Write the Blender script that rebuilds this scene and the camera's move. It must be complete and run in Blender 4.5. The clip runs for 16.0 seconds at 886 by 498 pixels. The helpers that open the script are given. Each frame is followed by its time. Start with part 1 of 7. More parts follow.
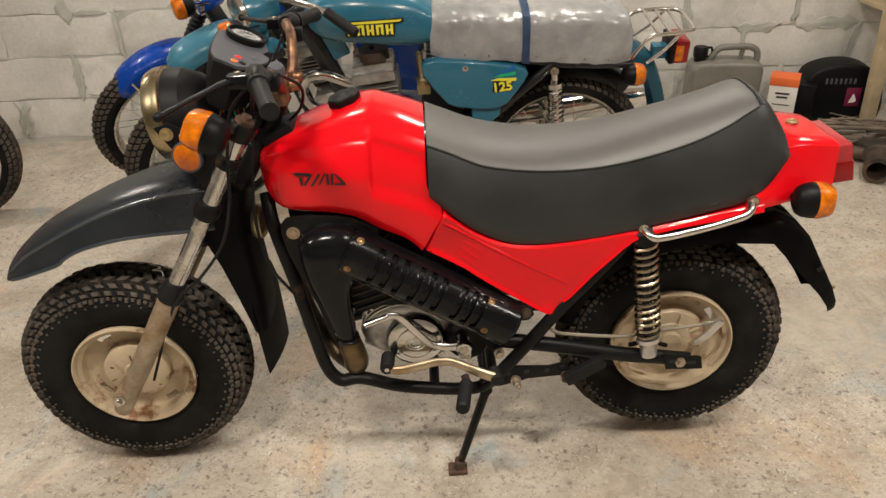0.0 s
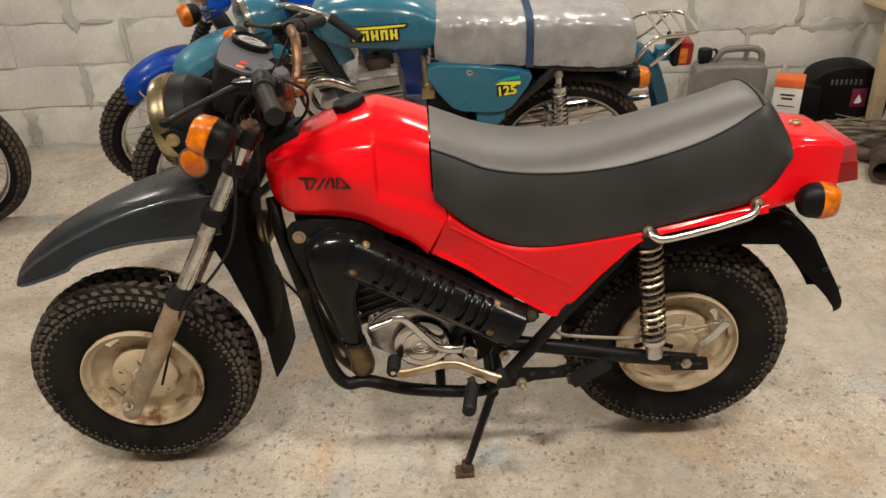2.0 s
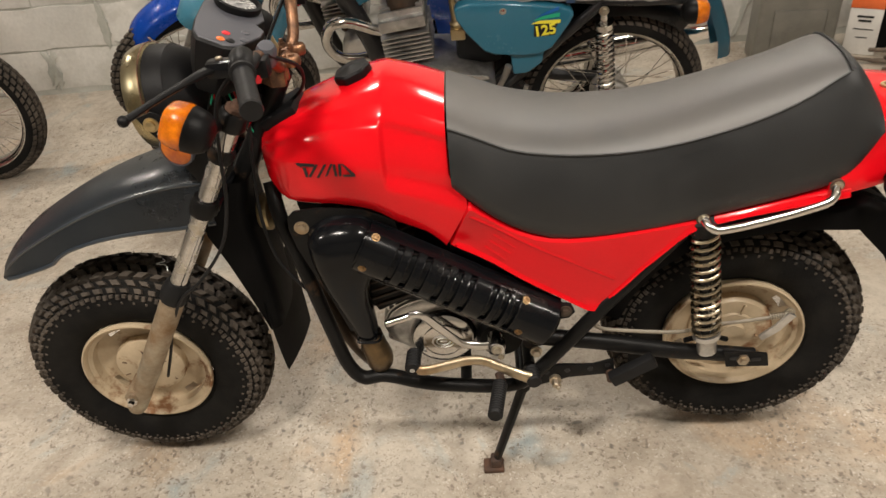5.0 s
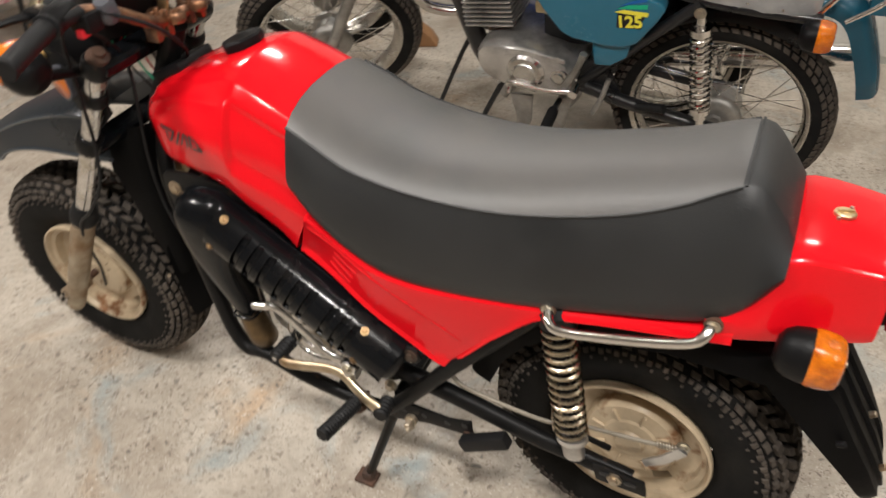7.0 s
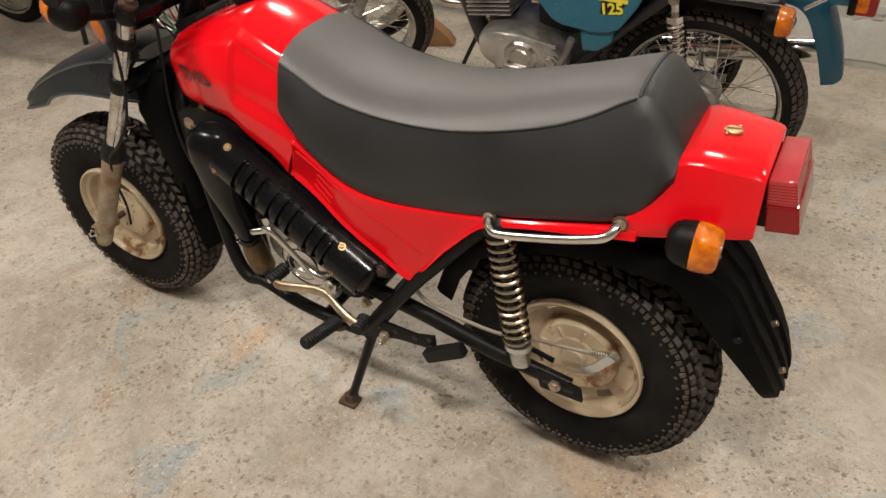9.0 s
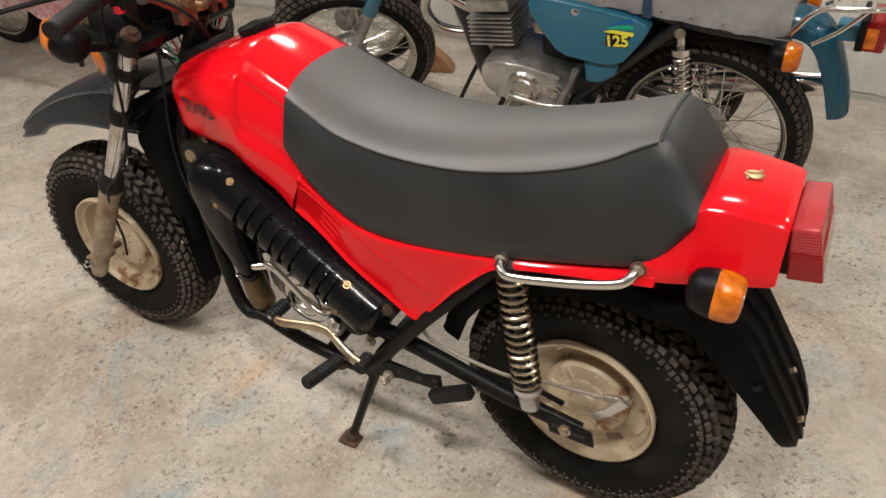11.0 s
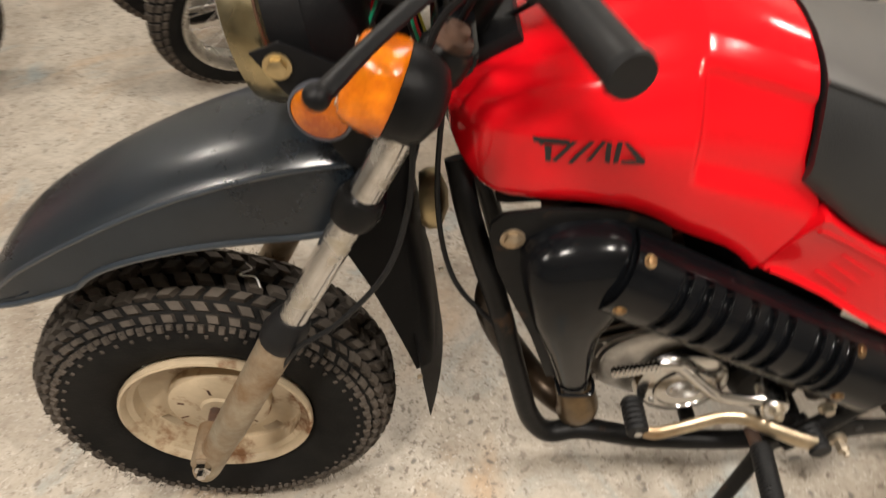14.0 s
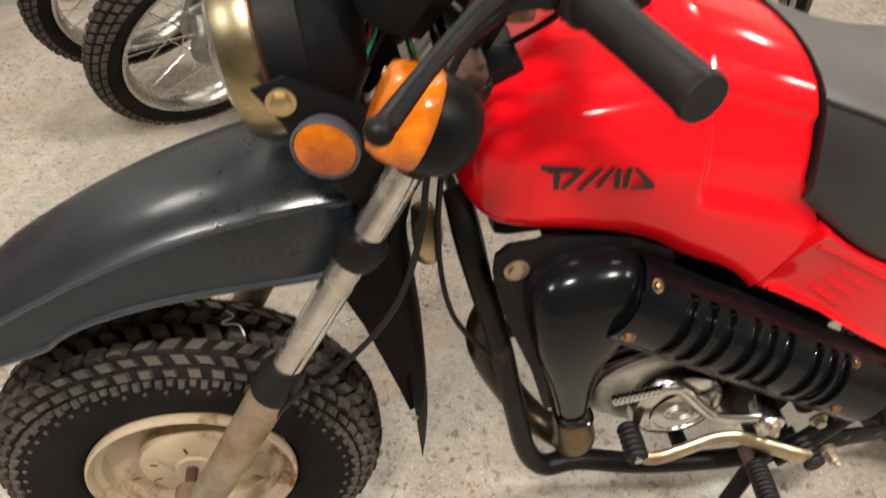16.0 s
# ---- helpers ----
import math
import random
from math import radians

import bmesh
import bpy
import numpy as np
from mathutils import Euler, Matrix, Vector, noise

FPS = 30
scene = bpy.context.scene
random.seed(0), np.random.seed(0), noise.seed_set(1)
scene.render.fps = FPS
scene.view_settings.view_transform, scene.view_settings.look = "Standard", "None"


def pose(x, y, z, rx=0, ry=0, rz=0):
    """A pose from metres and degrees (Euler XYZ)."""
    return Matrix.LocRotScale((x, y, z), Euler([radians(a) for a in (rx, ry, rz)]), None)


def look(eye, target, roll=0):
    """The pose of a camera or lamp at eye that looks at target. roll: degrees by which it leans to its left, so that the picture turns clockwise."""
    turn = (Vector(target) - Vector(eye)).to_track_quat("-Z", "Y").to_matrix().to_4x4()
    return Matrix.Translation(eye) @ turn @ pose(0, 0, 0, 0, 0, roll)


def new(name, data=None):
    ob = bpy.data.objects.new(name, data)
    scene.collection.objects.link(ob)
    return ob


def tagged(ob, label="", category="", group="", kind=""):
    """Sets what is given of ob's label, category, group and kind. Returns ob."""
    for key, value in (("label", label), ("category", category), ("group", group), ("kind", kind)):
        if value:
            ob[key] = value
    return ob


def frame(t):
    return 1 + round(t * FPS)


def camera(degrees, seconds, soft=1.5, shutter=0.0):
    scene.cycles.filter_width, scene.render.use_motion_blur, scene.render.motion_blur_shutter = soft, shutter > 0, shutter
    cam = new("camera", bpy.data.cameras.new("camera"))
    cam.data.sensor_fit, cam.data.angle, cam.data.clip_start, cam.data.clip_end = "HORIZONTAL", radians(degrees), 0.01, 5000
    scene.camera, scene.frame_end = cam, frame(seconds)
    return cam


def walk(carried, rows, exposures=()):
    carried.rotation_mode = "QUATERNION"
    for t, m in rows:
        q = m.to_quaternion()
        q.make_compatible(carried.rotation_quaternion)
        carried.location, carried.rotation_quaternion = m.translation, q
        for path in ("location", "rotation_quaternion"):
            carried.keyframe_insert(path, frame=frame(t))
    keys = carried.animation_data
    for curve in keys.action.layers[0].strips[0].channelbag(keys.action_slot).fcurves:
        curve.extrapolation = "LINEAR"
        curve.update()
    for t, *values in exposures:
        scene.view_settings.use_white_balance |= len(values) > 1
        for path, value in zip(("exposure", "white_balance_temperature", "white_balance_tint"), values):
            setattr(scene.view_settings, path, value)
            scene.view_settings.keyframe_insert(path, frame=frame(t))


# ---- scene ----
cam = camera(61.4, 16.0, shutter=0.35)
PATH = [
    (0, (-0.029, 0.133, 1.499), (0.01, 1.866, 0.501), -2.2),
    (0.5, (-0.025, 0.131, 1.5), (-0.007, 1.862, 0.498), -2.9),
    (1, (-0.028, 0.128, 1.502), (-0.02, 1.859, 0.5), -3.0),
    (1.5, (-0.026, 0.126, 1.498), (-0.017, 1.863, 0.506), -3.0),
    (2, (-0.026, 0.124, 1.499), (-0.004, 1.864, 0.513), -2.9),
    (2.5, (-0.025, 0.127, 1.499), (0.002, 1.867, 0.513), -2.9),
    (3, (-0.022, 0.134, 1.5), (0.001, 1.866, 0.5), -3.3),
    (3.5, (-0.02, 0.142, 1.499), (0.009, 1.878, 0.507), -3.8),
    (3.7, (-0.022, 0.143, 1.507), (0.017, 1.886, 0.527), -3.9),
    (5.8, (0.19, 0.616, 1.52), (-0.109, 2.156, 0.279), -9.9),
    (6, (0.254, 0.675, 1.509), (-0.093, 2.212, 0.277), -10.9),
    (6.5, (0.486, 0.817, 1.519), (-0.013, 2.291, 0.263), -10.3),
    (7, (0.681, 0.761, 1.511), (-0.038, 2.125, 0.237), -4.3),
    (7.5, (0.896, 0.627, 1.509), (0.047, 1.909, 0.231), -3.8),
    (8, (0.927, 0.575, 1.494), (0.093, 1.924, 0.275), -4.7),
    (10.3, (0.921, 0.573, 1.468), (0.109, 1.947, 0.262), -3.2),
    (10.5, (0.91, 0.582, 1.484), (0.095, 1.965, 0.291), -3.0),
    (11, (0.872, 0.605, 1.484), (0.056, 2.005, 0.312), -3.1),
    (11.5, (0.746, 0.673, 1.491), (-0.047, 2.093, 0.327), -5.1),
    (12, (0.558, 0.747, 1.502), (-0.209, 2.168, 0.321), -6.1),
    (12.5, (0.364, 0.836, 1.468), (-0.404, 2.231, 0.259), -4.7),
    (13, (0.114, 0.955, 1.45), (-0.6, 2.361, 0.22), -3.3),
    (13.5, (-0.101, 0.98, 1.426), (-0.654, 2.413, 0.145), -4.1),
    (14, (-0.396, 0.969, 1.325), (-0.42, 2.388, -0.084), -3.7),
    (14.5, (-0.493, 1.014, 1.181), (-0.298, 2.386, -0.261), -2.8),
    (15, (-0.528, 1.016, 1.149), (-0.27, 2.354, -0.315), 1.4),
    (15.5, (-0.537, 1.006, 1.2), (-0.299, 2.383, -0.231), -0.0),
    (16, (-0.478, 0.999, 1.311), (-0.306, 2.461, -0.043), -1.4),
]
walk(cam, [(t, look(eye, target, roll)) for t, eye, target, roll in PATH],
     [(0, -0.07, 6500, 10), (4.2, -0.07, 6500, 10), (5.8, 0.02, 6200, 10), (6.5, 0.04, 5950, 10), (7.1, 0.0, 6050, 10), (8, -0.16, 6350, 10), (10.5, -0.13, 6150, 10), (11.5, 0.0, 5950, 10),
      (12.5, 0.04, 5850, 10), (13.1, -0.04, 6000, 10), (13.8, 0.06, 6300, 10), (14.3, 0.22, 6350, 10), (15.1, 0.27, 6350, 10), (15.6, 0.28, 6300, 10), (16, 0.26, 6200, 10)])


# ---- world and light ----
world = bpy.data.worlds.new("world")
scene.world = world
world.use_nodes = True
world.node_tree.nodes["Background"].inputs[0].default_value = (0.02, 0.02, 0.022, 1)
world.node_tree.nodes["Background"].inputs[1].default_value = 1.0
CEIL = 2.62
LAMPS = [(-2.5, 3.2, 19), (-0.9, 3.2, 19), (0.75, 3.2, 19), (2.3, 3.2, 18), (-2.3, 0.6, 30), (-0.75, 0.6, 38), (0.8, 0.6, 38), (2.3, 0.6, 28)]
for lx, ly, watt in LAMPS:
    li = bpy.data.lights.new("batten_light", "AREA")
    li.shape, li.size, li.size_y = "RECTANGLE", 0.34, 0.10
    li.energy, li.color = watt, (1.0, 0.91, 0.80)
    lo = new("batten_light", li)
    lo.location = (lx, ly, CEIL - 0.075)
scene.view_settings.exposure = 0.0


# ---- helpers of this scene ----
def link(tree, a, b):
    tree.links.new(a, b)


def mat(name, col, rough=0.5, metal=0.0, var=0.12, scale=6.0, fine=90.0, bump=0.08, coat=0.0, col2=None, amount=0.5, spread=0.12,
        scale2=9.0, rough2=None, spec=0.5, trans=0.0, ior=1.45, bump_scale=None, metal2=None, world=False, coat_rough=0.06):
    """A procedural material: base colour with variation at two scales, a second colour in patches (wear, rust, dirt), fine relief."""
    m = bpy.data.materials.new(name)
    m.use_nodes = True
    t = m.node_tree
    p = t.nodes["Principled BSDF"]
    place = t.nodes.new("ShaderNodeNewGeometry").outputs["Position"] if world else t.nodes.new("ShaderNodeTexCoord").outputs["Object"]
    n1 = t.nodes.new("ShaderNodeTexNoise")
    n1.inputs["Scale"].default_value, n1.inputs["Detail"].default_value = scale, 5
    n2 = t.nodes.new("ShaderNodeTexNoise")
    n2.inputs["Scale"].default_value, n2.inputs["Detail"].default_value = bump_scale or fine, 3
    for n in (n1, n2):
        link(t, place, n.inputs["Vector"])
    add = t.nodes.new("ShaderNodeMath")
    add.operation = "MULTIPLY_ADD"
    link(t, n2.outputs["Fac"], add.inputs[0])
    add.inputs[1].default_value = 0.35
    link(t, n1.outputs["Fac"], add.inputs[2])
    ramp = t.nodes.new("ShaderNodeMapRange")
    ramp.inputs["From Min"].default_value, ramp.inputs["From Max"].default_value = 0.45, 0.9
    ramp.inputs["To Min"].default_value, ramp.inputs["To Max"].default_value = 1 - var, 1 + var
    link(t, add.outputs[0], ramp.inputs["Value"])
    mul = t.nodes.new("ShaderNodeVectorMath")
    mul.operation = "SCALE"
    mul.inputs[0].default_value = col
    link(t, ramp.outputs[0], mul.inputs["Scale"])
    out = mul.outputs[0]
    rr = t.nodes.new("ShaderNodeMapRange")
    rr.inputs["From Min"].default_value, rr.inputs["From Max"].default_value = 0.45, 0.9
    rr.inputs["To Min"].default_value, rr.inputs["To Max"].default_value = max(0.02, rough * 0.85), min(1, rough * 1.18)
    link(t, add.outputs[0], rr.inputs["Value"])
    rout = rr.outputs[0]
    if col2:
        n3 = t.nodes.new("ShaderNodeTexNoise")
        n3.inputs["Scale"].default_value, n3.inputs["Detail"].default_value, n3.inputs["Roughness"].default_value = scale2, 8, 0.62
        link(t, place, n3.inputs["Vector"])
        f = t.nodes.new("ShaderNodeMapRange")
        lo = 0.5 + (0.5 - amount) * 0.5
        f.inputs["From Min"].default_value, f.inputs["From Max"].default_value = lo - spread / 2, lo + spread / 2
        link(t, n3.outputs["Fac"], f.inputs["Value"])
        mx = t.nodes.new("ShaderNodeMix")
        mx.data_type = "RGBA"
        link(t, f.outputs[0], mx.inputs[0])
        link(t, out, mx.inputs[6])
        mx.inputs[7].default_value = (*col2, 1)
        out = mx.outputs[2]
        if rough2 is not None:
            mr = t.nodes.new("ShaderNodeMix")
            link(t, f.outputs[0], mr.inputs[0])
            link(t, rout, mr.inputs[2])
            mr.inputs[3].default_value = rough2
            rout = mr.outputs[0]
        if metal2 is not None:
            mm = t.nodes.new("ShaderNodeMix")
            link(t, f.outputs[0], mm.inputs[0])
            mm.inputs[2].default_value, mm.inputs[3].default_value = metal, metal2
            link(t, mm.outputs[0], p.inputs["Metallic"])
    link(t, out, p.inputs["Base Color"])
    link(t, rout, p.inputs["Roughness"])
    if metal2 is None:
        p.inputs["Metallic"].default_value = metal
    p.inputs["Coat Weight"].default_value = coat
    p.inputs["Coat Roughness"].default_value = coat_rough
    p.inputs["Specular IOR Level"].default_value = spec
    p.inputs["Transmission Weight"].default_value = trans
    p.inputs["IOR"].default_value = ior
    if bump:
        b = t.nodes.new("ShaderNodeBump")
        b.inputs["Strength"].default_value, b.inputs["Distance"].default_value = bump, 0.004
        link(t, n2.outputs["Fac"], b.inputs["Height"])
        link(t, b.outputs[0], p.inputs["Normal"])
    return m


def finish(bm, angle=38):
    bmesh.ops.recalc_face_normals(bm, faces=bm.faces)
    lim = radians(angle)
    for f in bm.faces:
        f.smooth = True
    for e in bm.edges:
        if len(e.link_faces) == 2 and e.calc_face_angle(0) > lim:
            e.smooth = False


def part(name, bm, material, parent=None, label="", angle=38):
    """Links a bmesh (or a finished mesh) as one mesh object under a thing or a part."""
    if isinstance(bm, bpy.types.Mesh):
        me = bm
    else:
        finish(bm, angle)
        me = bpy.data.meshes.new(name)
        bm.to_mesh(me)
        bm.free()
    if not me.materials:
        for m in material if isinstance(material, (list, tuple)) else (material,):
            me.materials.append(m)
    ob = new(name, me)
    if parent:
        ob.parent = parent
    if label:
        tagged(ob, label)
    return ob


def thing(name, label, category, m=None, group="", kind=""):
    ob = new(name)
    ob.empty_display_size = 0.05
    if m is not None:
        ob.matrix_basis = m
    return tagged(ob, label, category, group, kind)


def one(name, bm, material, label, category, m=None, group="", kind="", angle=38):
    """A thing that is a single mesh."""
    ob = part(name, bm, material, None, "", angle)
    if m is not None:
        ob.matrix_basis = m
    return tagged(ob, label, category, group, kind)


def smooth_path(pts, n=6):
    """Catmull-Rom through the points."""
    P = [Vector(p) for p in pts]
    if len(P) < 3:
        return P
    Q = [2 * P[0] - P[1]] + P + [2 * P[-1] - P[-2]]
    out = []
    for i in range(1, len(Q) - 2):
        a, b, c, d = Q[i - 1:i + 3]
        for k in range(n):
            u = k / n
            out.append(0.5 * (2 * b + (c - a) * u + (2 * a - 5 * b + 4 * c - d) * u * u + (3 * b - a - 3 * c + d) * u ** 3))
    out.append(P[-1])
    return out


def tube(bm, pts, r, seg=10, n=6, smooth=True, caps=True, closed=False, flat=None):
    """A round bar along a path; r may be a list (one per given point); flat: squash across (width, height) factors."""
    radii = r if isinstance(r, (list, tuple)) else None
    path = smooth_path(pts, n) if smooth and len(pts) > 2 else [Vector(p) for p in pts]
    if radii:
        m = len(pts) - 1
        rad = []
        for i in range(len(path)):
            u = i / (len(path) - 1) * m
            k = min(int(u), m - 1)
            rad.append(radii[k] + (radii[k + 1] - radii[k]) * (u - k))
    else:
        rad = [r] * len(path)
    t0 = (path[1] - path[0]).normalized()
    ref = Vector((0, 0, 1)) if abs(t0.z) < 0.9 else Vector((1, 0, 0))
    nrm = (ref - t0 * ref.dot(t0)).normalized()
    rings = []
    N = len(path)
    for i, p in enumerate(path):
        if closed:
            t = (path[(i + 1) % N] - path[i - 1]).normalized()
        else:
            t = (path[min(i + 1, N - 1)] - path[max(i - 1, 0)]).normalized()
        nrm = (nrm - t * nrm.dot(t)).normalized()
        b = t.cross(nrm)
        fx, fy = flat or (1, 1)
        rings.append([bm.verts.new(p + (nrm * math.cos(2 * math.pi * k / seg) * fy + b * math.sin(2 * math.pi * k / seg) * fx) * rad[i]) for k in range(seg)])
    for i in range(N if closed else N - 1):
        A, B = rings[i], rings[(i + 1) % N]
        for k in range(seg):
            bm.faces.new((A[k], A[(k + 1) % seg], B[(k + 1) % seg], B[k]))
    if caps and not closed:
        bm.faces.new(rings[0][::-1])
        bm.faces.new(rings[-1])
    return bm


def lathe(bm, prof, seg=48, axis="y", at=(0, 0, 0), closed=False, a0=0.0, a1=360.0):
    """Turns a profile of (radius, along) round an axis through at."""
    at = Vector(at)
    full = abs(a1 - a0) > 359.9
    cols = []
    steps = seg if full else seg + 1
    for k in range(steps):
        a = radians(a0 + (a1 - a0) * k / seg)
        c, s = math.cos(a), math.sin(a)
        col = []
        for r, h in prof:
            v = {"y": (r * c, h, r * s), "z": (r * c, r * s, h), "x": (h, r * c, r * s)}[axis]
            col.append(bm.verts.new(at + Vector(v)))
        cols.append(col)
    m = len(prof)
    for k in range(seg):
        A, B = cols[k], cols[(k + 1) % steps]
        for i in range(m if closed else m - 1):
            j = (i + 1) % m
            bm.faces.new((A[i], A[j], B[j], B[i]))
    bmesh.ops.remove_doubles(bm, verts=bm.verts, dist=1e-5)
    return bm


def box(bm, size, at=(0, 0, 0), bev=0.0, seg=2, m=None):
    mtx = Matrix.Translation(at) @ (m or Matrix()) @ Matrix.Diagonal((*size, 1))
    vs = bmesh.ops.create_cube(bm, size=1, matrix=mtx)["verts"]
    if bev:
        es = list({e for v in vs for e in v.link_edges})
        bmesh.ops.bevel(bm, geom=es, offset=bev, segments=seg, profile=0.6, affect="EDGES")
    return bm


def loft(bm, rings, caps=True, closed=True):
    """Skins rings of equal length."""
    R = [[bm.verts.new(p) for p in ring] for ring in rings]
    n = len(R[0])
    for A, B in zip(R, R[1:]):
        for k in range(n if closed else n - 1):
            j = (k + 1) % n
            bm.faces.new((A[k], A[j], B[j], B[k]))
    if caps and closed:
        bm.faces.new(R[0][::-1])
        bm.faces.new(R[-1])
    return bm


def slab(bm, poly, y0, y1, bev=0.0, seg=2):
    """A polygon of (x, z) given thickness along y."""
    a = [bm.verts.new((x, y0, z)) for x, z in poly]
    b = [bm.verts.new((x, y1, z)) for x, z in poly]
    n = len(poly)
    fs = [bm.faces.new(a), bm.faces.new(b[::-1])]
    for k in range(n):
        j = (k + 1) % n
        fs.append(bm.faces.new((a[k], b[k], b[j], a[j])))
    bmesh.ops.recalc_face_normals(bm, faces=fs)
    if bev:
        es = [e for e in bm.edges if e.verts[0] in a + b and e.verts[1] in a + b and e.is_manifold and e.calc_face_angle(0) > 0.6]
        bmesh.ops.bevel(bm, geom=es, offset=bev, segments=seg, profile=0.6, affect="EDGES")
    return bm


def bm_new():
    return bmesh.new()


def curve_pts(pts, n=8):
    """Smooth curve through (x, z) points as a list of pairs."""
    return [(p.x, p.z) for p in smooth_path([(x, 0, z) for x, z in pts], n)]


def interp(stations, x):
    """Smooth interpolation of rows (x, a, b, ...) at x."""
    xs = [s[0] for s in stations]
    if x <= xs[0]:
        return stations[0][1:]
    if x >= xs[-1]:
        return stations[-1][1:]
    i = min(max(k for k in range(len(xs)) if xs[k] <= x), len(xs) - 2)
    h = xs[i + 1] - xs[i]
    u = (x - xs[i]) / h
    p, q = stations[i], stations[i + 1]
    o, r = stations[max(i - 1, 0)], stations[min(i + 2, len(xs) - 1)]
    out = []
    for j in range(1, len(p)):
        m0, m1 = (q[j] - o[j]) / (q[0] - o[0]), (r[j] - p[j]) / (r[0] - p[0])
        out.append((1 + 2 * u) * (1 - u) ** 2 * p[j] + u * u * (3 - 2 * u) * q[j] + h * (u * (1 - u) ** 2 * m0 - u * u * (1 - u) * m1))
    return tuple(out)


def bolt(parent, at, r=0.011, h=0.006, direction=(0, -1, 0), material=None, name="bolt", washer=True):
    bm = bm_new()
    if washer:
        lathe(bm, [(0, 0), (r, 0), (r, h * 0.3), (0, h * 0.3)], 16, "z")
    lathe(bm, [(0, 0), (r * 0.68, 0), (r * 0.68, h * 0.9), (r * 0.55, h), (0, h)], 6 if washer else 14, "z")
    q = Vector((0, 0, 1)).rotation_difference(Vector(direction)).to_matrix().to_4x4()
    bmesh.ops.transform(bm, matrix=Matrix.Translation(at) @ q, verts=bm.verts)
    return part(name, bm, material or M_BOLT, parent)


def coil(bm, a, b, R, r, turns, seg=7, per=16):
    a, b = Vector(a), Vector(b)
    d = (b - a).normalized()
    u = d.orthogonal().normalized()
    w = d.cross(u)
    n = int(turns * per)
    pts = [a + (b - a) * (k / n) + (u * math.cos(2 * math.pi * k / per) + w * math.sin(2 * math.pi * k / per)) * R for k in range(n + 1)]
    return tube(bm, pts, r, seg, smooth=False)


def rod(bm, a, b, r, seg=12, prof=None):
    """A straight bar from a to b; prof: rows (fraction, radius)."""
    a, b = Vector(a), Vector(b)
    prof = prof or [(0, r), (1, r)]
    t = (b - a)
    q = Vector((0, 0, 1)).rotation_difference(t.normalized()).to_matrix().to_4x4()
    tmp = bm_new()
    lathe(tmp, [(0, prof[0][0] * t.length)] + [(rr, f * t.length) for f, rr in prof] + [(0, prof[-1][0] * t.length)], seg, "z")
    bmesh.ops.transform(tmp, matrix=Matrix.Translation(a) @ q, verts=tmp.verts)
    me = bpy.data.meshes.new("tmp")
    tmp.to_mesh(me)
    tmp.free()
    bm.from_mesh(me)
    bpy.data.meshes.remove(me)
    return bm

# ---- materials ----
M_RED = mat("red_paint", (0.72, 0.004, 0.010), 0.15, var=0.05, scale=4, coat=0.3, bump=0.004, fine=160, spec=0.25)
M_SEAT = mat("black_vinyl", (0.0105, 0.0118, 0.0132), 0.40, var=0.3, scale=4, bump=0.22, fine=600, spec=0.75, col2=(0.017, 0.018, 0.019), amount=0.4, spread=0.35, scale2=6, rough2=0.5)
# seat top: lighter copy of the flank's vinyl, sheen painted into its colour
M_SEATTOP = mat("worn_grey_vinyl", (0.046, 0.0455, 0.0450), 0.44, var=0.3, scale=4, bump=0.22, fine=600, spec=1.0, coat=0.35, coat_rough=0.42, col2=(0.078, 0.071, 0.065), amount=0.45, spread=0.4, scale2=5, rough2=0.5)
M_RUBBER = mat("tyre_rubber", (0.008, 0.0078, 0.0076), 0.82, var=0.3, scale=8, bump=0.25, fine=220, col2=(0.020, 0.0185, 0.0165), amount=0.34, spread=0.3, rough2=0.9, spec=0.15)
M_TREAD = mat("tread_rubber", (0.022, 0.020, 0.018), 0.8, var=0.4, scale=14, bump=0.3, fine=200, col2=(0.12, 0.10, 0.082), amount=0.55, spread=0.45, rough2=0.92, spec=0.15)
M_RIM = mat("beige_rim_paint", (0.50, 0.40, 0.27), 0.40, var=0.15, scale=8, bump=0.06, col2=(0.20, 0.095, 0.04), amount=0.30, spread=0.1, scale2=13, rough2=0.75, coat=0.15)
M_BLACK = mat("black_enamel", (0.0045, 0.005, 0.006), 0.17, var=0.25, scale=7, bump=0.04, coat=0.12, col2=(0.014, 0.012, 0.011), amount=0.22, spread=0.2, rough2=0.32, spec=0.2)
M_FRAME = mat("black_frame_paint", (0.007, 0.0068, 0.0068), 0.40, var=0.3, scale=12, bump=0.1, col2=(0.07, 0.04, 0.022), amount=0.16, spread=0.12, scale2=18, rough2=0.75, spec=0.2)
M_PLASTIC = mat("dark_plastic", (0.020, 0.028, 0.038), 0.27, var=0.2, scale=5, bump=0.05, fine=260, spec=1.0, coat=0.6, coat_rough=0.22, col2=(0.032, 0.043, 0.056), amount=0.4, spread=0.3, scale2=6, rough2=0.40)
M_PLBLACK = mat("black_plastic", (0.0055, 0.0055, 0.006), 0.46, var=0.2, scale=6, bump=0.1, fine=260, spec=0.2)
M_CHROME = mat("chrome", (0.72, 0.70, 0.67), 0.12, 1.0, var=0.1, scale=10, bump=0.02, col2=(0.30, 0.17, 0.09), amount=0.12, spread=0.1, scale2=30, rough2=0.6, metal2=0.3)
M_STANCHION = mat("fork_tube_steel", (0.62, 0.61, 0.60), 0.16, 1.0, var=0.2, scale=12, bump=0.05, col2=(0.42, 0.35, 0.22), amount=0.24, spread=0.25, scale2=16, rough2=0.55, metal2=0.5)
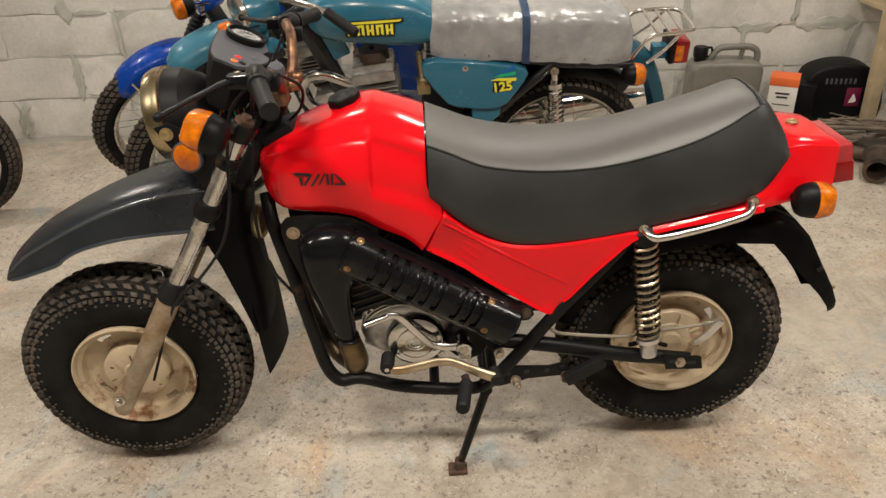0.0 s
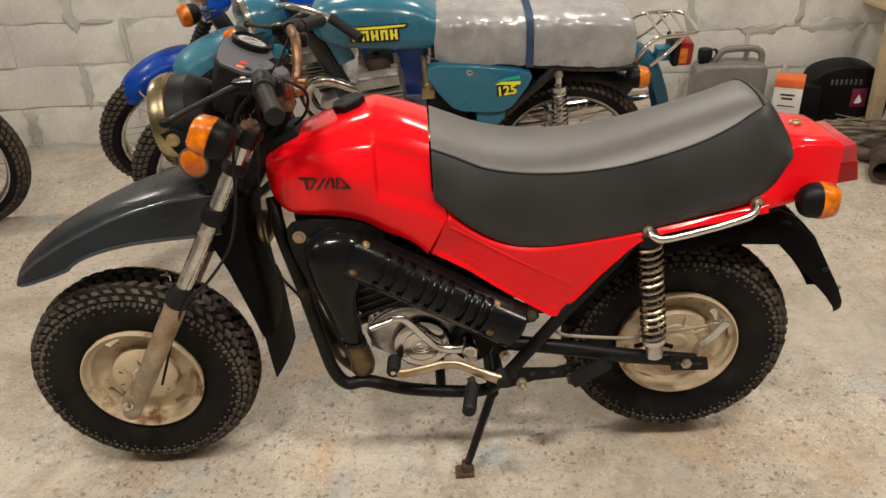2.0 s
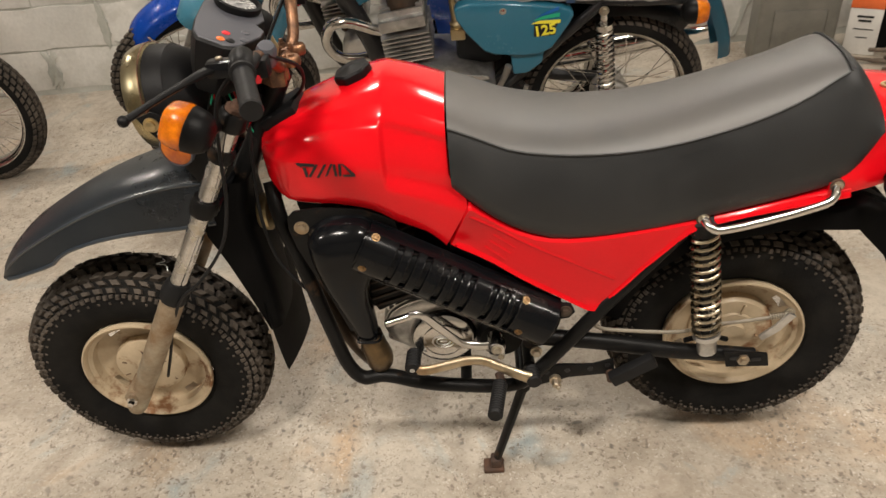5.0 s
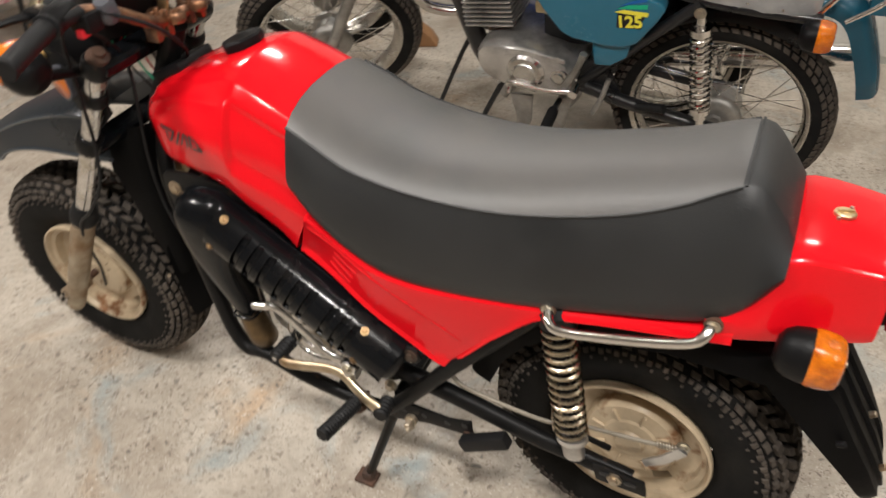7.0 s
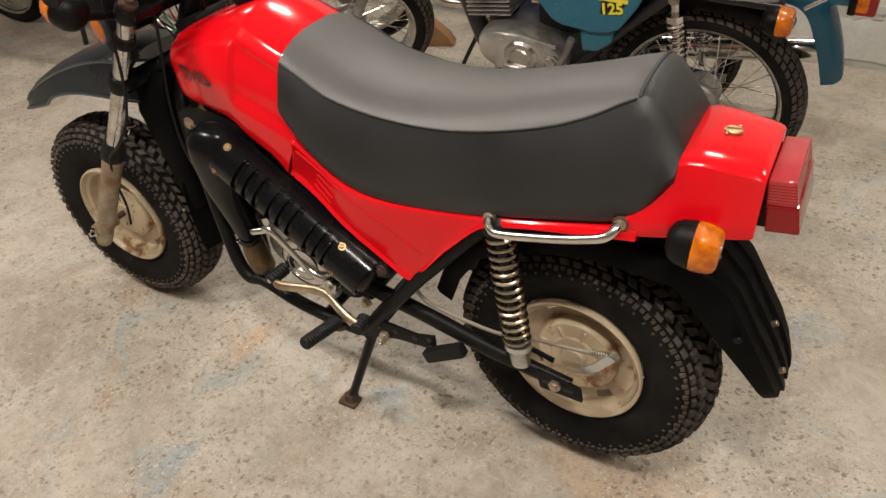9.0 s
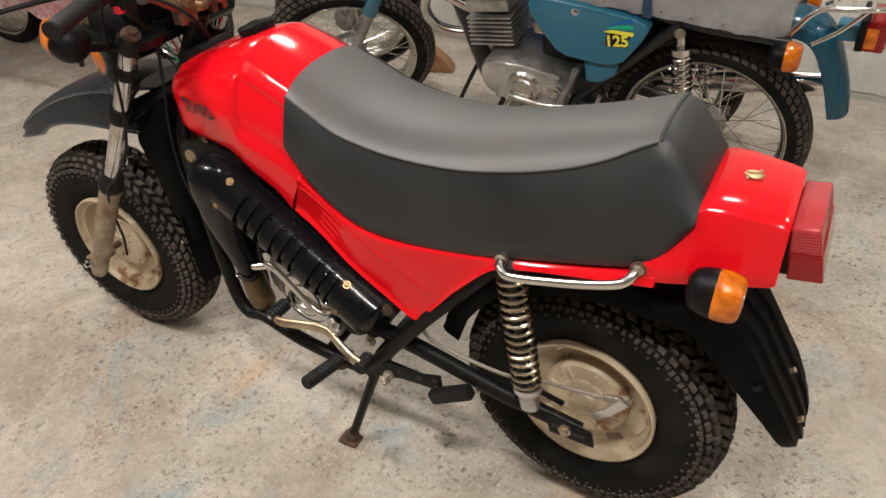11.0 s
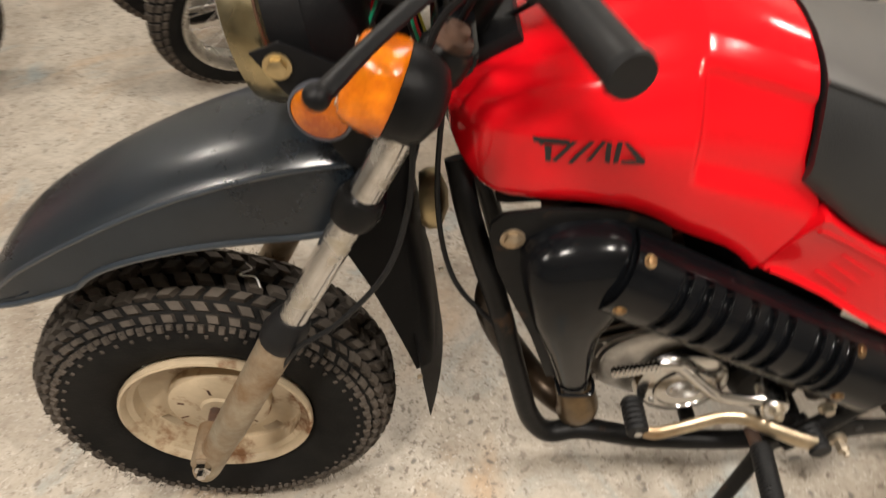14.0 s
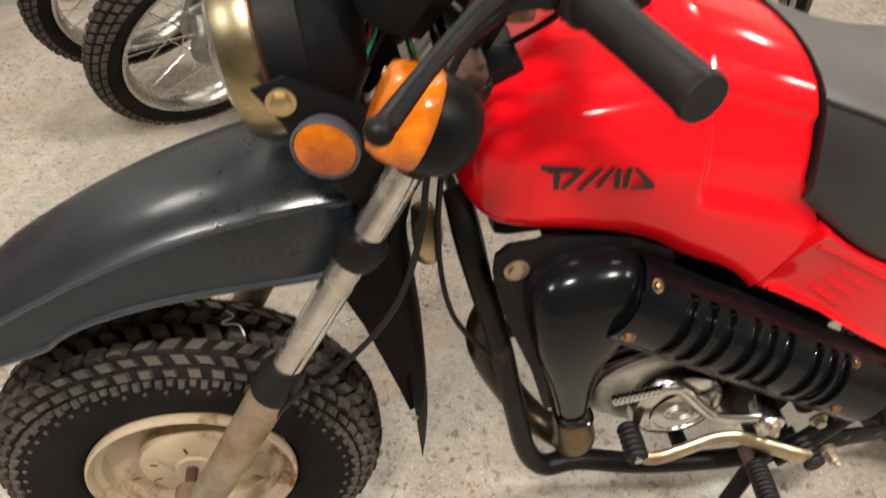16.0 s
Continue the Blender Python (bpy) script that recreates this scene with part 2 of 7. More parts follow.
M_RUSTY = mat("corroded_alloy", (0.42, 0.37, 0.28), 0.42, 0.6, var=0.3, scale=14, bump=0.35, fine=120, col2=(0.20, 0.11, 0.045), amount=0.48, spread=0.35, scale2=13, rough2=0.8, metal2=0.1)
M_RUST = mat("rusty_steel", (0.13, 0.07, 0.045), 0.75, 0.3, var=0.35, scale=15, bump=0.35, col2=(0.05, 0.04, 0.036), amount=0.45, spread=0.2)
M_COPPER = mat("tarnished_copper", (0.42, 0.22, 0.12), 0.32, 1.0, var=0.3, scale=24, bump=0.3, col2=(0.10, 0.055, 0.035), amount=0.56, spread=0.3, scale2=22, rough2=0.45, metal2=0.7)
M_BRASS = mat("yellow_zinc", (0.56, 0.44, 0.24), 0.32, 0.95, var=0.25, scale=14, bump=0.06, col2=(0.40, 0.34, 0.22), amount=0.4, spread=0.3, rough2=0.5)
M_BOLT = mat("zinc_bolt", (0.50, 0.46, 0.38), 0.38, 0.9, var=0.25, scale=40, bump=0.1, col2=(0.35, 0.22, 0.10), amount=0.35, spread=0.3)
M_ALU = mat("cast_aluminium", (0.66, 0.65, 0.63), 0.34, 0.9, var=0.18, scale=14, bump=0.12, fine=260, col2=(0.20, 0.19, 0.18), amount=0.3, spread=0.3, rough2=0.55)
M_POLISH = mat("polished_aluminium", (0.66, 0.65, 0.63), 0.16, 1.0, var=0.12, scale=12, bump=0.05, col2=(0.40, 0.38, 0.35), amount=0.25, spread=0.3, rough2=0.35)
M_SPRING = mat("spring_steel", (0.50, 0.43, 0.32), 0.26, 1.0, var=0.2, scale=18, bump=0.05)
M_ORANGE = mat("amber_lens", (0.90, 0.24, 0.004), 0.10, var=0.35, scale=40, bump=0.35, fine=180, trans=0.30, ior=1.45, coat=0.3, col2=(0.50, 0.09, 0.002), amount=0.42, spread=0.25, scale2=26)
M_REDLENS = mat("red_lens", (0.34, 0.008, 0.010), 0.12, var=0.15, scale=20, bump=0.12, trans=0.35, ior=1.3, coat=0.5)
M_PINKLENS = mat("pale_red_lens", (0.62, 0.06, 0.07), 0.10, var=0.15, scale=20, bump=0.1, trans=0.35, ior=1.35, coat=0.5)
M_GLASS = mat("clear_glass", (0.92, 0.95, 0.96), 0.05, var=0.02, bump=0.05, trans=0.95)
M_GREYPL = mat("grey_dash_plastic", (0.075, 0.077, 0.090), 0.45, var=0.18, scale=9, bump=0.1, fine=300, coat=0.0)
M_WHITE = mat("white_paint", (0.75, 0.74, 0.71), 0.5, var=0.1, scale=10, bump=0.05)
M_DECAL = mat("black_decal", (0.013, 0.013, 0.014), 0.35, var=0.15, bump=0.0)
M_CABLE = mat("cable_sheath", (0.010, 0.010, 0.0105), 0.5, var=0.15, scale=30, bump=0.05, spec=0.25)
M_REDPL = mat("red_button", (0.62, 0.02, 0.03), 0.4, var=0.15, scale=30, bump=0.05)
M_ORANGEPL = mat("orange_lamp_dot", (0.75, 0.16, 0.03), 0.35, var=0.1, scale=30, bump=0.05)
M_TEAL = mat("teal_paint", (0.026, 0.150, 0.235), 0.24, var=0.07, scale=5, bump=0.02, coat=0.5)
M_LTEAL = mat("pale_teal_paint", (0.09, 0.32, 0.45), 0.28, var=0.07, scale=5, bump=0.02, coat=0.4)
M_BLUE = mat("deep_blue_paint", (0.004, 0.09, 0.58), 0.25, var=0.08, scale=5, bump=0.02, coat=0.5)
M_YELLOW = mat("yellow_decal", (0.85, 0.78, 0.06), 0.4, var=0.05, bump=0.0)
M_GREEN = mat("green_decal", (0.02, 0.42, 0.22), 0.4, var=0.05, bump=0.0)
M_SKY = mat("blue_decal", (0.01, 0.12, 0.42), 0.4, var=0.05, bump=0.0)
M_JERRY = mat("grey_green_plastic", (0.145, 0.14, 0.122), 0.36, var=0.15, scale=7, bump=0.06, col2=(0.19, 0.18, 0.155), amount=0.35, spread=0.3)
M_WOOD = mat("pale_wood", (0.52, 0.42, 0.27), 0.65, var=0.2, scale=9, bump=0.2, fine=120, col2=(0.34, 0.25, 0.14), amount=0.3, spread=0.25, scale2=4)
M_BROWN = mat("brown_wood", (0.34, 0.18, 0.08), 0.65, var=0.25, scale=9, bump=0.2)
M_CARD = mat("white_carton", (0.74, 0.72, 0.68), 0.6, var=0.08, scale=12, bump=0.03)
M_ORCARD = mat("orange_carton", (0.80, 0.16, 0.04), 0.5, var=0.1, scale=12, bump=0.03)
M_DARK = mat("dirty_dark_metal", (0.05, 0.042, 0.036), 0.55, 0.4, var=0.4, scale=12, bump=0.3, col2=(0.13, 0.08, 0.05), amount=0.4, spread=0.3)
M_BARK = mat("grey_brown_sticks", (0.11, 0.085, 0.065), 0.85, var=0.4, scale=14, bump=0.4, col2=(0.26, 0.21, 0.16), amount=0.4, spread=0.3)
M_PINK = mat("pink_cloth", (0.66, 0.30, 0.33), 0.85, var=0.2, scale=14, bump=0.2, col2=(0.74, 0.55, 0.53), amount=0.5, spread=0.1, scale2=38)
M_MAGENTA = mat("magenta_print", (0.16, 0.012, 0.045), 0.4, var=0.2, scale=14, bump=0.02)
M_STRAP = mat("blue_strap", (0.07, 0.12, 0.24), 0.55, var=0.15, scale=30, bump=0.15)
M_CREAM = mat("pale_dull_rod", (0.26, 0.23, 0.18), 0.5, var=0.1, scale=10)
M_BEZEL = mat("pale_zinc_rim", (0.34, 0.28, 0.16), 0.22, 0.95, var=0.3, scale=14, bump=0.04, col2=(0.26, 0.23, 0.15), amount=0.35, spread=0.3, rough2=0.4)

# ---- the garage ----
X0, X1, Y0, Y1 = -5.2, 4.2, -2.6, 4.15


def floor_material():
    m = bpy.data.materials.new("ground_concrete")
    m.use_nodes = True
    t = m.node_tree
    p = t.nodes["Principled BSDF"]
    tc = t.nodes.new("ShaderNodeTexCoord")

    def noise_fac(scale, detail, lo, hi, rough=0.6, dist=0.0):
        n = t.nodes.new("ShaderNodeTexNoise")
        n.inputs["Scale"].default_value, n.inputs["Detail"].default_value = scale, detail
        n.inputs["Roughness"].default_value, n.inputs["Distortion"].default_value = rough, dist
        link(t, tc.outputs["Object"], n.inputs["Vector"])
        f = t.nodes.new("ShaderNodeMapRange")
        f.inputs["From Min"].default_value, f.inputs["From Max"].default_value = lo, hi
        link(t, n.outputs["Fac"], f.inputs["Value"])
        return f.outputs[0], n.outputs["Fac"]

    def mixed(fac, a, b, strength=1.0):
        k = t.nodes.new("ShaderNodeMath")
        k.operation = "MULTIPLY"
        link(t, fac, k.inputs[0])
        k.inputs[1].default_value = strength
        mx = t.nodes.new("ShaderNodeMix")
        mx.data_type = "RGBA"
        link(t, k.outputs[0], mx.inputs[0])
        for s, v in ((6, a), (7, b)):
            if isinstance(v, tuple):
                mx.inputs[s].default_value = (*v, 1)
            else:
                link(t, v, mx.inputs[s])
        return mx.outputs[2]

    big, _ = noise_fac(1.1, 6, 0.38, 0.62, 0.65, 0.8)
    mid, _ = noise_fac(4.0, 8, 0.40, 0.60, 0.7, 0.6)
    col = mixed(big, (0.32, 0.265, 0.205), (0.49, 0.435, 0.36))
    col = mixed(mid, col, (0.56, 0.51, 0.435), 0.7)
    blue, _ = noise_fac(2.6, 6, 0.56, 0.70, 0.6, 1.2)
    col = mixed(blue, col, (0.31, 0.375, 0.39), 0.85)
    tan, _ = noise_fac(1.9, 6, 0.56, 0.70, 0.65, 0.9)
    col = mixed(tan, col, (0.47, 0.32, 0.19), 0.75)
    # trowel smears and fine grain
    smear, _ = noise_fac(9.0, 8, 0.45, 0.66, 0.75, 1.5)
    col = mixed(smear, col, (0.27, 0.235, 0.19), 0.5)
    dens, _ = noise_fac(1.7, 5, 0.32, 0.56, 0.6, 0.5)
    grit, _ = noise_fac(75, 5, 0.50, 0.72, 0.7)
    gm = t.nodes.new("ShaderNodeMath")
    gm.operation = "MULTIPLY_ADD"
    link(t, dens, gm.inputs[0])
    gm.inputs[1].default_value, gm.inputs[2].default_value = 0.75, 0.25
    gk = t.nodes.new("ShaderNodeMath")
    gk.operation = "MULTIPLY"
    link(t, grit, gk.inputs[0])
    link(t, gm.outputs[0], gk.inputs[1])
    col = mixed(gk.outputs[0], col, (0.20, 0.155, 0.115), 0.6)
    pale, _ = noise_fac(48, 5, 0.54, 0.70, 0.7)
    col = mixed(pale, col, (0.63, 0.58, 0.50), 0.35)
    # dark aggregate chips, denser in patches
    for sc, th, dark in ((46, 0.27, (0.19, 0.155, 0.12)), (82, 0.31, (0.20, 0.165, 0.13)), (84, 0.26, (0.62, 0.57, 0.50)), (26, 0.16, (0.15, 0.135, 0.115))):
        vo = t.nodes.new("ShaderNodeTexVoronoi")
        vo.inputs["Scale"].default_value = sc
        nz = t.nodes.new("ShaderNodeTexNoise")
        nz.inputs["Scale"].default_value = sc * 0.9
        link(t, tc.outputs["Object"], nz.inputs["Vector"])
        ma = t.nodes.new("ShaderNodeMixRGB")
        ma.blend_type = "LINEAR_LIGHT"
        ma.inputs[0].default_value = 0.022
        link(t, tc.outputs["Object"], ma.inputs[1])
        link(t, nz.outputs["Color"], ma.inputs[2])
        link(t, ma.outputs[0], vo.inputs["Vector"])
        f = t.nodes.new("ShaderNodeMapRange")
        f.inputs["From Min"].default_value, f.inputs["From Max"].default_value = th + 0.07, th - 0.05
        link(t, vo.outputs["Distance"], f.inputs["Value"])
        sep = t.nodes.new("ShaderNodeSeparateColor")
        link(t, vo.outputs["Color"], sep.inputs[0])
        pick = t.nodes.new("ShaderNodeMath")
        pick.operation = "LESS_THAN"
        link(t, sep.outputs[0], pick.inputs[0])
        pick.inputs[1].default_value = 0.42
        k = t.nodes.new("ShaderNodeMath")
        k.operation = "MULTIPLY"
        link(t, f.outputs[0], k.inputs[0])
        link(t, pick.outputs[0], k.inputs[1])
        k2 = t.nodes.new("ShaderNodeMath")
        k2.operation = "MULTIPLY"
        link(t, k.outputs[0], k2.inputs[0])
        link(t, dens, k2.inputs[1])
        col = mixed(k2.outputs[0], col, dark, 0.85)
    link(t, col, p.inputs["Base Color"])
    rg, _ = noise_fac(3.0, 4, 0.3, 0.7)
    r2 = t.nodes.new("ShaderNodeMapRange")
    r2.inputs["To Min"].default_value, r2.inputs["To Max"].default_value = 0.42, 0.66
    link(t, rg, r2.inputs["Value"])
    link(t, r2.outputs[0], p.inputs["Roughness"])
    _, h = noise_fac(140, 3, 0, 1)
    b = t.nodes.new("ShaderNodeBump")
    b.inputs["Strength"].default_value, b.inputs["Distance"].default_value = 0.15, 0.004
    link(t, h, b.inputs["Height"])
    link(t, b.outputs[0], p.inputs["Normal"])
    return m


M_FLOOR = floor_material()
M_BLOCK = mat("whitewashed_block", (0.62, 0.61, 0.57), 0.85, var=0.18, scale=2.2, bump=0.4, fine=55, col2=(0.45, 0.44, 0.39), amount=0.28, spread=0.22, scale2=3.6, world=True)
M_MORTAR = mat("grey_mortar", (0.40, 0.408, 0.365), 0.9, var=0.2, scale=7, bump=0.6, fine=90, col2=(0.52, 0.518, 0.475), amount=0.5, spread=0.3, scale2=5, world=True)
M_PLAIN = mat("grey_plaster", (0.42, 0.405, 0.375), 0.88, var=0.15, scale=2.5, bump=0.3, fine=60)
M_CEIL = mat("white_ceiling_paint", (0.72, 0.71, 0.68), 0.8, var=0.08, scale=2, bump=0.15, fine=60)

bm = bm_new()
box(bm, (X1 - X0 + 0.4, Y1 - Y0 + 0.4, 0.12), ((X0 + X1) / 2, (Y0 + Y1) / 2, -0.06))
one("floor", bm, M_FLOOR, "worn pale concrete floor with dark exposed aggregate chips", "floor", kind="structure")
bm = bm_new()
box(bm, (X1 - X0 + 0.4, Y1 - Y0 + 0.4, 0.14), ((X0 + X1) / 2, (Y0 + Y1) / 2, CEIL + 0.07))
one("ceiling", bm, M_CEIL, "plain white painted ceiling of a garage", "ceiling", kind="structure")
for nm, size, at in (("wall_west", (0.2, Y1 - Y0 + 0.4, CEIL), (X0 - 0.1, (Y0 + Y1) / 2, CEIL / 2)),
                     ("wall_east", (0.2, Y1 - Y0 + 0.4, CEIL), (X1 + 0.1, (Y0 + Y1) / 2, CEIL / 2)),
                     ("wall_south", (X1 - X0, 0.2, CEIL), ((X0 + X1) / 2, Y0 - 0.1, CEIL / 2))):
    bm = bm_new()
    box(bm, size, at)
    one(nm, bm, M_PLAIN, "plain grey plastered garage wall", "wall", kind="structure")
bm = bm_new()
box(bm, (X1 - X0, 0.19, CEIL), ((X0 + X1) / 2, Y1 + 0.100, CEIL / 2))
wall_north = one("wall_north", bm, M_MORTAR, "whitewashed aerated block wall with smeared grey mortar joints", "wall", kind="structure")


def batten_lamps():
    for lx, ly, _ in LAMPS:
        th = thing("ceiling_lamp", "white ceiling batten lamp with a frosted cover", "lamp", pose(lx, ly, CEIL), "ceiling lamps")
        bm = bm_new()
        box(bm, (0.68, 0.16, 0.05), (0, 0, -0.025), 0.008)
        part("housing", bm, M_WHITE, th)


batten_lamps()

# ---- red fat-tyred motorcycle; x back, y across (left side minus), z up ----
tula = thing("motorcycle", "red fat-tyred motorcycle with long black seat on its stand", "motorcycle", pose(0, 1.712, 0))
FX, RX = -0.788, 0.581
FZ, RZ = 0.305, 0.322


def tyre_point(phi, lift=0.0):
    """Place (radius, across) on the casing at angle phi from the crown, and the outward normal."""
    def raw(a):
        c, s = math.cos(a), math.sin(a)
        if c > 0:
            return (0.2195 + 0.0555 * c ** 0.86, 0.0715 * math.copysign(abs(s) ** 0.92, s))
        return (0.2195 + 0.089 * c, 0.0715 * math.copysign(abs(s) ** 0.92, s))
    r, v = raw(phi)
    r1, v1 = raw(phi - 0.02)
    r2, v2 = raw(phi + 0.02)
    n = Vector((v2 - v1, -(r2 - r1))).normalized()
    return r + n.x * lift, v + n.y * lift


def tyre(parent, cx, WZ, seed):
    rnd = random.Random(seed)
    bm = bm_new()
    prof = [tyre_point(radians(a)) for a in range(-138, 139, 6)]
    lathe(bm, prof, 72, "y", (cx, 0, WZ))
    ty = part("tyre", bm, M_RUBBER, parent, "black balloon tyre casing")
    verts, faces = [], []

    def block(th, ph, dth, dph, h, skew=0.0, taper=0.8):
        base = len(verts)
        for lift, k in ((-0.001, 1.0), (h, taper)):
            for a, b in ((-1, -1), (1, -1), (1, 1), (-1, 1)):
                r, v = tyre_point(ph + b * dph * k, lift)
                t = th + (a * dth * k + skew * b)
                verts.append((cx + r * math.cos(t), v, WZ + r * math.sin(t)))
        b = base
        faces.extend([(b + 4, b + 5, b + 6, b + 7), (b, b + 1, b + 5, b + 4), (b + 1, b + 2, b + 6, b + 5), (b + 2, b + 3, b + 7, b + 6), (b + 3, b, b + 4, b + 7)])

    N = 54
    step = 2 * math.pi / N
    rows = ((-8, 0.0, 0.36, 6.4, 0.12, 0.0115), (8, 0.5, 0.36, 6.4, -0.12, 0.0115), (-24, 0.45, 0.36, 6.6, -0.16, 0.0115), (24, 0.95, 0.36, 6.6, 0.16, 0.0115), (-40, 0.1, 0.34, 6.2, 0.14, 0.0100), (40, 0.6, 0.34, 6.2, -0.14, 0.0100), (-55, 0.5, 0.31, 5.6, 0.06, 0.0080), (55, 0.0, 0.31, 5.6, -0.06, 0.0080))
    for k in range(N):
        for row, (ph, off, dth, dph, sk, h) in enumerate(rows):
            th = (k + off + rnd.uniform(-0.06, 0.06)) * step
            cut = 0.78 if (k + row) % 3 == 0 else 1.0
            block(th, radians(ph), dth * step * rnd.uniform(0.92, 1.04), radians(dph * cut), h + rnd.uniform(-0.001, 0.001), sk * step)
        for sgn in (-1, 1):
            for q in range(2):
                th = (k + 0.5 * q + (0.2 if sgn > 0 else 0.0)) * step
                block(th, radians(sgn * (68 if q else 70.5)), 0.17 * step, radians(4.4 if q else 6.2), 0.0046, 0.0, 0.75)
    for k in range(N):
        for sgn in (-1, 1):
            block((k + (0.25 if sgn > 0 else 0.75)) * step, radians(sgn * 84), 0.10 * step, radians(2.6), 0.0022)
    me = bpy.data.meshes.new("tread")
    me.from_pydata(verts, [], faces)
    tr = part("tread", me, M_TREAD, ty, "chunky staggered tread blocks")
    tagged(tr, kind="stuff")
    # fine moulding whiskers
    verts, faces = [], []
    for k in range(900):
        th = rnd.uniform(0, 2 * math.pi)
        ph = radians(rnd.choice((-1, 1)) * rnd.choice((4, 20, 52, 60, 68, 78)) + rnd.uniform(-4, 4))
        r, v = tyre_point(ph, 0.009)
        r2, v2 = tyre_point(ph + rnd.uniform(-0.03, 0.03), 0.009 + rnd.uniform(0.005, 0.010))
        b = len(verts)
        w = 0.0006 / r
        for dt, dv in ((-w, 0), (w, 0), (0, 0.0012)):
            verts.append((cx + r * math.cos(th + dt), v + dv, WZ + r * math.sin(th + dt)))
        th2 = th + rnd.uniform(-0.02, 0.02)
        verts.append((cx + r2 * math.cos(th2), v2, WZ + r2 * math.sin(th2)))
        faces += [(b, b + 1, b + 3), (b + 1, b + 2, b + 3), (b + 2, b, b + 3)]
    me = bpy.data.meshes.new("rubber_fringe")
    me.from_pydata(verts, [], faces)
    tagged(part("rubber_fringe", me, M_RUBBER, ty), kind="stuff")


def wheel(cx, WZ, seed, name, drum_prof):
    bm = bm_new()
    # pressed steel rim with a dished disc, open slots in the disc
    prof = [(0.148, -0.044), (0.152, -0.052), (0.1535, -0.059), (0.152, -0.0655), (0.1485, -0.067), (0.1455, -0.064), (0.142, -0.056), (0.139, -0.044), (0.134, -0.030), (0.128, -0.024), (0.112, -0.022), (0.098, -0.020), (0.070, -0.020)]
    lathe(bm, prof, 60, "y", (cx, 0, WZ))
    kill = []
    for f in bm.faces:
        c = f.calc_center_median()
        r = math.hypot(c.x - cx, c.z - WZ)
        a = math.degrees(math.atan2(c.z - WZ, c.x - cx)) % 360
        if 0.111 < r < 0.130 and any(abs((a - b + 180) % 360 - 180) < 9 for b in (35, 125, 215, 305)):
            kill.append(f)
    bmesh.ops.delete(bm, geom=kill, context="FACES")
    # barrel and far flange
    lathe(bm, [(0.150, -0.058), (0.132, -0.05), (0.128, 0.0), (0.132, 0.05), (0.150, 0.058), (0.158, 0.066), (0.158, 0.073), (0.150, 0.072)], 60, "y", (cx, 0, WZ))
    w = part(name, bm, M_RIM, tula, "beige painted pressed steel wheel, scuffed")
    tyre(w, cx, WZ, seed)
    bm = bm_new()
    lathe(bm, drum_prof, 44, "y", (cx, 0, WZ))
    part("brake_drum", bm, M_RIM, w, "beige brake drum with rust stains")
    return w


def lean(w, cx, WZ, shift, tilt, turn=0.0):
    """Leans a wheel and all its pieces about its own axle and moves it across."""
    m = Matrix.Translation((cx, shift, WZ)) @ Matrix.Rotation(radians(turn), 4, "Z") @ Matrix.Rotation(radians(tilt), 4, "X") @ Matrix.Translation((-cx, 0, -WZ))
    for o in (w, *w.children_recursive):
        o.data.transform(m)



fw = wheel(FX, FZ, 3, "front_wheel", [(0, -0.050), (0.026, -0.050), (0.030, -0.046), (0.074, -0.045), (0.081, -0.041), (0.083, -0.034), (0.083, 0.05), (0, 0.05)])
rw = wheel(RX, RZ, 8, "rear_wheel", [(0, -0.062), (0.026, -0.062), (0.030, -0.054), (0.050, -0.052), (0.054, -0.048), (0.084, -0.046), (0.090, -0.040), (0.091, -0.034), (0.091, 0.05), (0, 0.05)])
# cast ribs and bosses of the rear brake plate, slots of the front one
for a in range(15, 375, 45):
    bm = bm_new()
    box(bm, (0.026, 0.008, 0.005), (0.066, -0.049, 0), 0.0015, m=Matrix())
    bmesh.ops.transform(bm, matrix=Matrix.Translation((RX, 0, RZ)) @ Matrix.Rotation(radians(a), 4, "Y"), verts=bm.verts)
    part("rib", bm, M_RIM, rw)
for a, r in ((40, 0.055), (163, 0.06), (251, 0.047), (318, 0.068), (95, 0.045), (200, 0.066), (20, 0.040)):
    bm = bm_new()
    box(bm, (0.007 + 0.008 * (a % 3) / 2, 0.003, 0.0025 + 0.002 * (a % 2)), (r, -0.0448, 0), 0.001)
    bmesh.ops.transform(bm, matrix=Matrix.Translation((FX, 0, FZ)) @ Matrix.Rotation(radians(-a), 4, "Y"), verts=bm.verts)
    part("rust_mark", bm, M_RUST, fw)

lean(fw, FX, FZ, -0.008, 1.7)
lean(rw, RX, RZ, -0.012, -0.3, -4.0)
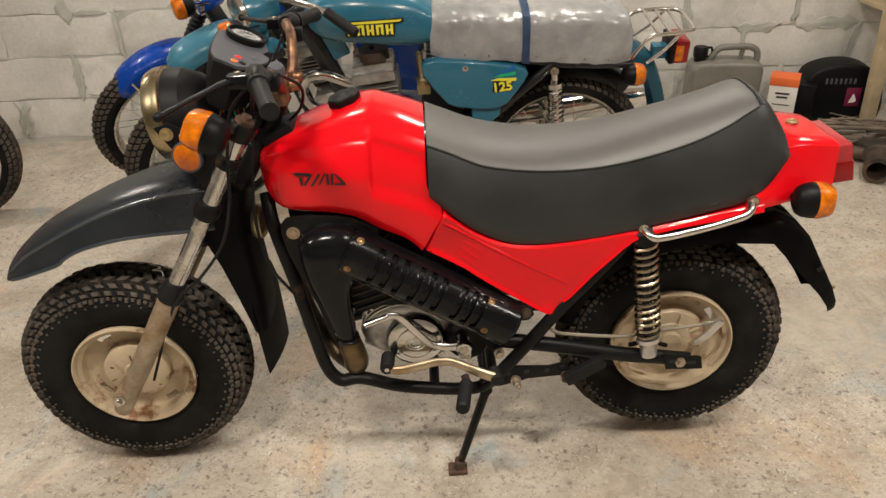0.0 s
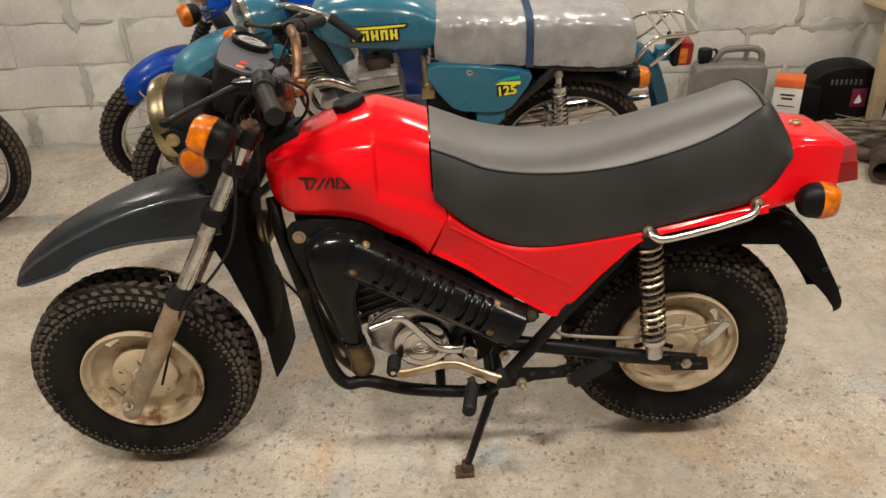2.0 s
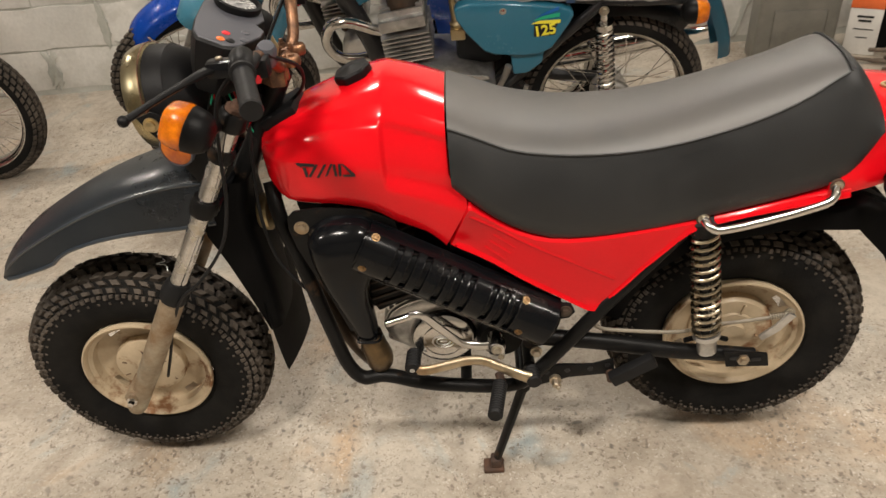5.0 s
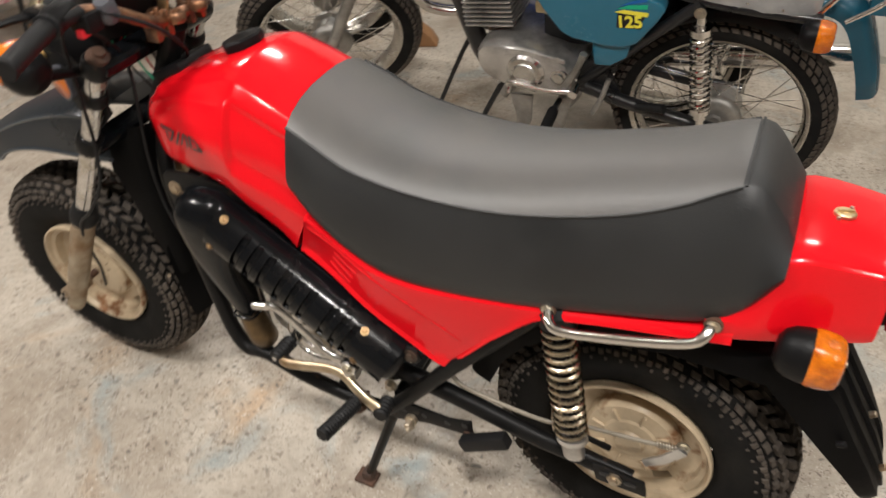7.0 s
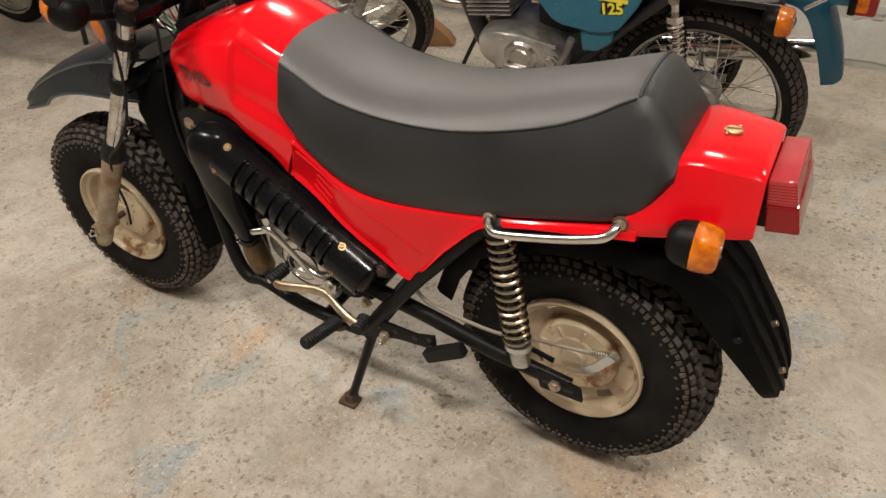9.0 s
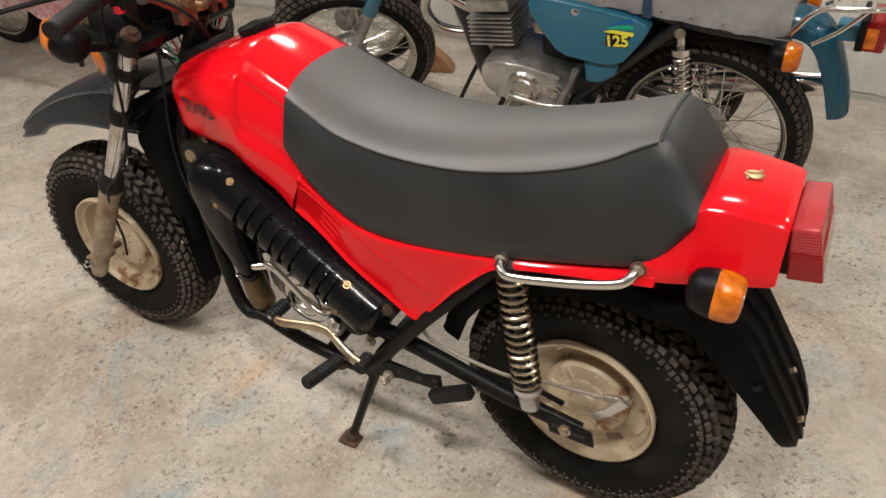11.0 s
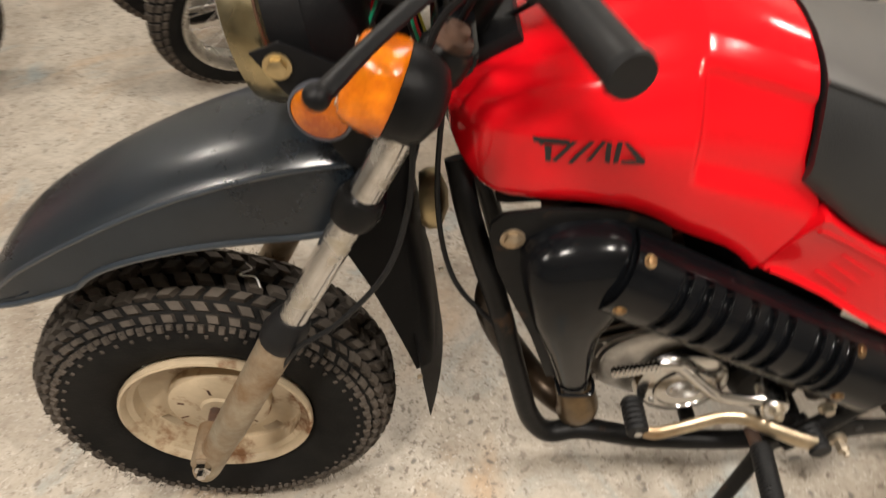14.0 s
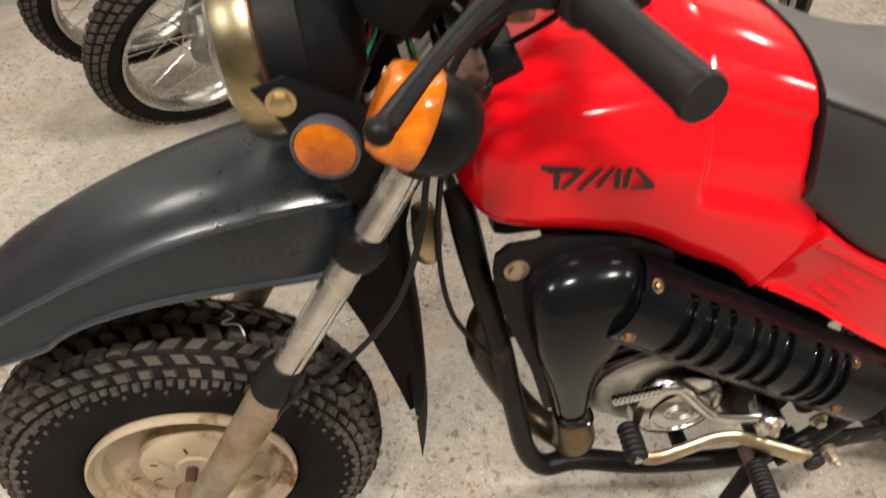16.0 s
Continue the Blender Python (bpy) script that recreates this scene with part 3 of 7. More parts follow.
# ---- front fork ----
FV = 0.136
fdir = Vector((0.50, 0, 0.866))
foot = Vector((-0.803, 0, 0.262))
for sgn in (-1, 1):
    at = lambda d, vv=0.0: foot + fdir * d + Vector((0, sgn * FV + vv, 0))
    leg = part("fork_tube", rod(bm_new(), at(0.34), at(0.832), 0.0185, 20), M_STANCHION, tula, "worn steel fork tube with brown stains")
    part("fork_slider", rod(bm_new(), at(-0.01), at(0.363), 0.024, 20, [(0, 0.020), (0.04, 0.0225), (0.30, 0.0235), (0.33, 0.0245), (0.96, 0.0255), (1, 0.0255)]), M_RUSTY, leg, "corroded beige fork slider")
    part("dust_seal", rod(bm_new(), at(0.360), at(0.412), 0.03, 20, [(0, 0.0285), (0.35, 0.030), (0.5, 0.027), (0.8, 0.026), (1, 0.021)]), M_CABLE, leg, "black rubber dust seal")
    part("clamp_ring", rod(bm_new(), at(0.595), at(0.632), 0.027, 20, [(0, 0.024), (0.25, 0.027), (0.75, 0.027), (1, 0.024)]), M_FRAME, leg)
    part("clamp_ring", rod(bm_new(), at(0.725), at(0.752), 0.025, 20, [(0, 0.022), (0.3, 0.025), (0.7, 0.025), (1, 0.022)]), M_FRAME, leg)
    part("axle_boss", rod(bm_new(), Vector((FX - 0.004, sgn * (FV - 0.045), FZ)), Vector((FX - 0.004, sgn * (FV + 0.02), FZ)), 0.02, 16), M_RUSTY, leg)
    part("axle_nut", rod(bm_new(), Vector((FX - 0.004, sgn * (FV + 0.0), FZ)), Vector((FX - 0.004, sgn * (FV + 0.042), FZ)), 0.010, 6, [(0, 0.013), (0.75, 0.013), (0.77, 0.008), (1, 0.007)]), M_CHROME, leg)
    part("fork_cap", rod(bm_new(), at(0.830), at(0.850), 0.02, 18, [(0, 0.0205), (0.5, 0.0195), (0.6, 0.012), (1, 0.011)]), M_RUST, leg)
    part("clamp_ring", rod(bm_new(), at(0.795), at(0.833), 0.026, 20, [(0, 0.023), (0.2, 0.0265), (0.85, 0.0265), (1, 0.023)]), M_FRAME, leg)
for d, nm in ((0.815, "upper_yoke"), (0.61, "lower_yoke")):
    bm = bm_new()
    box(bm, (0.042, 2 * FV + 0.02, 0.03), (0, 0, 0), 0.012)
    bmesh.ops.transform(bm, matrix=Matrix.Translation(foot + fdir * d + Vector((0.012, 0, 0))) @ Matrix.Rotation(radians(30), 4, "Y"), verts=bm.verts)
    part(nm, bm, M_BLACK, tula, "black steel fork yoke")
part("steering_stem", rod(bm_new(), foot + fdir * 0.60 + Vector((0.05, 0, 0)), foot + fdir * 0.85 + Vector((0.05, 0, 0)), 0.022, 16), M_FRAME, tula)
part("stem_nut", rod(bm_new(), foot + fdir * 0.83 + Vector((0.03, 0, 0)), foot + fdir * 0.87 + Vector((0.03, 0, 0)), 0.02, 6, [(0, 0.03), (0.4, 0.03), (0.45, 0.02), (1, 0.02)]), M_COPPER, tula, "tarnished copper-coloured stem nut")
part("axle", rod(bm_new(), (FX - 0.004, -0.10, FZ), (FX - 0.004, 0.10, FZ), 0.009, 12), M_RUST, tula)

# ---- front mudguard ----
FEND = [(-1.005, 0.640, 0.074, 0.018, 0.030), (-0.985, 0.662, 0.086, 0.030, 0.050), (-0.94, 0.698, 0.093, 0.038, 0.072), (-0.862, 0.742, 0.098, 0.036, 0.088), (-0.845, 0.750, 0.099, 0.036, 0.080), (-0.80, 0.772, 0.100, 0.036, 0.082),
        (-0.72, 0.804, 0.102, 0.036, 0.094), (-0.64, 0.828, 0.104, 0.036, 0.108), (-0.565, 0.842, 0.104, 0.036, 0.118), (-0.50, 0.842, 0.098, 0.040, 0.115)]


def guard_ring(x, zt, w, sh, drop, tilt=0.0):
    pts = [(0, zt), (0.40, zt - 0.002), (0.72, zt - 0.009), (0.935, zt - 0.0215), (0.948, zt - 0.0235), (0.956, zt - 0.0265), (0.975, zt - sh - 0.004), (1.0, zt - sh - 0.018), (1.02, zt - drop * 0.8), (1.05, zt - drop)]
    left = [Vector((x, -w * a, z)) for a, z in pts]
    return [Vector((p.x, -p.y, p.z)) for p in left[:0:-1]] + left


bm = bm_new()
xs = [-1.005, -0.985, -0.96, -0.935, -0.9, -0.865, -0.85, -0.82, -0.78, -0.74, -0.70, -0.66, -0.62, -0.58, -0.54, -0.50]
loft(bm, [guard_ring(x, *interp(FEND, x)) for x in xs], caps=False, closed=False)
bmesh.ops.solidify(bm, geom=bm.faces, thickness=0.004)
fender = part("front_mudguard", bm, M_PLASTIC, tula, "dark blue-black plastic front mudguard", 34)
# rolled lip along each lower edge and a moulded ridge along each shoulder
for sgn in (-1, 1):
    lip, ridge = [], []
    for x in xs[1:]:
        zt, w, sh, drop = interp(FEND, x)
        lip.append((x, sgn * w * 1.048, zt - drop + 0.004))
        ridge.append((x, sgn * w * 0.946, zt - 0.0250))
    part("rolled_lip", tube(bm_new(), lip, 0.0042, 8, 3), M_PLASTIC, fender)
    part("moulded_ridge", tube(bm_new(), ridge, 0.0036, 8, 3), M_PLASTIC, fender)
# rear half of the front guard behind the fork, and its flap
bm = bm_new()
GU = [(0.80, -0.525, -0.425, 0.070), (0.745, -0.532, -0.440, 0.078), (0.69, -0.532, -0.440, 0.084), (0.62, -0.506, -0.434, 0.086), (0.54, -0.484, -0.428, 0.086), (0.47, -0.466, -0.426, 0.086), (0.43, -0.457, -0.428, 0.086)]
rings = []
for z, xf, xb, w in GU:
    half = [(xb, 0.0), (xb - 0.002, 0.6), (xb - 0.008, 0.9), (xb - 0.022, 1.0), (xf, 1.03)]
    left = [Vector((x, -w * a, z)) for x, a in half]
    rings.append([Vector((p.x, -p.y, p.z)) for p in left[:0:-1]] + left)
loft(bm, rings, caps=False, closed=False)
bmesh.ops.solidify(bm, geom=bm.faces, thickness=0.004)
part("rear_splash_guard", bm, M_PLBLACK, tula, "black plastic splash guard behind the front wheel", 50)
bm = bm_new()
rings = []
for z, w in ((0.545, 0.070), (0.50, 0.094), (0.46, 0.098), (0.40, 0.097), (0.35, 0.094), (0.315, 0.091), (0.300, 0.086)):
    rings.append([Vector((-0.432 + 0.012 * k - 0.05 * (z - 0.43) - 0.006 * k * k, w * k, z)) for k in (-1, -0.5, 0, 0.5, 1)])
loft(bm, rings, caps=False, closed=False)
bmesh.ops.solidify(bm, geom=bm.faces, thickness=0.005)
part("mud_flap", bm, M_PLBLACK, tula, "black rubber mud flap")
for p in ((-0.452, -0.092, 0.445), (-0.415, 0.05, 0.48), (-0.440, -0.040, 0.455)):
    bolt(tula, p, 0.006, 0.004, (0.3, -1, 0), M_BOLT, "rivet", False)

# ---- tank ----
# x, top centre z, edge half-width, edge z, max half-width, its z, bottom half-width, bottom z
TANK = [(-0.392, 0.872, 0.028, 0.868, 0.044, 0.845, 0.038, 0.815), (-0.380, 0.888, 0.047, 0.882, 0.074, 0.855, 0.068, 0.792), (-0.350, 0.907, 0.064, 0.900, 0.104, 0.858, 0.098, 0.769),
        (-0.300, 0.931, 0.076, 0.921, 0.123, 0.860, 0.112, 0.762), (-0.240, 0.952, 0.085, 0.938, 0.139, 0.858, 0.122, 0.760), (-0.180, 0.972, 0.093, 0.951, 0.148, 0.855, 0.130, 0.748),
        (-0.140, 0.980, 0.100, 0.953, 0.152, 0.850, 0.136, 0.726), (-0.120, 0.977, 0.102, 0.948, 0.152, 0.845, 0.138, 0.717), (-0.070, 0.964, 0.108, 0.934, 0.152, 0.835, 0.142, 0.698), (-0.014, 0.945, 0.112, 0.916, 0.154, 0.82, 0.145, 0.666)]


def ease(a, b, x):
    u = max(0.0, min(1.0, (x - a) / (b - a)))
    return u * u * (3 - 2 * u)


def tank_ring(x):
    zt, we, ze, wm, zm, wb, zb = interp(TANK, x)
    key = [(0, zt), (we * 0.35, zt - 0.0015), (we * 0.7, zt - (zt - ze) * 0.35), (we * 0.92, zt - (zt - ze) * 0.75), (we, ze), (we + (wm - we) * 0.30, ze - (ze - zm) * 0.14 - 0.003),
           (we + (wm - we) * 0.55, ze - (ze - zm) * 0.30), (we + (wm - we) * 0.84, ze - (ze - zm) * 0.62), (wm, zm), (wm - (wm - wb) * 0.18, zm - (zm - zb) * 0.4),
           (wm - (wm - wb) * 0.5, zm - (zm - zb) * 0.75), (wb, zb + 0.010), (wb - 0.008, zb + 0.001), (wb - 0.03, zb - 0.0), (0, zb)]
    half = []
    for k, (p, q) in enumerate(zip(key, key[1:])):
        n = 4 if 1 <= k < 12 else 1
        o, r = key[max(k - 1, 0)], key[min(k + 2, len(key) - 1)]
        for i in range(n):
            u = i / n
            h = ((2 * u - 3) * u * u + 1, (3 - 2 * u) * u * u, ((u - 2) * u + 1) * u * 0.42, (u - 1) * u * u * 0.42)
            half.append(tuple(p[j] * h[0] + q[j] * h[1] + (q[j] - o[j]) * h[2] + (r[j] - p[j]) * h[3] for j in (0, 1)))
    half.append(key[-1])
    # knee recess behind the shoulder, with a raised band below it
    low = 0.822 - 0.42 * max(0.0, x + 0.137)
    left = []
    for a, z in half:
        d = 0.013 * ease(-0.148, -0.136, x) * ease(low - 0.010, low + 0.012, z) * (1 - ease(ze - 0.034, ze - 0.014, z))
        left.append(Vector((x, -(a - d), z)))
    return left + [Vector((p.x, -p.y, p.z)) for p in left[-2:0:-1]]


bm = bm_new()
xs = [-0.392, -0.388, -0.382, -0.372, -0.36, -0.345, -0.325, -0.30, -0.275, -0.25, -0.225, -0.2, -0.18, -0.165, -0.156, -0.150, -0.147, -0.1445, -0.142, -0.1395, -0.137, -0.133, -0.126, -0.118, -0.108, -0.095, -0.075, -0.055, -0.035, -0.02, -0.014]
rings = [tank_ring(x) for x in xs]
# the rear end follows the slanting joint to the side panel
for ring in rings:
    for p in ring:
        if p.x > -0.14:
            end = 0.004 - 0.030 * ease(0.77, 0.83, p.z) if p.z > 0.765 else -0.040 + (p.z - 0.675) * 0.52
            p.x = -0.14 + (p.x + 0.14) * (end + 0.14) / 0.126
loft(bm, rings)
tank = part("fuel_tank", bm, M_RED, tula, "glossy red fuel tank with a sculpted shoulder", 60)
bm = bm_new()
lathe(bm, [(0, -0.012), (0.030, -0.012), (0.031, 0.004), (0.040, 0.006), (0.0415, 0.010), (0.0415, 0.022), (0.038, 0.026), (0.02, 0.027), (0.012, 0.031), (0, 0.031)], 28, "z")
for v in bm.verts:
    a = math.atan2(v.co.y, v.co.x)
    if v.co.z > 0.003 and math.hypot(v.co.x, v.co.y) > 0.03:
        k = 1 + 0.05 * math.cos(7 * a)
        v.co.x, v.co.y = v.co.x * k, v.co.y * k
bmesh.ops.transform(bm, matrix=pose(-0.195, 0.006, 0.961, 0, -17, 0) @ Matrix.Scale(0.87, 4), verts=bm.verts)
part("fuel_cap", bm, M_PLBLACK, tank, "black ribbed plastic fuel cap")
bm = bm_new()
box(bm, (0.075, 0.09, 0.022), (0, 0, 0), 0.006)
bmesh.ops.transform(bm, matrix=pose(-0.345, 0.0, 0.915, 0, -24, 0), verts=bm.verts)
part("ignition_plate", bm, M_PLBLACK, tank, "black plate at the tank's nose")
# the lettering on both sides, drawn as slanted strokes
STROKES = [[(0.000, 0.030), (0.036, 0.030), (0.036, 0.024), (0.012, 0.024), (0.009, 0.020), (0.006, 0.024), (0.002, 0.024)], [(0.012, 0.021), (0.019, 0.021), (0.019, 0.000), (0.014, 0.000), (0.013, 0.013)],
           [(0.038, 0.029), (0.043, 0.029), (0.024, 0.000), (0.020, 0.002)], [(0.054, 0.030), (0.059, 0.030), (0.040, 0.000), (0.035, 0.000)],
           [(0.066, 0.031), (0.070, 0.031), (0.057, 0.006), (0.052, 0.004)], [(0.070, 0.030), (0.075, 0.030), (0.075, 0.004), (0.070, 0.006)],
           [(0.080, 0.031), (0.085, 0.031), (0.083, 0.006), (0.078, 0.004)], [(0.085, 0.031), (0.090, 0.030), (0.108, 0.010), (0.108, 0.004), (0.085, 0.004), (0.086, 0.009), (0.100, 0.009)]]


def tank_side(x, z):
    """Half-width of the tank's side at that place."""
    ring = [p for p in tank_ring(x) if p.y <= 0]
    for p, q in zip(ring, ring[1:]):
        if p.z > 0.90:
            continue
        if q.z <= z <= p.z:
            u = (p.z - z) / max(1e-6, p.z - q.z)
            return -(p.y + (q.y - p.y) * u)
    return 0.15


for sgn in (-1, 1):
    bm = bm_new()
    for poly in STROKES:
        vs = []
        for a, b in poly:
            x, z = -0.308 + a * 1.04, 0.834 + b * 1.0 + a * 0.03
            vs.append(bm.verts.new((x, sgn * (tank_side(x, z) + 0.0035), z)))
        bm.faces.new(vs)
    part("tank_badge", bm, M_DECAL, tank, "black slanted lettering on the tank")

# ---- side panels and tail ----
PANEL_TOP = [(0.008, 0.772), (0.03, 0.752), (0.08, 0.716), (0.13, 0.694), (0.185, 0.683), (0.25, 0.684), (0.32, 0.692), (0.42, 0.706), (0.52, 0.724), (0.62, 0.744), (0.70, 0.760)]
PANEL_BOT = [(0.70, 0.735), (0.62, 0.722), (0.52, 0.706), (0.452, 0.692), (0.43, 0.684), (0.405, 0.666), (0.34, 0.596), (0.275, 0.512), (0.262, 0.496), (0.248, 0.487), (0.232, 0.491), (0.135, 0.562), (0.05, 0.622), (-0.036, 0.668)]


def polyline(pts, x):
    """Height of a run of points at x."""
    pts = sorted(pts)
    for (xa, za), (xb, zb) in zip(pts, pts[1:]):
        if xa <= x <= xb:
            return za + (zb - za) * (x - xa) / max(1e-6, xb - xa)
    return pts[0][1] if x < pts[0][0] else pts[-1][1]


def side_panel(sgn):
    top = [(-0.036, 0.669)] + curve_pts(PANEL_TOP, 3)

    def vv(x, z):
        back = 0.173 - 0.014 * (1 - ease(0.48, 0.70, z))
        nose = 0.144 + 0.023 * min(1, max(0, (z - 0.675) / 0.09))
        return nose + (back - nose) * ease(-0.02, 0.14, x)

    xs = [-0.0355, -0.034, -0.03, -0.022, -0.012, -0.002, 0.006, 0.012, 0.02, 0.035, 0.05, 0.075, 0.1, 0.13, 0.16, 0.19, 0.215, 0.228, 0.234, 0.24, 0.246, 0.252, 0.258, 0.264, 0.272, 0.285, 0.31, 0.34, 0.37, 0.40, 0.415, 0.43, 0.441, 0.452, 0.48, 0.52, 0.57, 0.62, 0.66, 0.70]
    bm = bm_new()
    cols = []
    for x in xs:
        zt, zb = polyline(top, x), polyline(PANEL_BOT, x)
        col = [Vector((x, sgn * (vv(x, zt) - 0.05), zt))]
        h = max(1e-4, zt - zb)
        steps = sorted({0.0, min(0.3, 0.002 / h), min(0.4, 0.006 / h), 0.2, 0.35, 0.5, 0.65, 0.8, max(0.6, 1 - 0.016 / h), max(0.65, 1 - 0.010 / h), max(0.7, 1 - 0.005 / h), max(0.8, 1 - 0.002 / h), 1.0})
        steps = (steps + [1.0] * 13)[:13]
        for u in steps:
            z = zt - h * u
            e = min(u * h, (1 - u) * h)
            o = -0.006 * (1 - ease(0.0, 0.005, e))
            # a shallow rolled border along the lower edges
            q = (1 - u) * h
            o += 0.0055 * (1 - ease(0.007, 0.017, q)) * ease(0.001, 0.005, q)
            # the lower field lies a little deeper than the upper band
            o -= 0.0030 * (1 - ease(-0.004, 0.004, z - (0.744 - 0.613 * (x - 0.01)))) * (1 - ease(0.36, 0.42, x))
            col.append(Vector((x, sgn * (vv(x, z) + o), z)))
        col.append(Vector((x, sgn * (vv(x, zb) - 0.05), zb)))
        cols.append(col)
    loft(bm, cols, caps=False, closed=False)
    p = part("side_panel", bm, M_RED, tula, "glossy red side panel", 38)
    for k in range(3):
        bm = bm_new()
        box(bm, (0.054, 0.009, 0.0075), (0, 0, 0), 0.003)
        x, z = 0.071 - 0.0093 * k, 0.682 - 0.016 * k
        dx, dz = (vv(x + 0.02, z) - vv(x - 0.02, z)) / 0.04, (vv(x, z + 0.01) - vv(x, z - 0.01)) / 0.02
        turn = Matrix.Rotation(math.atan(sgn * dx), 4, "Z") @ Matrix.Rotation(-math.atan(sgn * dz), 4, "X")
        bmesh.ops.transform(bm, matrix=Matrix.Translation((x, sgn * (vv(x, z) - 0.0054), z)) @ turn @ Matrix.Rotation(radians(36), 4, "Y"), verts=bm.verts)
        part("vent_slot", bm, M_RED, p, "moulded vent rib")
    # moulded ridge from the front joint down to the rear corner
    ridge = [(x, sgn * (vv(x, 0.744 - 0.613 * (x - 0.01)) - 0.0042), 0.744 - 0.613 * (x - 0.01)) for x in [0.008 + 0.278 * k / 12 for k in range(13)]]
    part("moulded_ridge", tube(bm_new(), ridge, 0.0048, 10, smooth=False), M_RED, p)


side_panel(-1)
side_panel(1)
# tail: x, top z, top half-width, side half-width, bottom z
TAIL = [(0.66, 0.80, 0.145, 0.172, 0.735), (0.70, 0.845, 0.140, 0.170, 0.742), (0.735, 0.880, 0.130, 0.163, 0.747), (0.767, 0.886, 0.123, 0.152, 0.750), (0.80, 0.883, 0.118, 0.140, 0.752), (0.835, 0.878, 0.111, 0.126, 0.753), (0.860, 0.873, 0.106, 0.116, 0.754), (0.867, 0.868, 0.104, 0.114, 0.757)]
bm = bm_new()
rings = []
for x in [0.66, 0.68, 0.70, 0.715, 0.735, 0.755, 0.78, 0.805, 0.83, 0.845, 0.856, 0.863, 0.867]:
    zt, wt, ws, zb = interp(TAIL, x)
    half = [(0, zt), (wt * 0.6, zt - 0.001), (wt * 0.94, zt - 0.003), (wt, zt - 0.006), (wt + 0.005, zt - 0.011), (wt + (ws - wt) * 0.5, zt - (zt - zb) * 0.45), (ws * 0.99, zb + 0.035), (ws, zb + 0.012), (ws - 0.003, zb + 0.003), (ws - 0.012, zb), (0, zb)]
    left = [Vector((x, -a, z)) for a, z in half]
    rings.append(left + [Vector((p.x, -p.y, p.z)) for p in left[-2:0:-1]])
loft(bm, rings)
tail = part("tail_cowl", bm, M_RED, tula, "glossy red tail cowl", 32)
bm = bm_new()
lathe(bm, [(0, 0), (0.0145, 0), (0.0145, 0.004), (0.012, 0.006), (0, 0.006)], 22, "z")
box(bm, (0.022, 0.004, 0.004), (0, 0, 0.007), 0.001, m=Matrix.Rotation(radians(20), 4, "Z"))
bmesh.ops.transform(bm, matrix=pose(0.797, 0.006, 0.884, 0, 5, 0), verts=bm.verts)
part("seat_lock", bm, M_BRASS, tail, "round brass seat lock")
for dx in (-0.018, 0.018):
    bolt(tail, (0.797 + dx * 0.4, 0.006 + dx, 0.885), 0.004, 0.004, (0.1, 0, 1), M_BOLT, "rivet", False)
# tail lamp: a clear ribbed upper part over a deep red lower part
lamp = part("tail_lamp", box(bm_new(), (0.040, 0.180, 0.046), (0, 0, -0.022), 0.004, 3), M_REDLENS, tula, "red plastic tail lamp")
up_lens = part("upper_lens", box(bm_new(), (0.038, 0.176, 0.044), (-0.001, 0, 0.024), 0.004, 3), M_PINKLENS, lamp, "paler red upper lens")
part("lens_seam", box(bm_new(), (0.041, 0.181, 0.003), (0, 0, 0.0015), 0.001), M_REDLENS, lamp)
for k in range(7):
    part("lens_rib", box(bm_new(), (0.0385, 0.1765, 0.0012), (-0.001, 0, 0.008 + 0.005 * k)), M_REDLENS, up_lens)
for ob in (lamp, *lamp.children_recursive):
    for v in ob.data.vertices:
        if v.co.x > 0:
            v.co.x += (v.co.z - 0.06) * -0.10
    ob.data.transform(pose(0.893, 0.004, 0.810, 0, -7, 0))
bm = bm_new()
box(bm, (0.014, 0.165, 0.080), (0.872, 0.004, 0.806), 0.004)
part("lamp_base", bm, M_PLBLACK, lamp)


def turn_signal(parent, at, way, label, k=1.0):
    """Round-backed indicator: black shell and a squarish ribbed amber lens, axis along way."""
    q = Vector((0, 0, 1)).rotation_difference(Vector(way)).to_matrix().to_4x4()
    m = Matrix.Translation(at) @ q @ Matrix.Diagonal((k, k, k, 1))
    bm = bm_new()
    lathe(bm, [(0, -0.010), (0.018, -0.010), (0.030, -0.003), (0.0365, 0.008), (0.0395, 0.024), (0.0395, 0.030), (0.037, 0.031), (0, 0.031)], 30, "z")
    bmesh.ops.transform(bm, matrix=m, verts=bm.verts)
    sh = part("turn_signal", bm, M_PLBLACK, parent, label)
    bm = bm_new()
    rings = []
    for r, z, e in ((0.0385, 0.0305, 0.95), (0.0390, 0.034, 0.85), (0.0370, 0.046, 0.72), (0.0335, 0.060, 0.62), (0.0300, 0.067, 0.60), (0.024, 0.070, 0.62), (0.012, 0.071, 0.7)):
        ring = []
        for n in range(44):
            a = 2 * math.pi * n / 44
            c, s_ = math.cos(a), math.sin(a)
            f = 1 + (0.013 * (-1) ** n if z < 0.062 else 0)
            ring.append(Vector((r * f * math.copysign(abs(c) ** e, c), r * f * math.copysign(abs(s_) ** e, s_), z)))
        rings.append(ring)
    loft(bm, rings)
    bmesh.ops.transform(bm, matrix=m, verts=bm.verts)
    ln = part("lens", bm, M_ORANGE, sh, "ribbed amber lens")
    for dx, dy in ((0.024, 0.024), (-0.024, -0.024)):
        bm = bm_new()
        lathe(bm, [(0, 0.068), (0.003, 0.068), (0.003, 0.0712), (0, 0.0712)], 10, "z", (dx * 0.75, dy * 0.75, 0))
        bmesh.ops.transform(bm, matrix=m, verts=bm.verts)
        part("lens_screw", bm, M_BOLT, ln)
    return sh


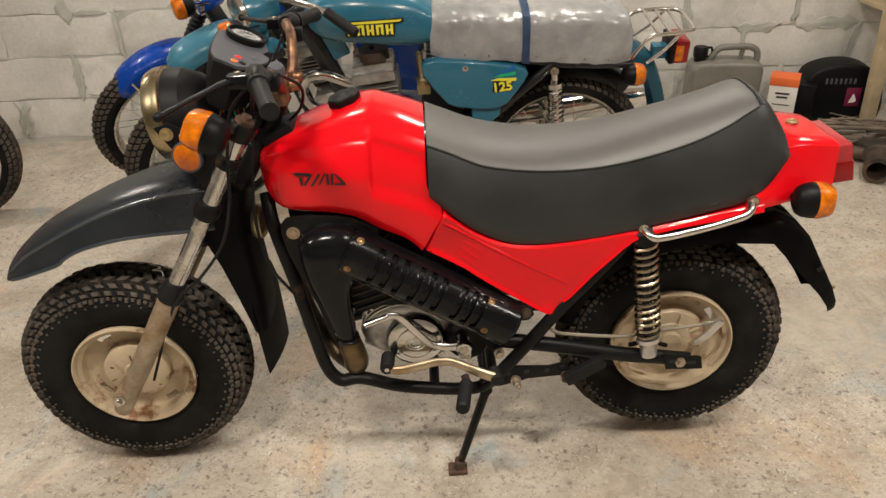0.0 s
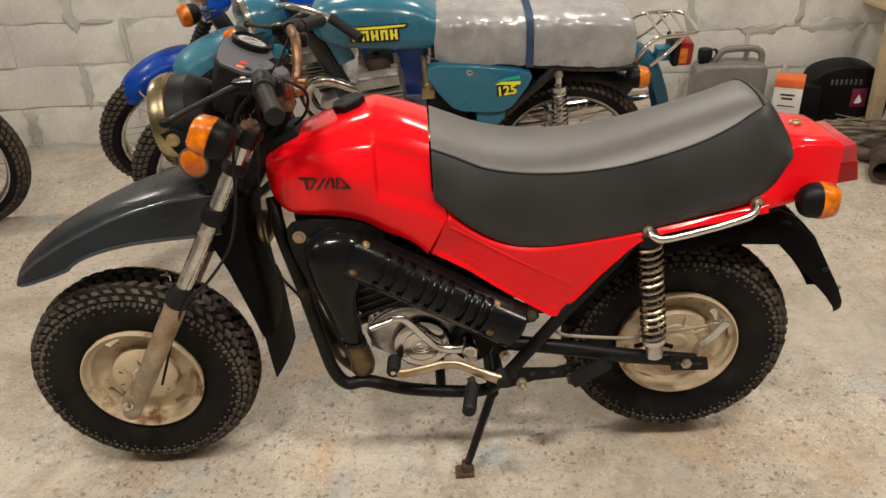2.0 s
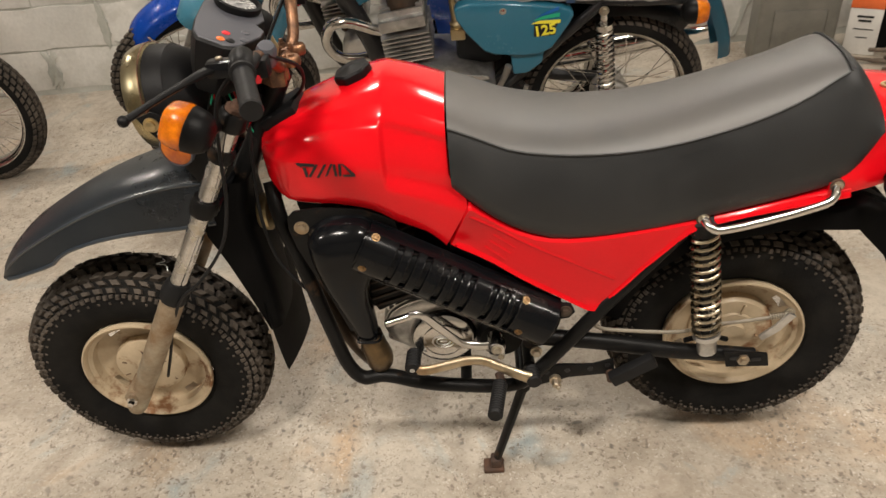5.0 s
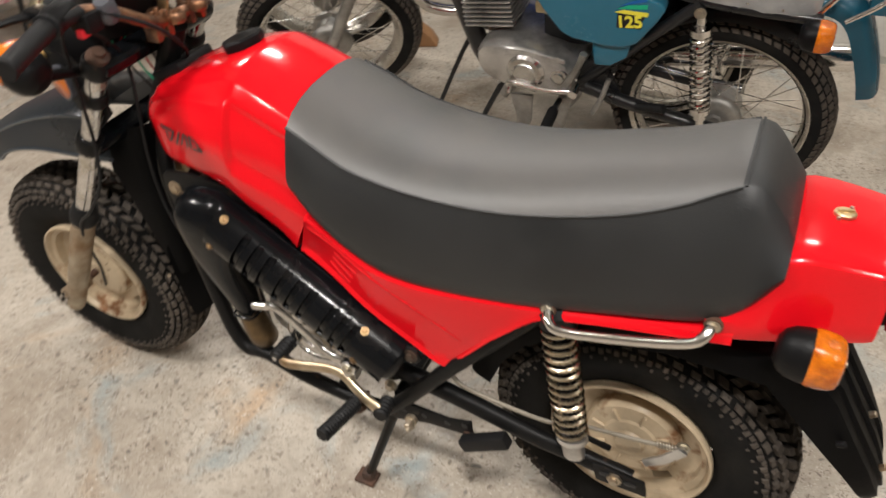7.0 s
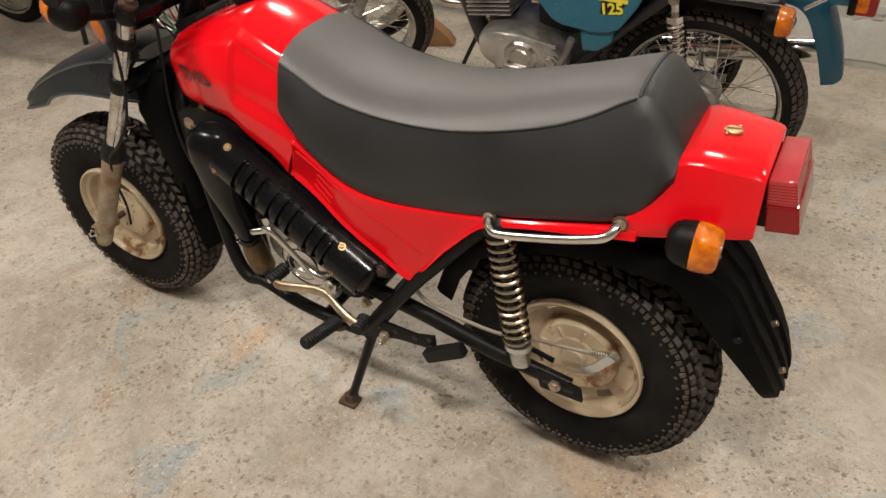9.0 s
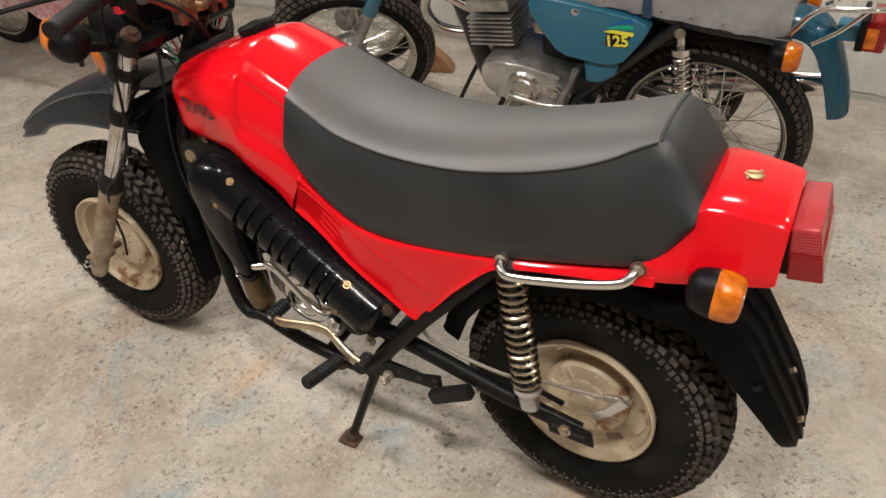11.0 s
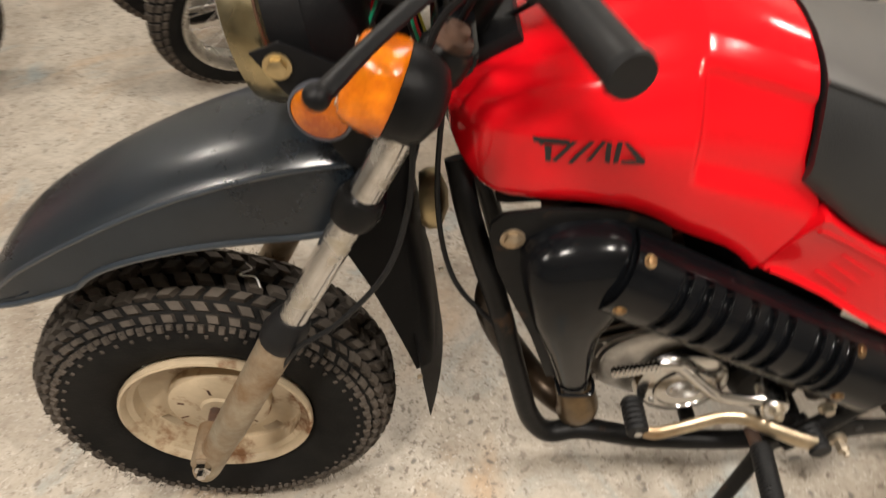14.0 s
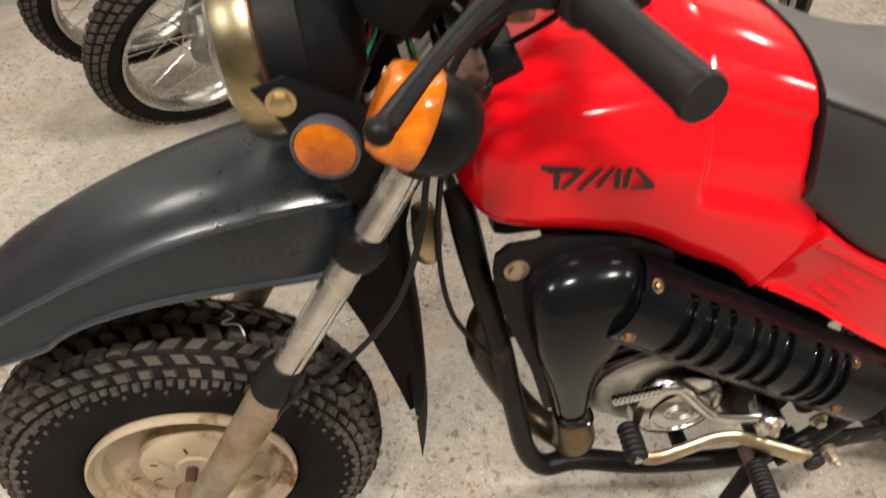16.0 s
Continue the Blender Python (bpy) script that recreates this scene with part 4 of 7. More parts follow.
for sgn in (-1, 1):
    turn_signal(tula, (0.762, sgn * 0.190, 0.772), (1, 0, -0.02), "black indicator with amber lens")
    part("signal_arm", rod(bm_new(), (0.770, sgn * 0.08, 0.760), (0.770, sgn * 0.18, 0.770), 0.011, 12), M_PLBLACK, tula)

# ---- seat ----
# x, crown z, piping half-width, piping z, lower half-width, lower z
SEAT = [(-0.022, 0.947, 0.126, 0.912, 0.150, 0.800), (0.03, 0.923, 0.134, 0.893, 0.164, 0.756), (0.088, 0.902, 0.140, 0.868, 0.170, 0.716), (0.15, 0.890, 0.143, 0.856, 0.174, 0.690), (0.214, 0.885, 0.145, 0.850, 0.175, 0.684), (0.31, 0.891, 0.145, 0.850, 0.176, 0.690),
        (0.403, 0.908, 0.144, 0.862, 0.177, 0.704), (0.525, 0.942, 0.140, 0.894, 0.177, 0.730), (0.60, 0.965, 0.134, 0.926, 0.175, 0.746), (0.655, 0.982, 0.122, 0.958, 0.170, 0.758), (0.685, 0.978, 0.113, 0.966, 0.165, 0.770), (0.712, 0.948, 0.105, 0.938, 0.160, 0.800), (0.745, 0.895, 0.100, 0.889, 0.146, 0.850)]


def seat_half(x):
    zt, wp, zp, wl, zl = interp(SEAT, x)
    top = [(0, zt), (wp * 0.3, zt - 0.001), (wp * 0.58, zt - (zt - zp) * 0.2), (wp * 0.82, zt - (zt - zp) * 0.52), (wp * 0.94, zt - (zt - zp) * 0.8), (wp, zp)]
    side = [(wp, zp), (wp + (wl - wp) * 0.35, zp - (zp - zl) * 0.16), (wp + (wl - wp) * 0.72, zp - (zp - zl) * 0.4), (wl + 0.003, zp - (zp - zl) * 0.72), (wl + 0.002, zl + 0.016), (wl - 0.006, zl + 0.002), (wl - 0.03, zl)]
    return top, side


xs = [-0.022, -0.012, 0.0, 0.012, 0.03, 0.055, 0.085, 0.12, 0.16, 0.2, 0.24, 0.28, 0.32, 0.36, 0.4, 0.44, 0.48, 0.52, 0.555, 0.585, 0.61, 0.63, 0.645, 0.657, 0.667, 0.677, 0.688, 0.70, 0.712, 0.727, 0.742]
bm = bm_new()
rings = []
for x in xs:
    top, _ = seat_half(x)
    if x <= 0.672:
        left = [Vector((x, -a, z)) for a, z in top]
        rings.append([Vector((p.x, -p.y, p.z)) for p in left[:0:-1]] + left)
loft(bm, rings, caps=False, closed=False)
# the top takes the vinyl copy with the sheen painted in
seat = part("seat", bm, M_SEATTOP, tula, "long black vinyl seat, its sheen painted as a lighter top")
bm = bm_new()
rings = []
for x in xs:
    top, side = seat_half(x)
    half = side if x <= 0.660 else top + side[1:]
    rings.append((x, half))
for sgn in (-1, 1):
    loft(bm, [[Vector((x, sgn * a, z)) for a, z in seat_half(x)[1]] for x in xs], caps=False, closed=False)
loft(bm, [[Vector((x, -a, z)) for a, z in seat_half(x)[0]][::-1] + [Vector((x, a, z)) for a, z in seat_half(x)[0]][1:] for x in xs if x >= 0.666], caps=False, closed=False)
# front and back closures
for x in (xs[0], xs[-1]):
    top, side = seat_half(x)
    h = top + side[1:]
    vs = [bm.verts.new((x, -a, z)) for a, z in h] + [bm.verts.new((x, a, z)) for a, z in h[:0:-1]]
    bm.faces.new(vs)
bmesh.ops.remove_doubles(bm, verts=bm.verts, dist=0.0006)
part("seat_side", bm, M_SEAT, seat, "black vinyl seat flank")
# piping along the seam and over the back edge
bm = bm_new()
for sgn in (-1, 1):
    tube(bm, [Vector((x, sgn * (seat_half(x)[0][-1][0] + 0.001), seat_half(x)[0][-1][1] + 0.001)) for x in xs if x <= 0.672], 0.0026, 6, smooth=False)
tube(bm, [Vector((0.672, a, z + 0.001)) for a, z in [(-p[0], p[1]) for p in seat_half(0.672)[0]][::-1] + seat_half(0.672)[0][1:]], 0.0024, 6, smooth=False)
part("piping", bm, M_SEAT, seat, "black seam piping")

# ---- frame ----
def frame_bar(pts, r, name="frame_tube", material=None, n=6, label="", smooth=True, flat=None):
    return part(name, tube(bm_new(), pts, r, 12, n, smooth, flat=flat), material or M_FRAME, tula, label)


for sgn in (-1, 1):
    s = lambda p: (p[0], sgn * p[1], p[2])
    frame_bar([s((-0.385, 0.055, 0.79)), s((-0.372, 0.085, 0.72)), s((-0.338, 0.098, 0.58)), s((-0.312, 0.10, 0.44)), s((-0.292, 0.10, 0.345)), s((-0.262, 0.10, 0.302)), s((-0.21, 0.10, FZ)), s((-0.10, 0.10, 0.272)), s((0.07, 0.10, 0.258)), s((0.14, 0.10, 0.30))], 0.0155, label="black frame down tube")
    frame_bar([s((0.09, 0.13, 0.290)), s((0.14, 0.13, 0.335)), s((0.25, 0.135, 0.475)), s((0.30, 0.135, 0.535)), s((0.42, 0.13, 0.672))], 0.0155, label="black rear frame tube")
    frame_bar([s((0.12, 0.105, 0.405)), s((0.27, 0.11, 0.382)), s((0.42, 0.115, 0.352)), s((0.50, 0.112, 0.338)), s((0.60, 0.112, 0.322))], 0.019, "swing_arm", label="black tubular swing arm")
    bm = bm_new()
    slab(bm, [(0.53, 0.352), (0.625, 0.338), (0.632, 0.302), (0.54, 0.306)], sgn * 0.148, sgn * 0.158, 0.002)
    ax = part("axle_plate", bm, M_FRAME, tula)
    # dark bars on the plate paint the shade of its slots
    for k in range(2):
        bm = bm_new()
        box(bm, (0.022, 0.003, 0.010), (0.556 + 0.045 * k, sgn * 0.1590, 0.331 - 0.006 * k), 0.003)
        part("axle_slot", bm, M_DECAL, ax)
    part("axle_nut", rod(bm_new(), (0.573, sgn * 0.152, 0.328), (0.573, sgn * 0.174, 0.328), 0.012, 6, [(0, 0.014), (0.6, 0.014), (0.62, 0.008), (1, 0.008)]), M_BOLT, ax, "zinc axle nut")
    # lower side plate, its holes laid on as dark discs
    bm = bm_new()
    slab(bm, [(0.095, 0.305), (0.13, 0.345), (0.25, 0.338), (0.295, 0.350), (0.298, 0.310), (0.20, FZ), (0.13, 0.286)], sgn * 0.128, sgn * 0.136, 0.002)
    pl = part("footrest_plate", bm, M_FRAME, tula, "black perforated steel footrest bracket")
    # black discs paint the shade of open holes; the plate is uncut
    for hx, hz in ((0.15, 0.323), (0.195, 0.326), (0.245, 0.327), (0.282, 0.335)):
        part("hole", rod(bm_new(), (hx, sgn * 0.133, hz), (hx, sgn * 0.1375, hz), 0.006, 12), M_DECAL, pl)
    bolt(pl, (0.168, sgn * 0.137, 0.305), 0.013, 0.026, (0, sgn, 0))
    bolt(pl, (0.128, sgn * 0.137, 0.388), 0.013, 0.014, (0, sgn, 0))
    # passenger rail, rear grab handle
    rl = frame_bar([s((0.438, 0.155, 0.712)), s((0.442, 0.180, 0.712)), s((0.450, 0.200, 0.706)), s((0.474, 0.208, 0.703)), s((0.57, 0.209, 0.722)), s((0.642, 0.207, 0.742)), s((0.662, 0.199, 0.752)), s((0.670, 0.180, 0.762)), s((0.672, 0.155, 0.765))], 0.0085, "grab_rail", M_CHROME, 5, "chromed tubular grab rail")
    for q in ((0.440, 0.186, 0.714), (0.673, 0.184, 0.765)):
        part("rail_bracket", rod(bm_new(), s((q[0], 0.140, q[2])), s((q[0], 0.176, q[2])), 0.013, 12), M_RUST, rl)
        bolt(rl, s((q[0], 0.176, q[2])), 0.010, 0.008, (0, sgn, 0))
    # shock absorber
    top, bot = Vector((0.448, sgn * 0.155, 0.705)), Vector((0.496, sgn * 0.150, 0.345))
    d = bot - top
    sh = part("shock_absorber", rod(bm_new(), top, top + d * 0.86, 0.012, 12), M_BLACK, tula, "coil-over rear shock absorber")
    part("spring", coil(bm_new(), top + d * 0.07, top + d * 0.83, 0.027, 0.0042, 14.5), M_SPRING, sh, "yellowed steel coil spring")
    part("upper_cup", rod(bm_new(), top - d * 0.02, top + d * 0.09, 0.03, 18, [(0, 0.018), (0.3, 0.030), (1, 0.031)]), M_FRAME, sh)
    part("lower_collar", rod(bm_new(), top + d * 0.83, top + d * 0.985, 0.02, 18, [(0, 0.028), (0.2, 0.029), (0.35, 0.022), (1, 0.02)]), M_ALU, sh, "cast alloy lower mount")
    # side stand
    if sgn < 0:
        st = part("stand_leg", tube(bm_new(), [(0.118, -0.112, 0.305), (0.095, -0.124, 0.23), (0.024, -0.154, 0.014)], [0.016, 0.0145, 0.0125], 12, 4, flat=(1.15, 0.8)), M_FRAME, tula, "black steel side stand leg, rusty below")
        bm = bm_new()
        box(bm, (0.050, 0.040, 0.012), (0.020, -0.157, 0.007), 0.004)
        box(bm, (0.026, 0.030, 0.030), (0.026, -0.155, 0.022), 0.006)
        part("stand_foot", bm, M_RUST, st, "rusty stand foot plate")
    # rider footrest
    pg = part("footrest", tube(bm_new(), [s((0.045, 0.11, FZ)), s((0.052, 0.14, 0.290)), s((0.040, 0.175, 0.315))], 0.010, 10), M_RUST, tula, "folding footrest with ribbed rubber")
    a, b = Vector(s((0.047, 0.150, 0.312))), Vector(s((0.031, 0.256, 0.324)))
    part("footrest_rubber", rod(bm_new(), a, b, 0.013, 16, [(0, 0.013)] + [(0.04 + 0.92 * k / 26, 0.0165 - 0.002 * (k % 2)) for k in range(27)] + [(1, 0.013)]), M_CABLE, pg, "black ribbed rubber")
    # passenger footrest folded against the swing arm
    a, b = Vector(s((0.292, 0.150, 0.312))), Vector(s((0.372, 0.168, 0.362)))
    bm = bm_new()
    box(bm, (0.105, 0.028, 0.030), (0, 0, 0), 0.006)
    bmesh.ops.transform(bm, matrix=Matrix.Translation((a + b) / 2) @ Matrix.Rotation(radians(-30), 4, "Y"), verts=bm.verts)
    pf = part("passenger_footrest", bm, M_CABLE, tula, "folded black rubber passenger footrest")
    part("pivot_bolt", rod(bm_new(), s((0.288, 0.125, 0.312)), s((0.288, 0.160, 0.312)), 0.010, 10), M_RUST, pf)
bm = bm_new()
box(bm, (0.17, 0.13, 0.10), (-0.26, 0, 0.765), 0.02)
part("ignition_coil_box", bm, M_PLBLACK, tula, "black electrics box under the tank")
frame_bar([(-0.40, 0, 0.86), (-0.20, 0, 0.80), (0.05, 0, 0.70), (0.30, 0, 0.66), (0.45, 0, 0.68)], 0.022, label="black backbone tube")
frame_bar([(0.10, -0.11, 0.255), (0.10, 0.11, 0.255)], 0.014, smooth=False)
frame_bar([(0.12, -0.12, 0.40), (0.12, 0.12, 0.40)], 0.02, smooth=False)
frame_bar([(0.115, -0.115, FZ), (0.115, 0.115, FZ)], 0.013, "stand_pivot", smooth=False)
frame_bar([(-0.03, -0.11, 0.262), (-0.03, 0.11, 0.262)], 0.013, "cross_tube", smooth=False)

# cylinder with cooling fins behind the guard
bm = bm_new()
rod(bm, (-0.13, 0.0, 0.48), (-0.225, 0.0, 0.775), 0.055, 20)
cyl = part("cylinder", bm, M_DARK, tula, "dark finned cylinder")
for k in range(14):
    bm = bm_new()
    box(bm, (0.15, 0.18, 0.006), (0, 0, 0), 0.002)
    bmesh.ops.transform(bm, matrix=Matrix.Translation((-0.138 - 0.006 * k, 0, 0.515 + 0.0185 * k)) @ Matrix.Rotation(radians(-18), 4, "Y"), verts=bm.verts)
    part("cooling_fin", bm, M_DARK, cyl)
# air box / dark lump under the tank, battery tray
bm = bm_new()
box(bm, (0.42, 0.16, 0.17), (0.09, 0, 0.605), 0.02)
part("air_box", bm, M_PLBLACK, tula, "black air filter box")
bm = bm_new()
rod(bm, (-0.04, -0.055, 0.62), (0.10, -0.055, 0.60), 0.045, 20)
part("air_horn", bm, M_PLBLACK, tula, "black intake duct")
# brake rod, arm and spring at the rear wheel
part("brake_rod", tube(bm_new(), [(0.235, -0.105, 0.450), (0.262, -0.110, 0.424), (0.30, -0.112, 0.414), (0.43, -0.112, 0.400), (0.50, -0.090, 0.398), (0.58, -0.085, 0.402), (0.68, -0.085, 0.415)], 0.0045, 8, 5), M_CREAM, tula, "pale brake rod")
part("rod_spring", coil(bm_new(), (0.63, -0.085, 0.410), (0.675, -0.085, 0.415), 0.007, 0.0013, 9), M_BOLT, tula)
bm = bm_new()
slab(bm, [(0.665, 0.425), (0.682, 0.416), (0.650, 0.375), (0.618, 0.352), (0.610, 0.365), (0.640, 0.392)], -0.098, -0.090, 0.002)
part("brake_arm", bm, M_ALU, tula, "grey brake lever arm")
bolt(tula, (0.672, -0.098, 0.416), 0.012, 0.012)
part("torque_arm", tube(bm_new(), [(0.55, -0.075, 0.345), (0.50, -0.09, 0.37), (0.45, -0.105, 0.37)], 0.006, 8), M_FRAME, tula)

# ---- rear inner guard and number bracket ----
bm = bm_new()
rings = []
for x, z, w in ((0.27, 0.43, 0.075), (0.30, 0.51, 0.085), (0.35, 0.585, 0.095), (0.42, 0.640, 0.10), (0.52, 0.670, 0.105), (0.62, 0.685, 0.105), (0.70, 0.680, 0.105), (0.77, 0.690, 0.105), (0.82, 0.665, 0.105), (0.862, 0.62, 0.104), (0.900, 0.555, 0.102), (0.936, 0.495, 0.097), (0.958, 0.450, 0.088), (0.968, 0.422, 0.072), (0.970, 0.408, 0.058)):
    i = len(rings)
    rings.append([(x, z, w)])
prof = [r[0] for r in rings]
rr = []
for i, (x, z, w) in enumerate(prof):
    x0, z0, _ = prof[max(i - 1, 0)]
    x1, z1, _ = prof[min(i + 1, len(prof) - 1)]
    t = Vector((x1 - x0, z1 - z0)).normalized()
    n = Vector((t.y, -t.x))
    lip = 0.045 if x < 0.70 else 0.045 + 0.022 * min(1, (x - 0.70) / 0.1) - 0.04 * max(0, (x - 0.86) / 0.1)
    cross = [(-1.0, lip), (-0.98, 0.012), (-0.9, 0.001), (-0.62, 0.0), (-0.58, -0.006), (-0.40, -0.006), (-0.36, 0.0), (-0.12, 0.0), (-0.08, -0.006), (0.08, -0.006), (0.12, 0.0), (0.36, 0.0), (0.40, -0.006), (0.58, -0.006), (0.62, 0.0), (0.9, 0.001), (0.98, 0.012), (1.0, lip)]
    rr.append([Vector((x + n.x * d, w * a, z + n.y * d)) for a, d in cross])
loft(bm, rr, caps=False, closed=False)
bmesh.ops.solidify(bm, geom=bm.faces, thickness=0.004)
rg = part("rear_mudguard", bm, M_PLBLACK, tula, "black ribbed plastic rear mudguard with a long flap", 50)
for p in ((0.878, -0.108, 0.555), (0.957, -0.045, 0.462), (0.925, 0.0, 0.522)):
    bolt(rg, p, 0.008, 0.012, (0.75, -0.3 if p[1] < -0.05 else 0, 0.6), M_PLBLACK if p[1] < -0.05 else M_BOLT, "fixing", False)

# ---- handlebar, controls, headlamp, dash ----
def bar_side(sgn):
    s = lambda p: (p[0], sgn * p[1], p[2])
    return [s((-0.318, 0.0, 1.015)), s((-0.316, 0.04, 1.017)), s((-0.308, 0.068, 1.045)), s((-0.312, 0.115, 1.098)), s((-0.330, 0.18, 1.104)), s((-0.318, 0.265, 1.092)), s((-0.290, 0.350, 1.085))]


LEFT_BAR = [(-0.318, -0.04, 1.017), (-0.312, -0.085, 1.040), (-0.310, -0.135, 1.072), (-0.316, -0.19, 1.094), (-0.318, -0.255, 1.097), (-0.290, -0.350, 1.085)]
bar = part("handlebar", tube(bm_new(), LEFT_BAR[::-1] + bar_side(1), 0.0112, 14, 5), M_COPPER, tula, "copper-coloured tarnished handlebar")
part("bar_sleeve", tube(bm_new(), LEFT_BAR[3:5], 0.0121, 12, 5), M_CABLE, bar, "black taped stretch of bar")
for sgn in (-1, 1):
    s = lambda p: (p[0], sgn * p[1], p[2])
    g0, g1 = Vector(s((-0.322, 0.246, 1.094))), Vector(s((-0.284, 0.364, 1.082)))
    part("grip", rod(bm_new(), g0, g1, 0.0185, 20, [(0, 0.021), (0.05, 0.021), (0.06, 0.0165), (0.5, 0.0158), (0.93, 0.0165), (0.96, 0.0178), (1, 0.0165)]), M_CABLE, bar, "black rubber grip")
    cl = part("lever_clamp", rod(bm_new(), Vector(s((-0.334, 0.192, 1.100))), Vector(s((-0.324, 0.243, 1.095))), 0.021, 18, [(0, 0.018), (0.15, 0.021), (0.85, 0.021), (1, 0.018)]), M_PLBLACK, bar, "black control housing")
    bm = bm_new()
    box(bm, (0.060, 0.030, 0.026), s((-0.352, 0.225, 1.096)), 0.006)
    part("lever_bracket", bm, M_BLACK, bar)
    part("lever", tube(bm_new(), [s((-0.362, 0.218, 1.097)), s((-0.385, 0.245, 1.097)), s((-0.408, 0.272, 1.093)), s((-0.440, 0.318, 1.088)), s((-0.468, 0.362, 1.082))], [0.0095, 0.0085, 0.0068, 0.006, 0.007], 10, 5, flat=(1.2, 0.75)), M_PLBLACK, bar, "black coated lever")
    bm = bm_new()
    bmesh.ops.create_uvsphere(bm, u_segments=14, v_segments=10, radius=0.009, matrix=Matrix.Translation(s((-0.471, 0.366, 1.082))))
    part("lever_ball", bm, M_PLBLACK, bar)
    bolt(bar, s((-0.362, 0.220, 1.106)), 0.009, 0.006, (0, 0, 1))
    bm = bm_new()
    box(bm, (0.045, 0.030, 0.032), s((-0.318, 0.185, 1.078)), 0.006)
    sw = part("switch_box", bm, M_PLBLACK, bar, "black switch housing")
    bm = bm_new()
    box(bm, (0.015, 0.018, 0.014), s((-0.318, 0.196, 1.063)), 0.003)
    part("button", bm, M_REDPL, sw, "red button")
    # bar clamps, corroded copper-coloured
    for d in (0.030, 0.058):
        bm = bm_new()
        box(bm, (0.030, 0.016, 0.040), s((-0.322, d, 1.008)), 0.007)
        cp = part("bar_clamp", bm, M_COPPER, bar, "corroded copper-coloured bar clamp")
        for dx in (-0.011, 0.011):
            bolt(cp, s((-0.322 + dx, d, 1.027)), 0.0065, 0.010, (0, 0, 1), M_COPPER)
    # indicator and reflector at the front
    turn_signal(tula, s((-0.406, 0.246, 0.993)), (-0.90, -sgn * 0.10, 0.42), "black indicator with large amber lens", 1.0)
    part("signal_arm", rod(bm_new(), Vector(s((-0.425, 0.13, 0.955))), Vector(s((-0.408, 0.236, 0.992))), 0.010, 12), M_PLBLACK, tula)
    ear = bm_new()
    slab(ear, [(-0.575, 0.975), (-0.545, 0.985), (-0.44, 0.93), (-0.425, 0.86), (-0.47, 0.82), (-0.50, 0.84), (-0.53, 0.90)], sgn * 0.122, sgn * 0.117, 0.001)
    er = part("headlamp_ear", ear, M_PLBLACK, tula, "black headlamp bracket")
    bolt(er, s((-0.550, 0.123, 0.962)), 0.014, 0.009, (0, sgn, 0), M_BRASS)
    bm = bm_new()
    lathe(bm, [(0, 0.0), (0.029, 0.0), (0.030, 0.006), (0.027, 0.008), (0, 0.009)], 26, "z")
    q = Vector((0, 0, 1)).rotation_difference(Vector((-0.25, sgn * 1.0, 0))).to_matrix().to_4x4()
    bmesh.ops.transform(bm, matrix=Matrix.Translation(s((-0.516, 0.126, 0.912))) @ q, verts=bm.verts)
    rf = part("reflector", bm, M_ORANGE, tula, "round amber side reflector")
    bm = bm_new()
    lathe(bm, [(0, -0.012), (0.026, -0.012), (0.0335, -0.004), (0.0335, 0.006), (0.0305, 0.0075), (0.0300, 0.001), (0, 0.001)], 26, "z")
    bmesh.ops.transform(bm, matrix=Matrix.Translation(s((-0.516, 0.126, 0.912))) @ q, verts=bm.verts)
    part("reflector_cup", bm, M_GREYPL, rf, "grey plastic cup")
bm = bm_new()
lathe(bm, [(0, -0.020), (0.014, -0.020), (0.017, -0.014), (0.017, 0.012), (0.013, 0.020), (0, 0.021)], 20, "z")
bmesh.ops.transform(bm, matrix=pose(-0.306, -0.150, 1.084, 20, 12, 0), verts=bm.verts)
part("horn_switch", bm, M_GREYPL, bar, "worn grey switch body")
bm = bm_new()
slab(bm, [(-0.352, 1.020), (-0.330, 1.018), (-0.322, 1.045), (-0.330, 1.066), (-0.338, 1.050), (-0.350, 1.058), (-0.346, 1.040)], -0.008, -0.003, 0.001)
part("bar_bracket", bm, M_BRASS, bar, "bent yellow zinc-plated bracket")
for cx_, cy_ in ((-0.300, -0.018), (-0.300, 0.040), (-0.344, -0.022)):
    bm = bm_new()
    lathe(bm, [(0, 0.0), (0.015, 0.0), (0.016, 0.004), (0.016, 0.014), (0.013, 0.018), (0.006, 0.018), (0.005, 0.014), (0, 0.014)], 18, "z", (cx_, cy_, 1.012))
    part("clamp_cap", bm, M_COPPER, bar, "corroded copper-coloured cap")
# headlamp: bucket, rim and glass, facing forward
HL = pose(-0.538, 0.0, 0.967, 0, -97, 0)
bm = bm_new()
lathe(bm, [(0, -0.070), (0.050, -0.066), (0.076, -0.048), (0.0885, -0.018), (0.0915, -0.016), (0.0925, -0.012), (0.097, 0.022), (0.097, 0.03)], 48, "z")
bmesh.ops.transform(bm, matrix=HL, verts=bm.verts)
hl = part("headlamp", bm, M_PLBLACK, tula, "black headlamp bucket with a yellowed rim")
bm = bm_new()
lathe(bm, [(0.097, 0.020), (0.101, 0.022), (0.1025, 0.032), (0.101, 0.048), (0.096, 0.060), (0.090, 0.062), (0.088, 0.056)], 40, "z")
bmesh.ops.transform(bm, matrix=HL, verts=bm.verts)
part("rim", bm, M_BEZEL, hl, "pale yellow zinc-plated rim")
bm = bm_new()
tube(bm, [(0.1015 * math.cos(a), 0.1015 * math.sin(a), 0.0235) for a in [k * math.pi / 24 for k in range(48)]], 0.0018, 6, closed=True, smooth=False)
